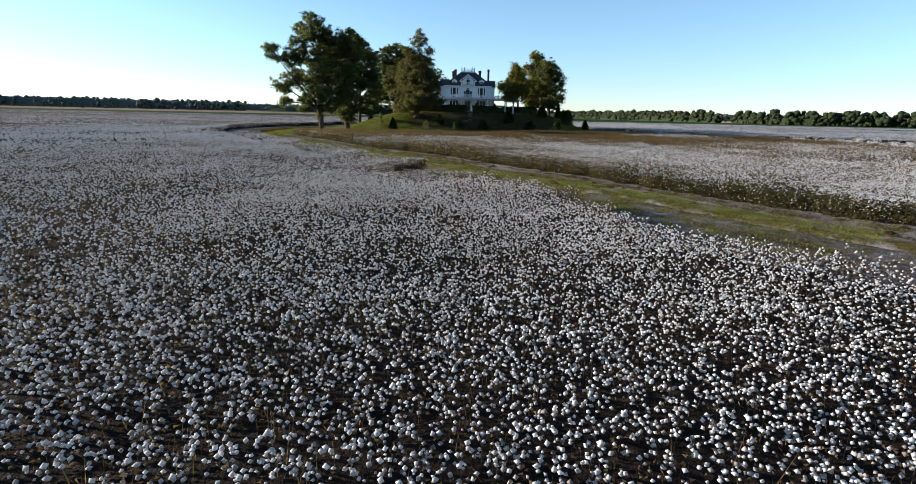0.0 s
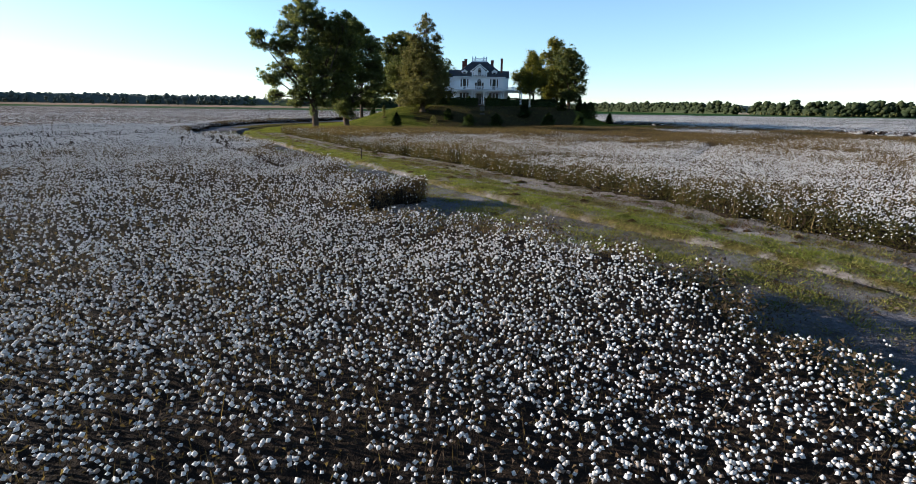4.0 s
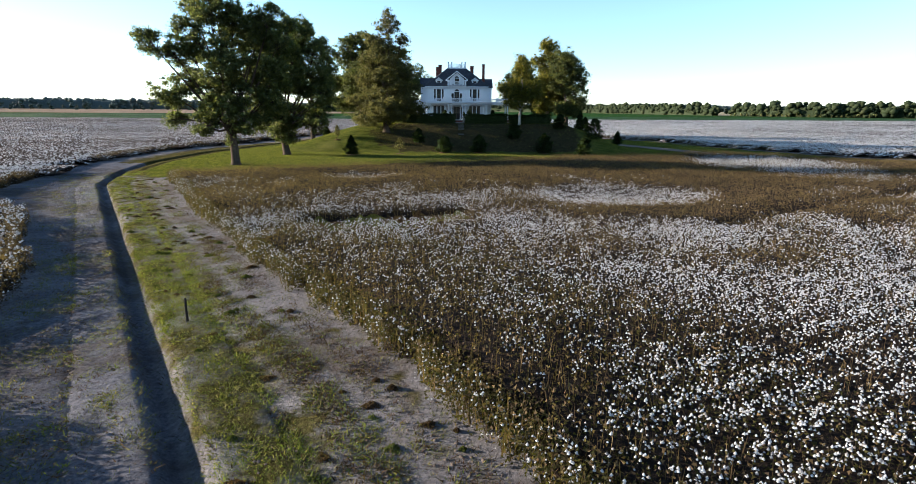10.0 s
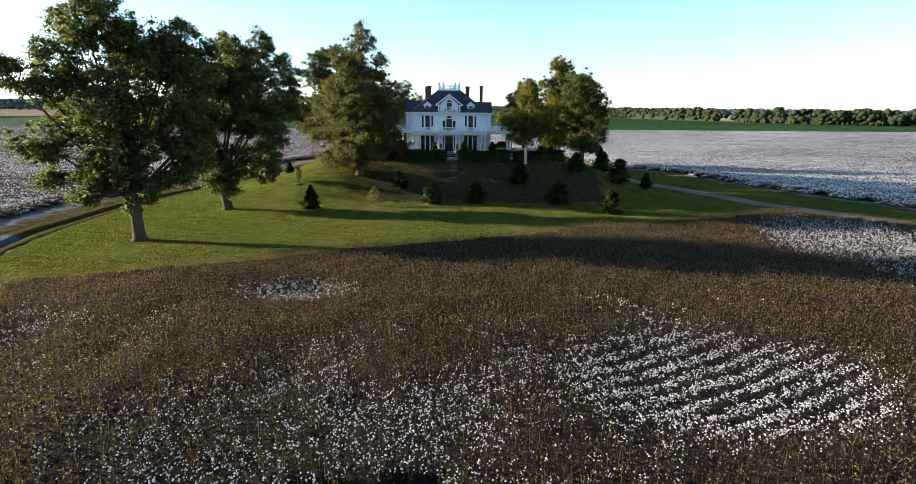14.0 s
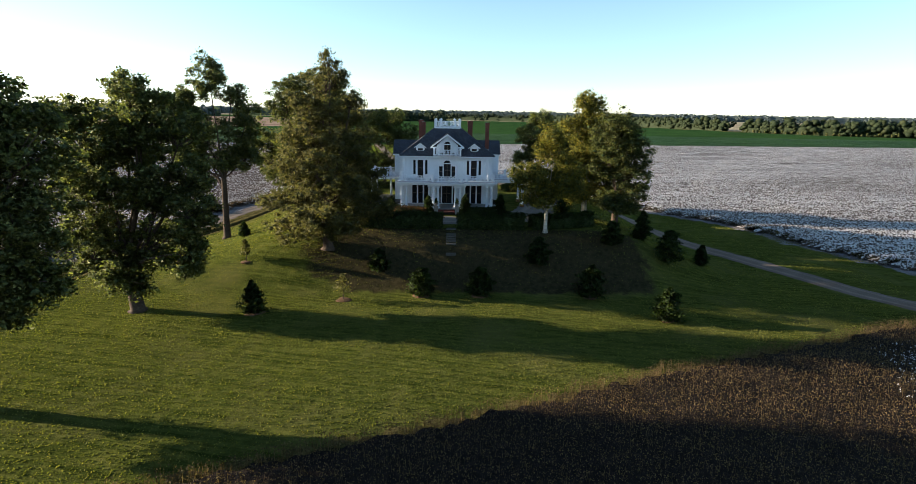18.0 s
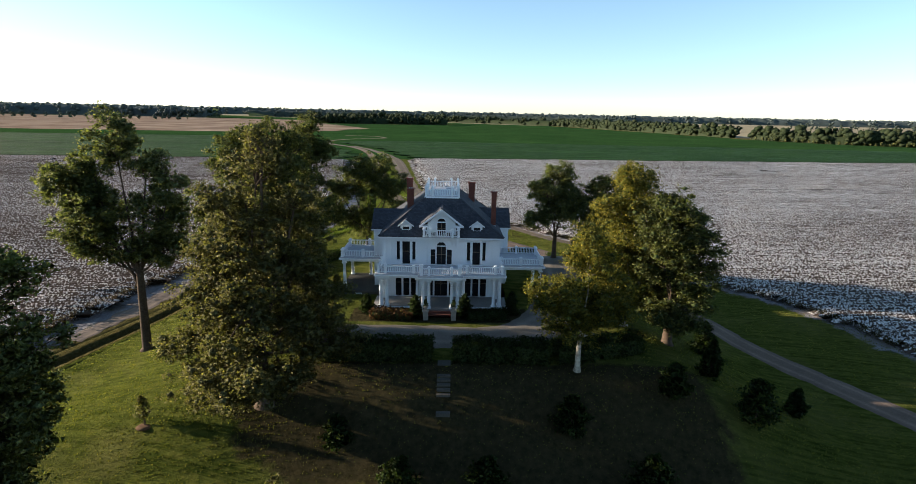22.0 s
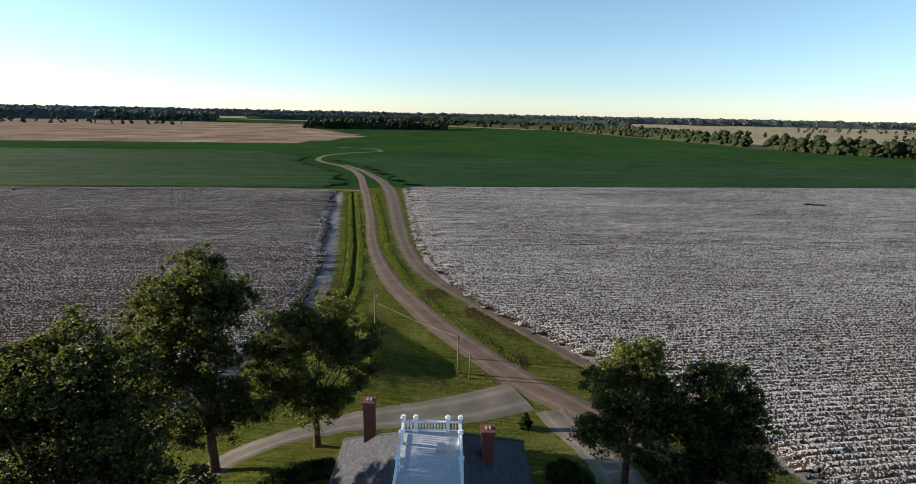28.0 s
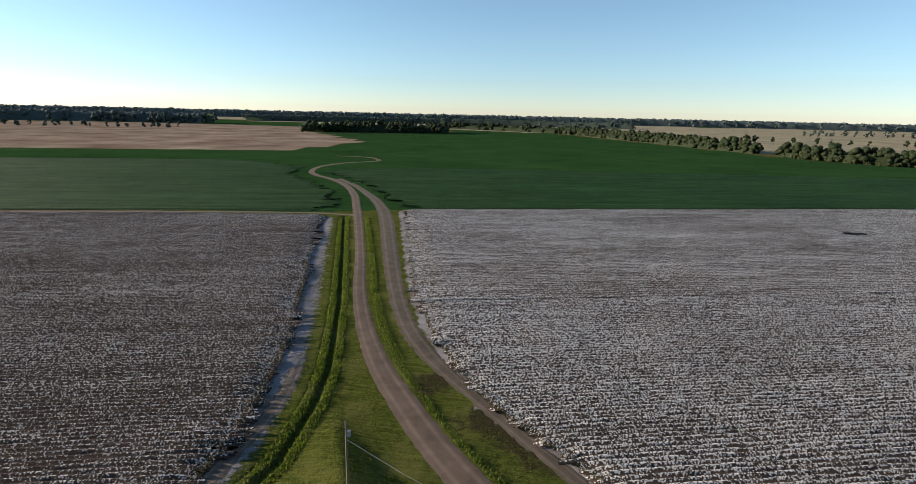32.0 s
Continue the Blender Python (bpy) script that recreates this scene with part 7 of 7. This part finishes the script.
# ---------------------------------------------------------------- distant woods
def woods(name, line, deep, tall, step, leaf, label, seed, lump=9, fringe=80, size=0.8, faces=20, rows=1):
    """A belt of trees: each crown a rounded, uneven pile of leafy masses with a fringe of leaves."""
    g = np.random.default_rng(seed)
    pts = resample(line, step)
    cen, siz, out, facing = [], [], [], []
    for x, y in pts:
        for _ in range(rows):
            px, py = x + g.normal(0, step * 0.35), y + g.uniform(-deep, deep) / 2
            h = tall * g.uniform(0.58 if fringe else 0.8, 1.0)
            w = h * g.uniform(0.3, 0.46)
            a, rr = g.uniform(0, 6.283, lump), np.sqrt(g.random(lump))
            up = g.uniform(0.0, 1.0, lump)
            wide = w * np.sqrt(np.clip(1 - (1.7 * up - 0.75) ** 2, 0.08, 1)) * 0.75
            c = np.column_stack([px + wide * rr * np.cos(a), py + wide * rr * np.sin(a), h * (0.12 + 0.68 * up)])
            r = w * g.uniform(0.34, 0.55, lump)
            cen.append(c)
            siz.append(r)
            if fringe:
                k = g.integers(0, lump, fringe)
                d = g.normal(size=(fringe, 3))
                d /= np.linalg.norm(d, axis=1)[:, None]
                facing.append(d)
                out.append(c[k] + d * r[k][:, None] * g.uniform(0.85, 1.15, (fringe, 1)))
    cen, siz = np.vstack(cen), np.concatenate(siz)
    cen[:, 2] = np.maximum(cen[:, 2], siz * 0.6)
    wood = tagged(new(name, lumps(name, cen, siz, faces, leaf, 0.85)), label, "woods", kind="stuff")
    if rows > 1:
        line = resample(line, step * 0.6)
        top = tall * ((0.52 if fringe else 0.74) + 0.1 * wobble(line[:, 0], line[:, 1], 0.09, seed) + g.uniform(-0.08, 0.08, len(line)))
        d = np.gradient(line, axis=0)
        side = np.stack([d[:, 1], -d[:, 0]], 1) / (np.linalg.norm(d, axis=1)[:, None] + 1e-9)
        rings = [np.column_stack([line + side * (a * deep), top * b]) for a, b in ((-0.34, 0.0), (-0.3, 0.75), (0.0, 1.0), (0.3, 0.75), (0.34, 0.0))]
        under(new("inner_mass", mesh_from("inner_mass", np.stack(rings, 1).reshape(-1, 3), grid_faces(len(line), 5), [leaf])), wood)
    if fringe:
        out = np.vstack(out)
        out[:, 2] = np.maximum(out[:, 2], 0.4)
        under(new("leaf_fringe", leaf_tris("leaf_fringe", out, size, leaf, 0.9, np.vstack(facing))), wood)


woods("tree_line", [(300, 1400), (345, 1180), (372, 1000), (400, 830), (425, 722)], 16, 25, 7, M["far"], "line of green trees beyond the bean field", 31, 9, 40, 0.8, 20, 3)
woods("tree_line", [(424, 668), (446, 600), (470, 560), (520, 530), (600, 470), (720, 420)], 10, 23, 8, M["far"], "line of green trees beside the bean field", 32, 10, 70, 0.7, 20, 3)
woods("tree_line", [(418, 655), (440, 590), (468, 548), (518, 518)], 4, 6, 6, M["scrub"], "pale scrub along the tree line", 41, 6, 60, 0.5)
woods("woodlot", [(-335, 1215), (-240, 1235), (-150, 1255), (-20, 1290)], 120, 31, 7, M["far"], "dark green wood at the end of the bean field", 33, 7, 40, 1.2, 20, 3)
woods("far_woods", [(-30, 1720), (120, 1600), (290, 1430)], 60, 26, 9, M["far"], "green trees beyond the bean field", 34, 7, 30, 1.2, 20, 2)
# the woods farthest off carry aerial haze in their leaf colour
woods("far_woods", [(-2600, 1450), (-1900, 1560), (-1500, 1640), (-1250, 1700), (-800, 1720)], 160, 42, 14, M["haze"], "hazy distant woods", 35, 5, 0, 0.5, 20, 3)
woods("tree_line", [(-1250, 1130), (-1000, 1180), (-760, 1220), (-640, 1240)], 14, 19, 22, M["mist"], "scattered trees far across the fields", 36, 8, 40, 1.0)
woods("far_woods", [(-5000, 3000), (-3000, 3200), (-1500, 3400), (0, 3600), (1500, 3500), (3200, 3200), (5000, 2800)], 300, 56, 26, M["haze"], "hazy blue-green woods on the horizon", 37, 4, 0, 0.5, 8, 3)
woods("far_woods", [(-5000, 4300), (0, 4700), (5000, 4300)], 300, 58, 34, M["far_haze"], "pale hazy woods on the horizon", 38, 3, 0, 0.5, 8, 3)
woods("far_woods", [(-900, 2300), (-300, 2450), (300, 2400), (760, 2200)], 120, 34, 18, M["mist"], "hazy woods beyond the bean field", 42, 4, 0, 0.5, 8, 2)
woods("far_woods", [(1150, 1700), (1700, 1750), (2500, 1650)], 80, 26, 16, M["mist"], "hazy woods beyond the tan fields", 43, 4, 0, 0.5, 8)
woods("tree_line", [(640, 1150), (660, 1150), (680, 1140), (740, 1120), (860, 1010), (900, 990), (930, 1000)], 14, 18, 32, M["far"], "scattered trees in the tan fields", 39, 9, 60)


# ---------------------------------------------------------------- poles and posts
def pole(x, y, tall, r, label, name="utility_pole", material="wood"):
    root = empty(name, on_land(x, y), label, "pole")
    under(new("shaft", tubes("shaft", [([(0, 0, -0.3), (0, 0, tall * 0.5), (0.02, 0, tall)], [r, r * 0.85, r * 0.7], 10)], M[material])), root)
    return root


pa = pole(-10.6, 55.5, 8.6, 0.15, "tall wooden utility pole with a meter box on the lawn")
part("meter_box", boxes((0.12, 0.5, -0.2, 0.2, 6.6, 7.3)), M["metal"], pa, "grey metal box")
pb = pole(2.4, 48.5, 6.1, 0.12, "wooden utility pole with a crossbar beside the drive")
part("crossbar", boxes((-0.28, 0.28, -0.06, 0.06, 5.7, 5.82)), M["wood"], pb)
pc = pole(4.1, 47.2, 3.7, 0.11, "pale leaning wooden post beside the drive", "post")
part("brace", boxes((0.05, 0.15, -0.03, 0.03, 0, 1.6)), M["wood"], pc)
wire = tubes("overhead_wire", [([(-10.5, 55.4, 8.3), (-4, 52, 6.7), (2.4, 48.5, 5.8)], [0.02] * 3, 5)], M["metal"])
tagged(new("overhead_wire", wire), "thin wire slung between two poles", "wire")
pole(-10.8, -99.7, 0.9, 0.05, "short dark weathered marker stake in the grass", "stake", "stake")


# ---------------------------------------------------------------- rough grass
def bush_spots(n, box):
    p = scatter(n, box, lambda x, y: ~inside(x, y, FIELD_LEFT) & ~inside(x, y, FIELD_FRONT) & ~inside(x, y, LAWN) & (line_dist(x, y, DITCH) > 0.6) & ~inside(x, y, LEFT_EDGE + DITCH[::-1]))
    return p


for mat, n, tone in (("redweed", 420, "low reddish weeds on the bare track"), ("greenweed", 420, "small green weed clumps beside the ditch")):
    cloud = np.vstack([weed_clump(x, y, rng.uniform(0.08, 0.34), rng.uniform(0.04, 0.14), mat) for x, y in bush_spots(n * 2, (-36, 24, -136, -62))])
    tagged(new("track_weeds", leaf_tris("track_weeds", cloud, 0.035, M[mat], 1.4)), tone, "weeds", kind="stuff")
def tuft_field(name, n, blades_each, test, low, high, width, material, label, spread_out=0.16):
    """Grass in separate tufts, each a small sheaf of blades."""
    p = np.vstack([along([p for p in DITCH if -140 < p[1] < -84], n, (-8.0, 7.5)), along([p for p in DITCH if -92 < p[1] < -50], n // 4, (-6.5, 6.5))])
    p = p[test(p[:, 0], p[:, 1])]
    big = rng.uniform(0.5, 1.5, len(p))
    k = np.repeat(np.arange(len(p)), blades_each)
    q = p[k] + rng.normal(0, spread_out, (len(k), 2)) * big[k][:, None]
    r = np.column_stack([q, land(q[:, 0], q[:, 1]) - 0.02])
    t = r + np.column_stack([rng.normal(0, 0.05, (len(k), 2)) + (q - p[k]) * 0.35, rng.uniform(low, high, len(k)) * big[k]])
    tagged(new(name, blades(name, r, t, width, M[material])), label, "grass", kind="stuff")


def verge_share(near, mid, far_side, track, phase):
    """Chance of a tuft: beside the ditch, in mid-verge, by the path, and on the worn track."""
    def ok(x, y):
        d = line_dist(x, y, DITCH)
        free = ~inside(x, y, FIELD_LEFT) & ~inside(x, y, FIELD_FRONT) & ~inside(x, y, LAWN) & (d > 0.5)
        right = ~inside(x, y, LEFT_EDGE + DITCH[::-1])
        share = np.where(right, np.where(d < 2.4, near, np.where(d < 4.2, mid, far_side)), track * (0.35 + smooth(5.0, 0.8, d)) * np.where(y < -117, 1.0, 0.45))
        patch = np.clip(np.where(right & (d < 2.4), 0.66, 0.42) + 0.75 * wobble(x, y, 0.8, phase) + 0.6 * wobble(x, y, 2.6, phase + 2), 0, 1)
        return free & (rng.random(np.shape(x)) < share * patch)
    return ok


tuft_field("rough_grass", 52000, 13, verge_share(1.0, 0.55, 0.12, 0.8, 3.0), 0.03, 0.1, 0.017, "tuft", "rough yellow-green grass beside the ditch")
tuft_field("rough_grass", 34000, 13, verge_share(1.0, 0.35, 0.05, 0.3, 7.0), 0.03, 0.1, 0.017, "verge", "fresh green grass in patches beside the ditch")
tuft_field("dry_weeds", 56000, 10, verge_share(0.2, 1.0, 0.75, 0.4, 1.4), 0.02, 0.09, 0.02, "redweed", "dry reddish-brown weeds on the verge and the worn track", 0.2)

def bare(x, y):
    return ~inside(x, y, FIELD_LEFT) & ~inside(x, y, FIELD_FRONT) & (line_dist(x, y, DITCH) > 1.0) & ~inside(x, y, LAWN)


_p = scatter(90000, (-40, 24, -138, -62), bare)
_c = np.column_stack([_p, land(_p[:, 0], _p[:, 1]) + 0.01])
tagged(new("soil_clods", lumps("soil_clods", _c, 0.012 + 0.06 * rng.random(len(_c)) ** 3, 4, M["track"], 0.6)), "loose clods of pale soil", "soil", kind="stuff")


# tall lush grass along the road and the ditch behind the house
def lush(x, y):
    road = [(r[0], r[1]) for r in ROAD_LINE]
    d = line_dist(x, y, DITCH)
    e = line_dist(x, y, road)
    by_ditch = (d > 0.5) & (d < 2.2)
    median = inside(x, y, road + [(r[0], r[1]) for r in TRACK_LINE][::-1]) & (e < np.where(y > 90, 4.6, 3.9)) & (e > 2.7)
    return (by_ditch | median) & (rng.random(np.shape(x)) < np.clip(0.6 + 0.7 * wobble(x, y, 0.5, 2.0), 0.1, 1))


ROAD_LINE = [(8.8, 50.5), (4.5, 57.2), (-0.4, 65.2), (-5.6, 75.3), (-11.4, 88.2), (-17, 105.4), (-22.4, 129), (-28.6, 164.8), (-39.8, 222.6)]
TRACK_LINE = [(21, 50.7), (16.6, 57.4), (10.7, 65.5), (4.2, 75.6), (-0.9, 85.7), (-7.8, 105.8), (-13, 129.8), (-18.7, 165.4), (-28, 224)]
_p = scatter(380000, (-46, 12, 45, 222), lush)
_r = np.column_stack([_p, land(_p[:, 0], _p[:, 1]) - 0.02])
_t = _r + np.column_stack([rng.normal(0, 0.14, (len(_p), 2)), rng.uniform(0.15, 0.6, len(_p))])
tagged(new("roadside_grass", blades("roadside_grass", _r, _t, 0.09, M["bright"])), "lush bright green grass beside road and ditch", "grass", kind="stuff")


# short grass of the mown lawn: small tufts that catch the low sun
def lawn_tufts(n, box, low, high, width):
    p = scatter(n, box, lambda x, y: inside(x, y, LAWN) & (line_dist(x, y, DITCH) > 1.2))
    keep = rng.random(len(p)) < np.clip(0.75 + 0.5 * np.sin((p[:, 1] * 0.98 - p[:, 0] * 0.18) * 9.5) + 0.3 * wobble(p[:, 0], p[:, 1], 0.6, 3.0), 0.2, 1)
    slope = (p[:, 1] > -25.5) & (p[:, 1] < -14.5) & (p[:, 0] > -12) & (p[:, 0] < 24)
    keep &= ~slope | (rng.random(len(p)) < 0.2)
    p = p[keep & (line_dist(p[:, 0], p[:, 1], HOUSE_DRIVE) > 3.4) & (line_dist(p[:, 0], p[:, 1], BACK_DRIVE) > 4.2) & (line_dist(p[:, 0], p[:, 1], MAIN_ROAD) > 2.8)
          & ~((np.abs(p[:, 0]) < 12.2) & (p[:, 1] > -9.0) & (p[:, 1] < 16))]
    r = np.column_stack([p, land(p[:, 0], p[:, 1]) - 0.02])
    top = r + np.column_stack([rng.normal(0, 0.04, (len(p), 2)), rng.uniform(low, high, len(p))])
    tagged(new("lawn_grass", blades("lawn_grass", r, top, width, M["mown"])), "short mown grass of the lawn", "grass", kind="stuff")


HOUSE_DRIVE = [(14.5, 39), (16.4, 31), (17.2, 22), (16.4, 13), (15.2, 6), (13.2, -2), (9.4, -7.8), (4.6, -10.2), (0, -10.5), (-5, -9.9), (-10.4, -9.6)]
BACK_DRIVE = [(11, 42.6), (3, 39.4), (-5, 37.2), (-11, 35.6), (-16.5, 32), (-20.5, 27)]
MAIN_ROAD = [(58.5, -40), (46.2, -24), (39.4, -9.6), (36, -2.4), (34, 6), (31.5, 16), (26, 28), (19, 38), (12.8, 44.8), (4.5, 57.2), (-5.6, 75.3), (-11.4, 88.2)]
lawn_tufts(260000, (-43, 52, -61, -14), 0.05, 0.13, 0.06)
lawn_tufts(150000, (-43, 62, -14, 92), 0.06, 0.16, 0.09)


# ---------------------------------------------------------------- by the side porch
hatch = empty("cellar_hatch", (-14.2, 4.2, height(-14.2, 4.2)), "sunken cellar hatch with a low grey kerb in the grass", "cellar hatch")
part("kerb", boxes((-1.0, 1.0, -0.62, -0.48, -0.1, 0.14), (-1.0, 1.0, 0.48, 0.62, -0.1, 0.14), (-1.0, -0.86, -0.479, 0.479, -0.1, 0.14), (0.86, 1.0, -0.479, 0.479, -0.1, 0.14)), M["concrete"], hatch)
part("cover", boxes((-0.85, 0.85, -0.47, 0.47, -0.1, 0.02)), M["metal"], hatch, "dark metal cover")
stone = turned([(0.3, -0.1), (0.42, 0.08), (0.36, 0.26), (0.2, 0.36), (0.06, 0.39)], 12)
for v in stone.verts:
    v.co.x *= 1.25 + 0.1 * math.sin(5 * v.co.y + 3 * v.co.z)
boulder = tagged(part("boulder", stone, M["clay"], None, "", True), "grey rounded stone on the side lawn", "stone")
boulder.location = on_land(-21.9, 12.0)
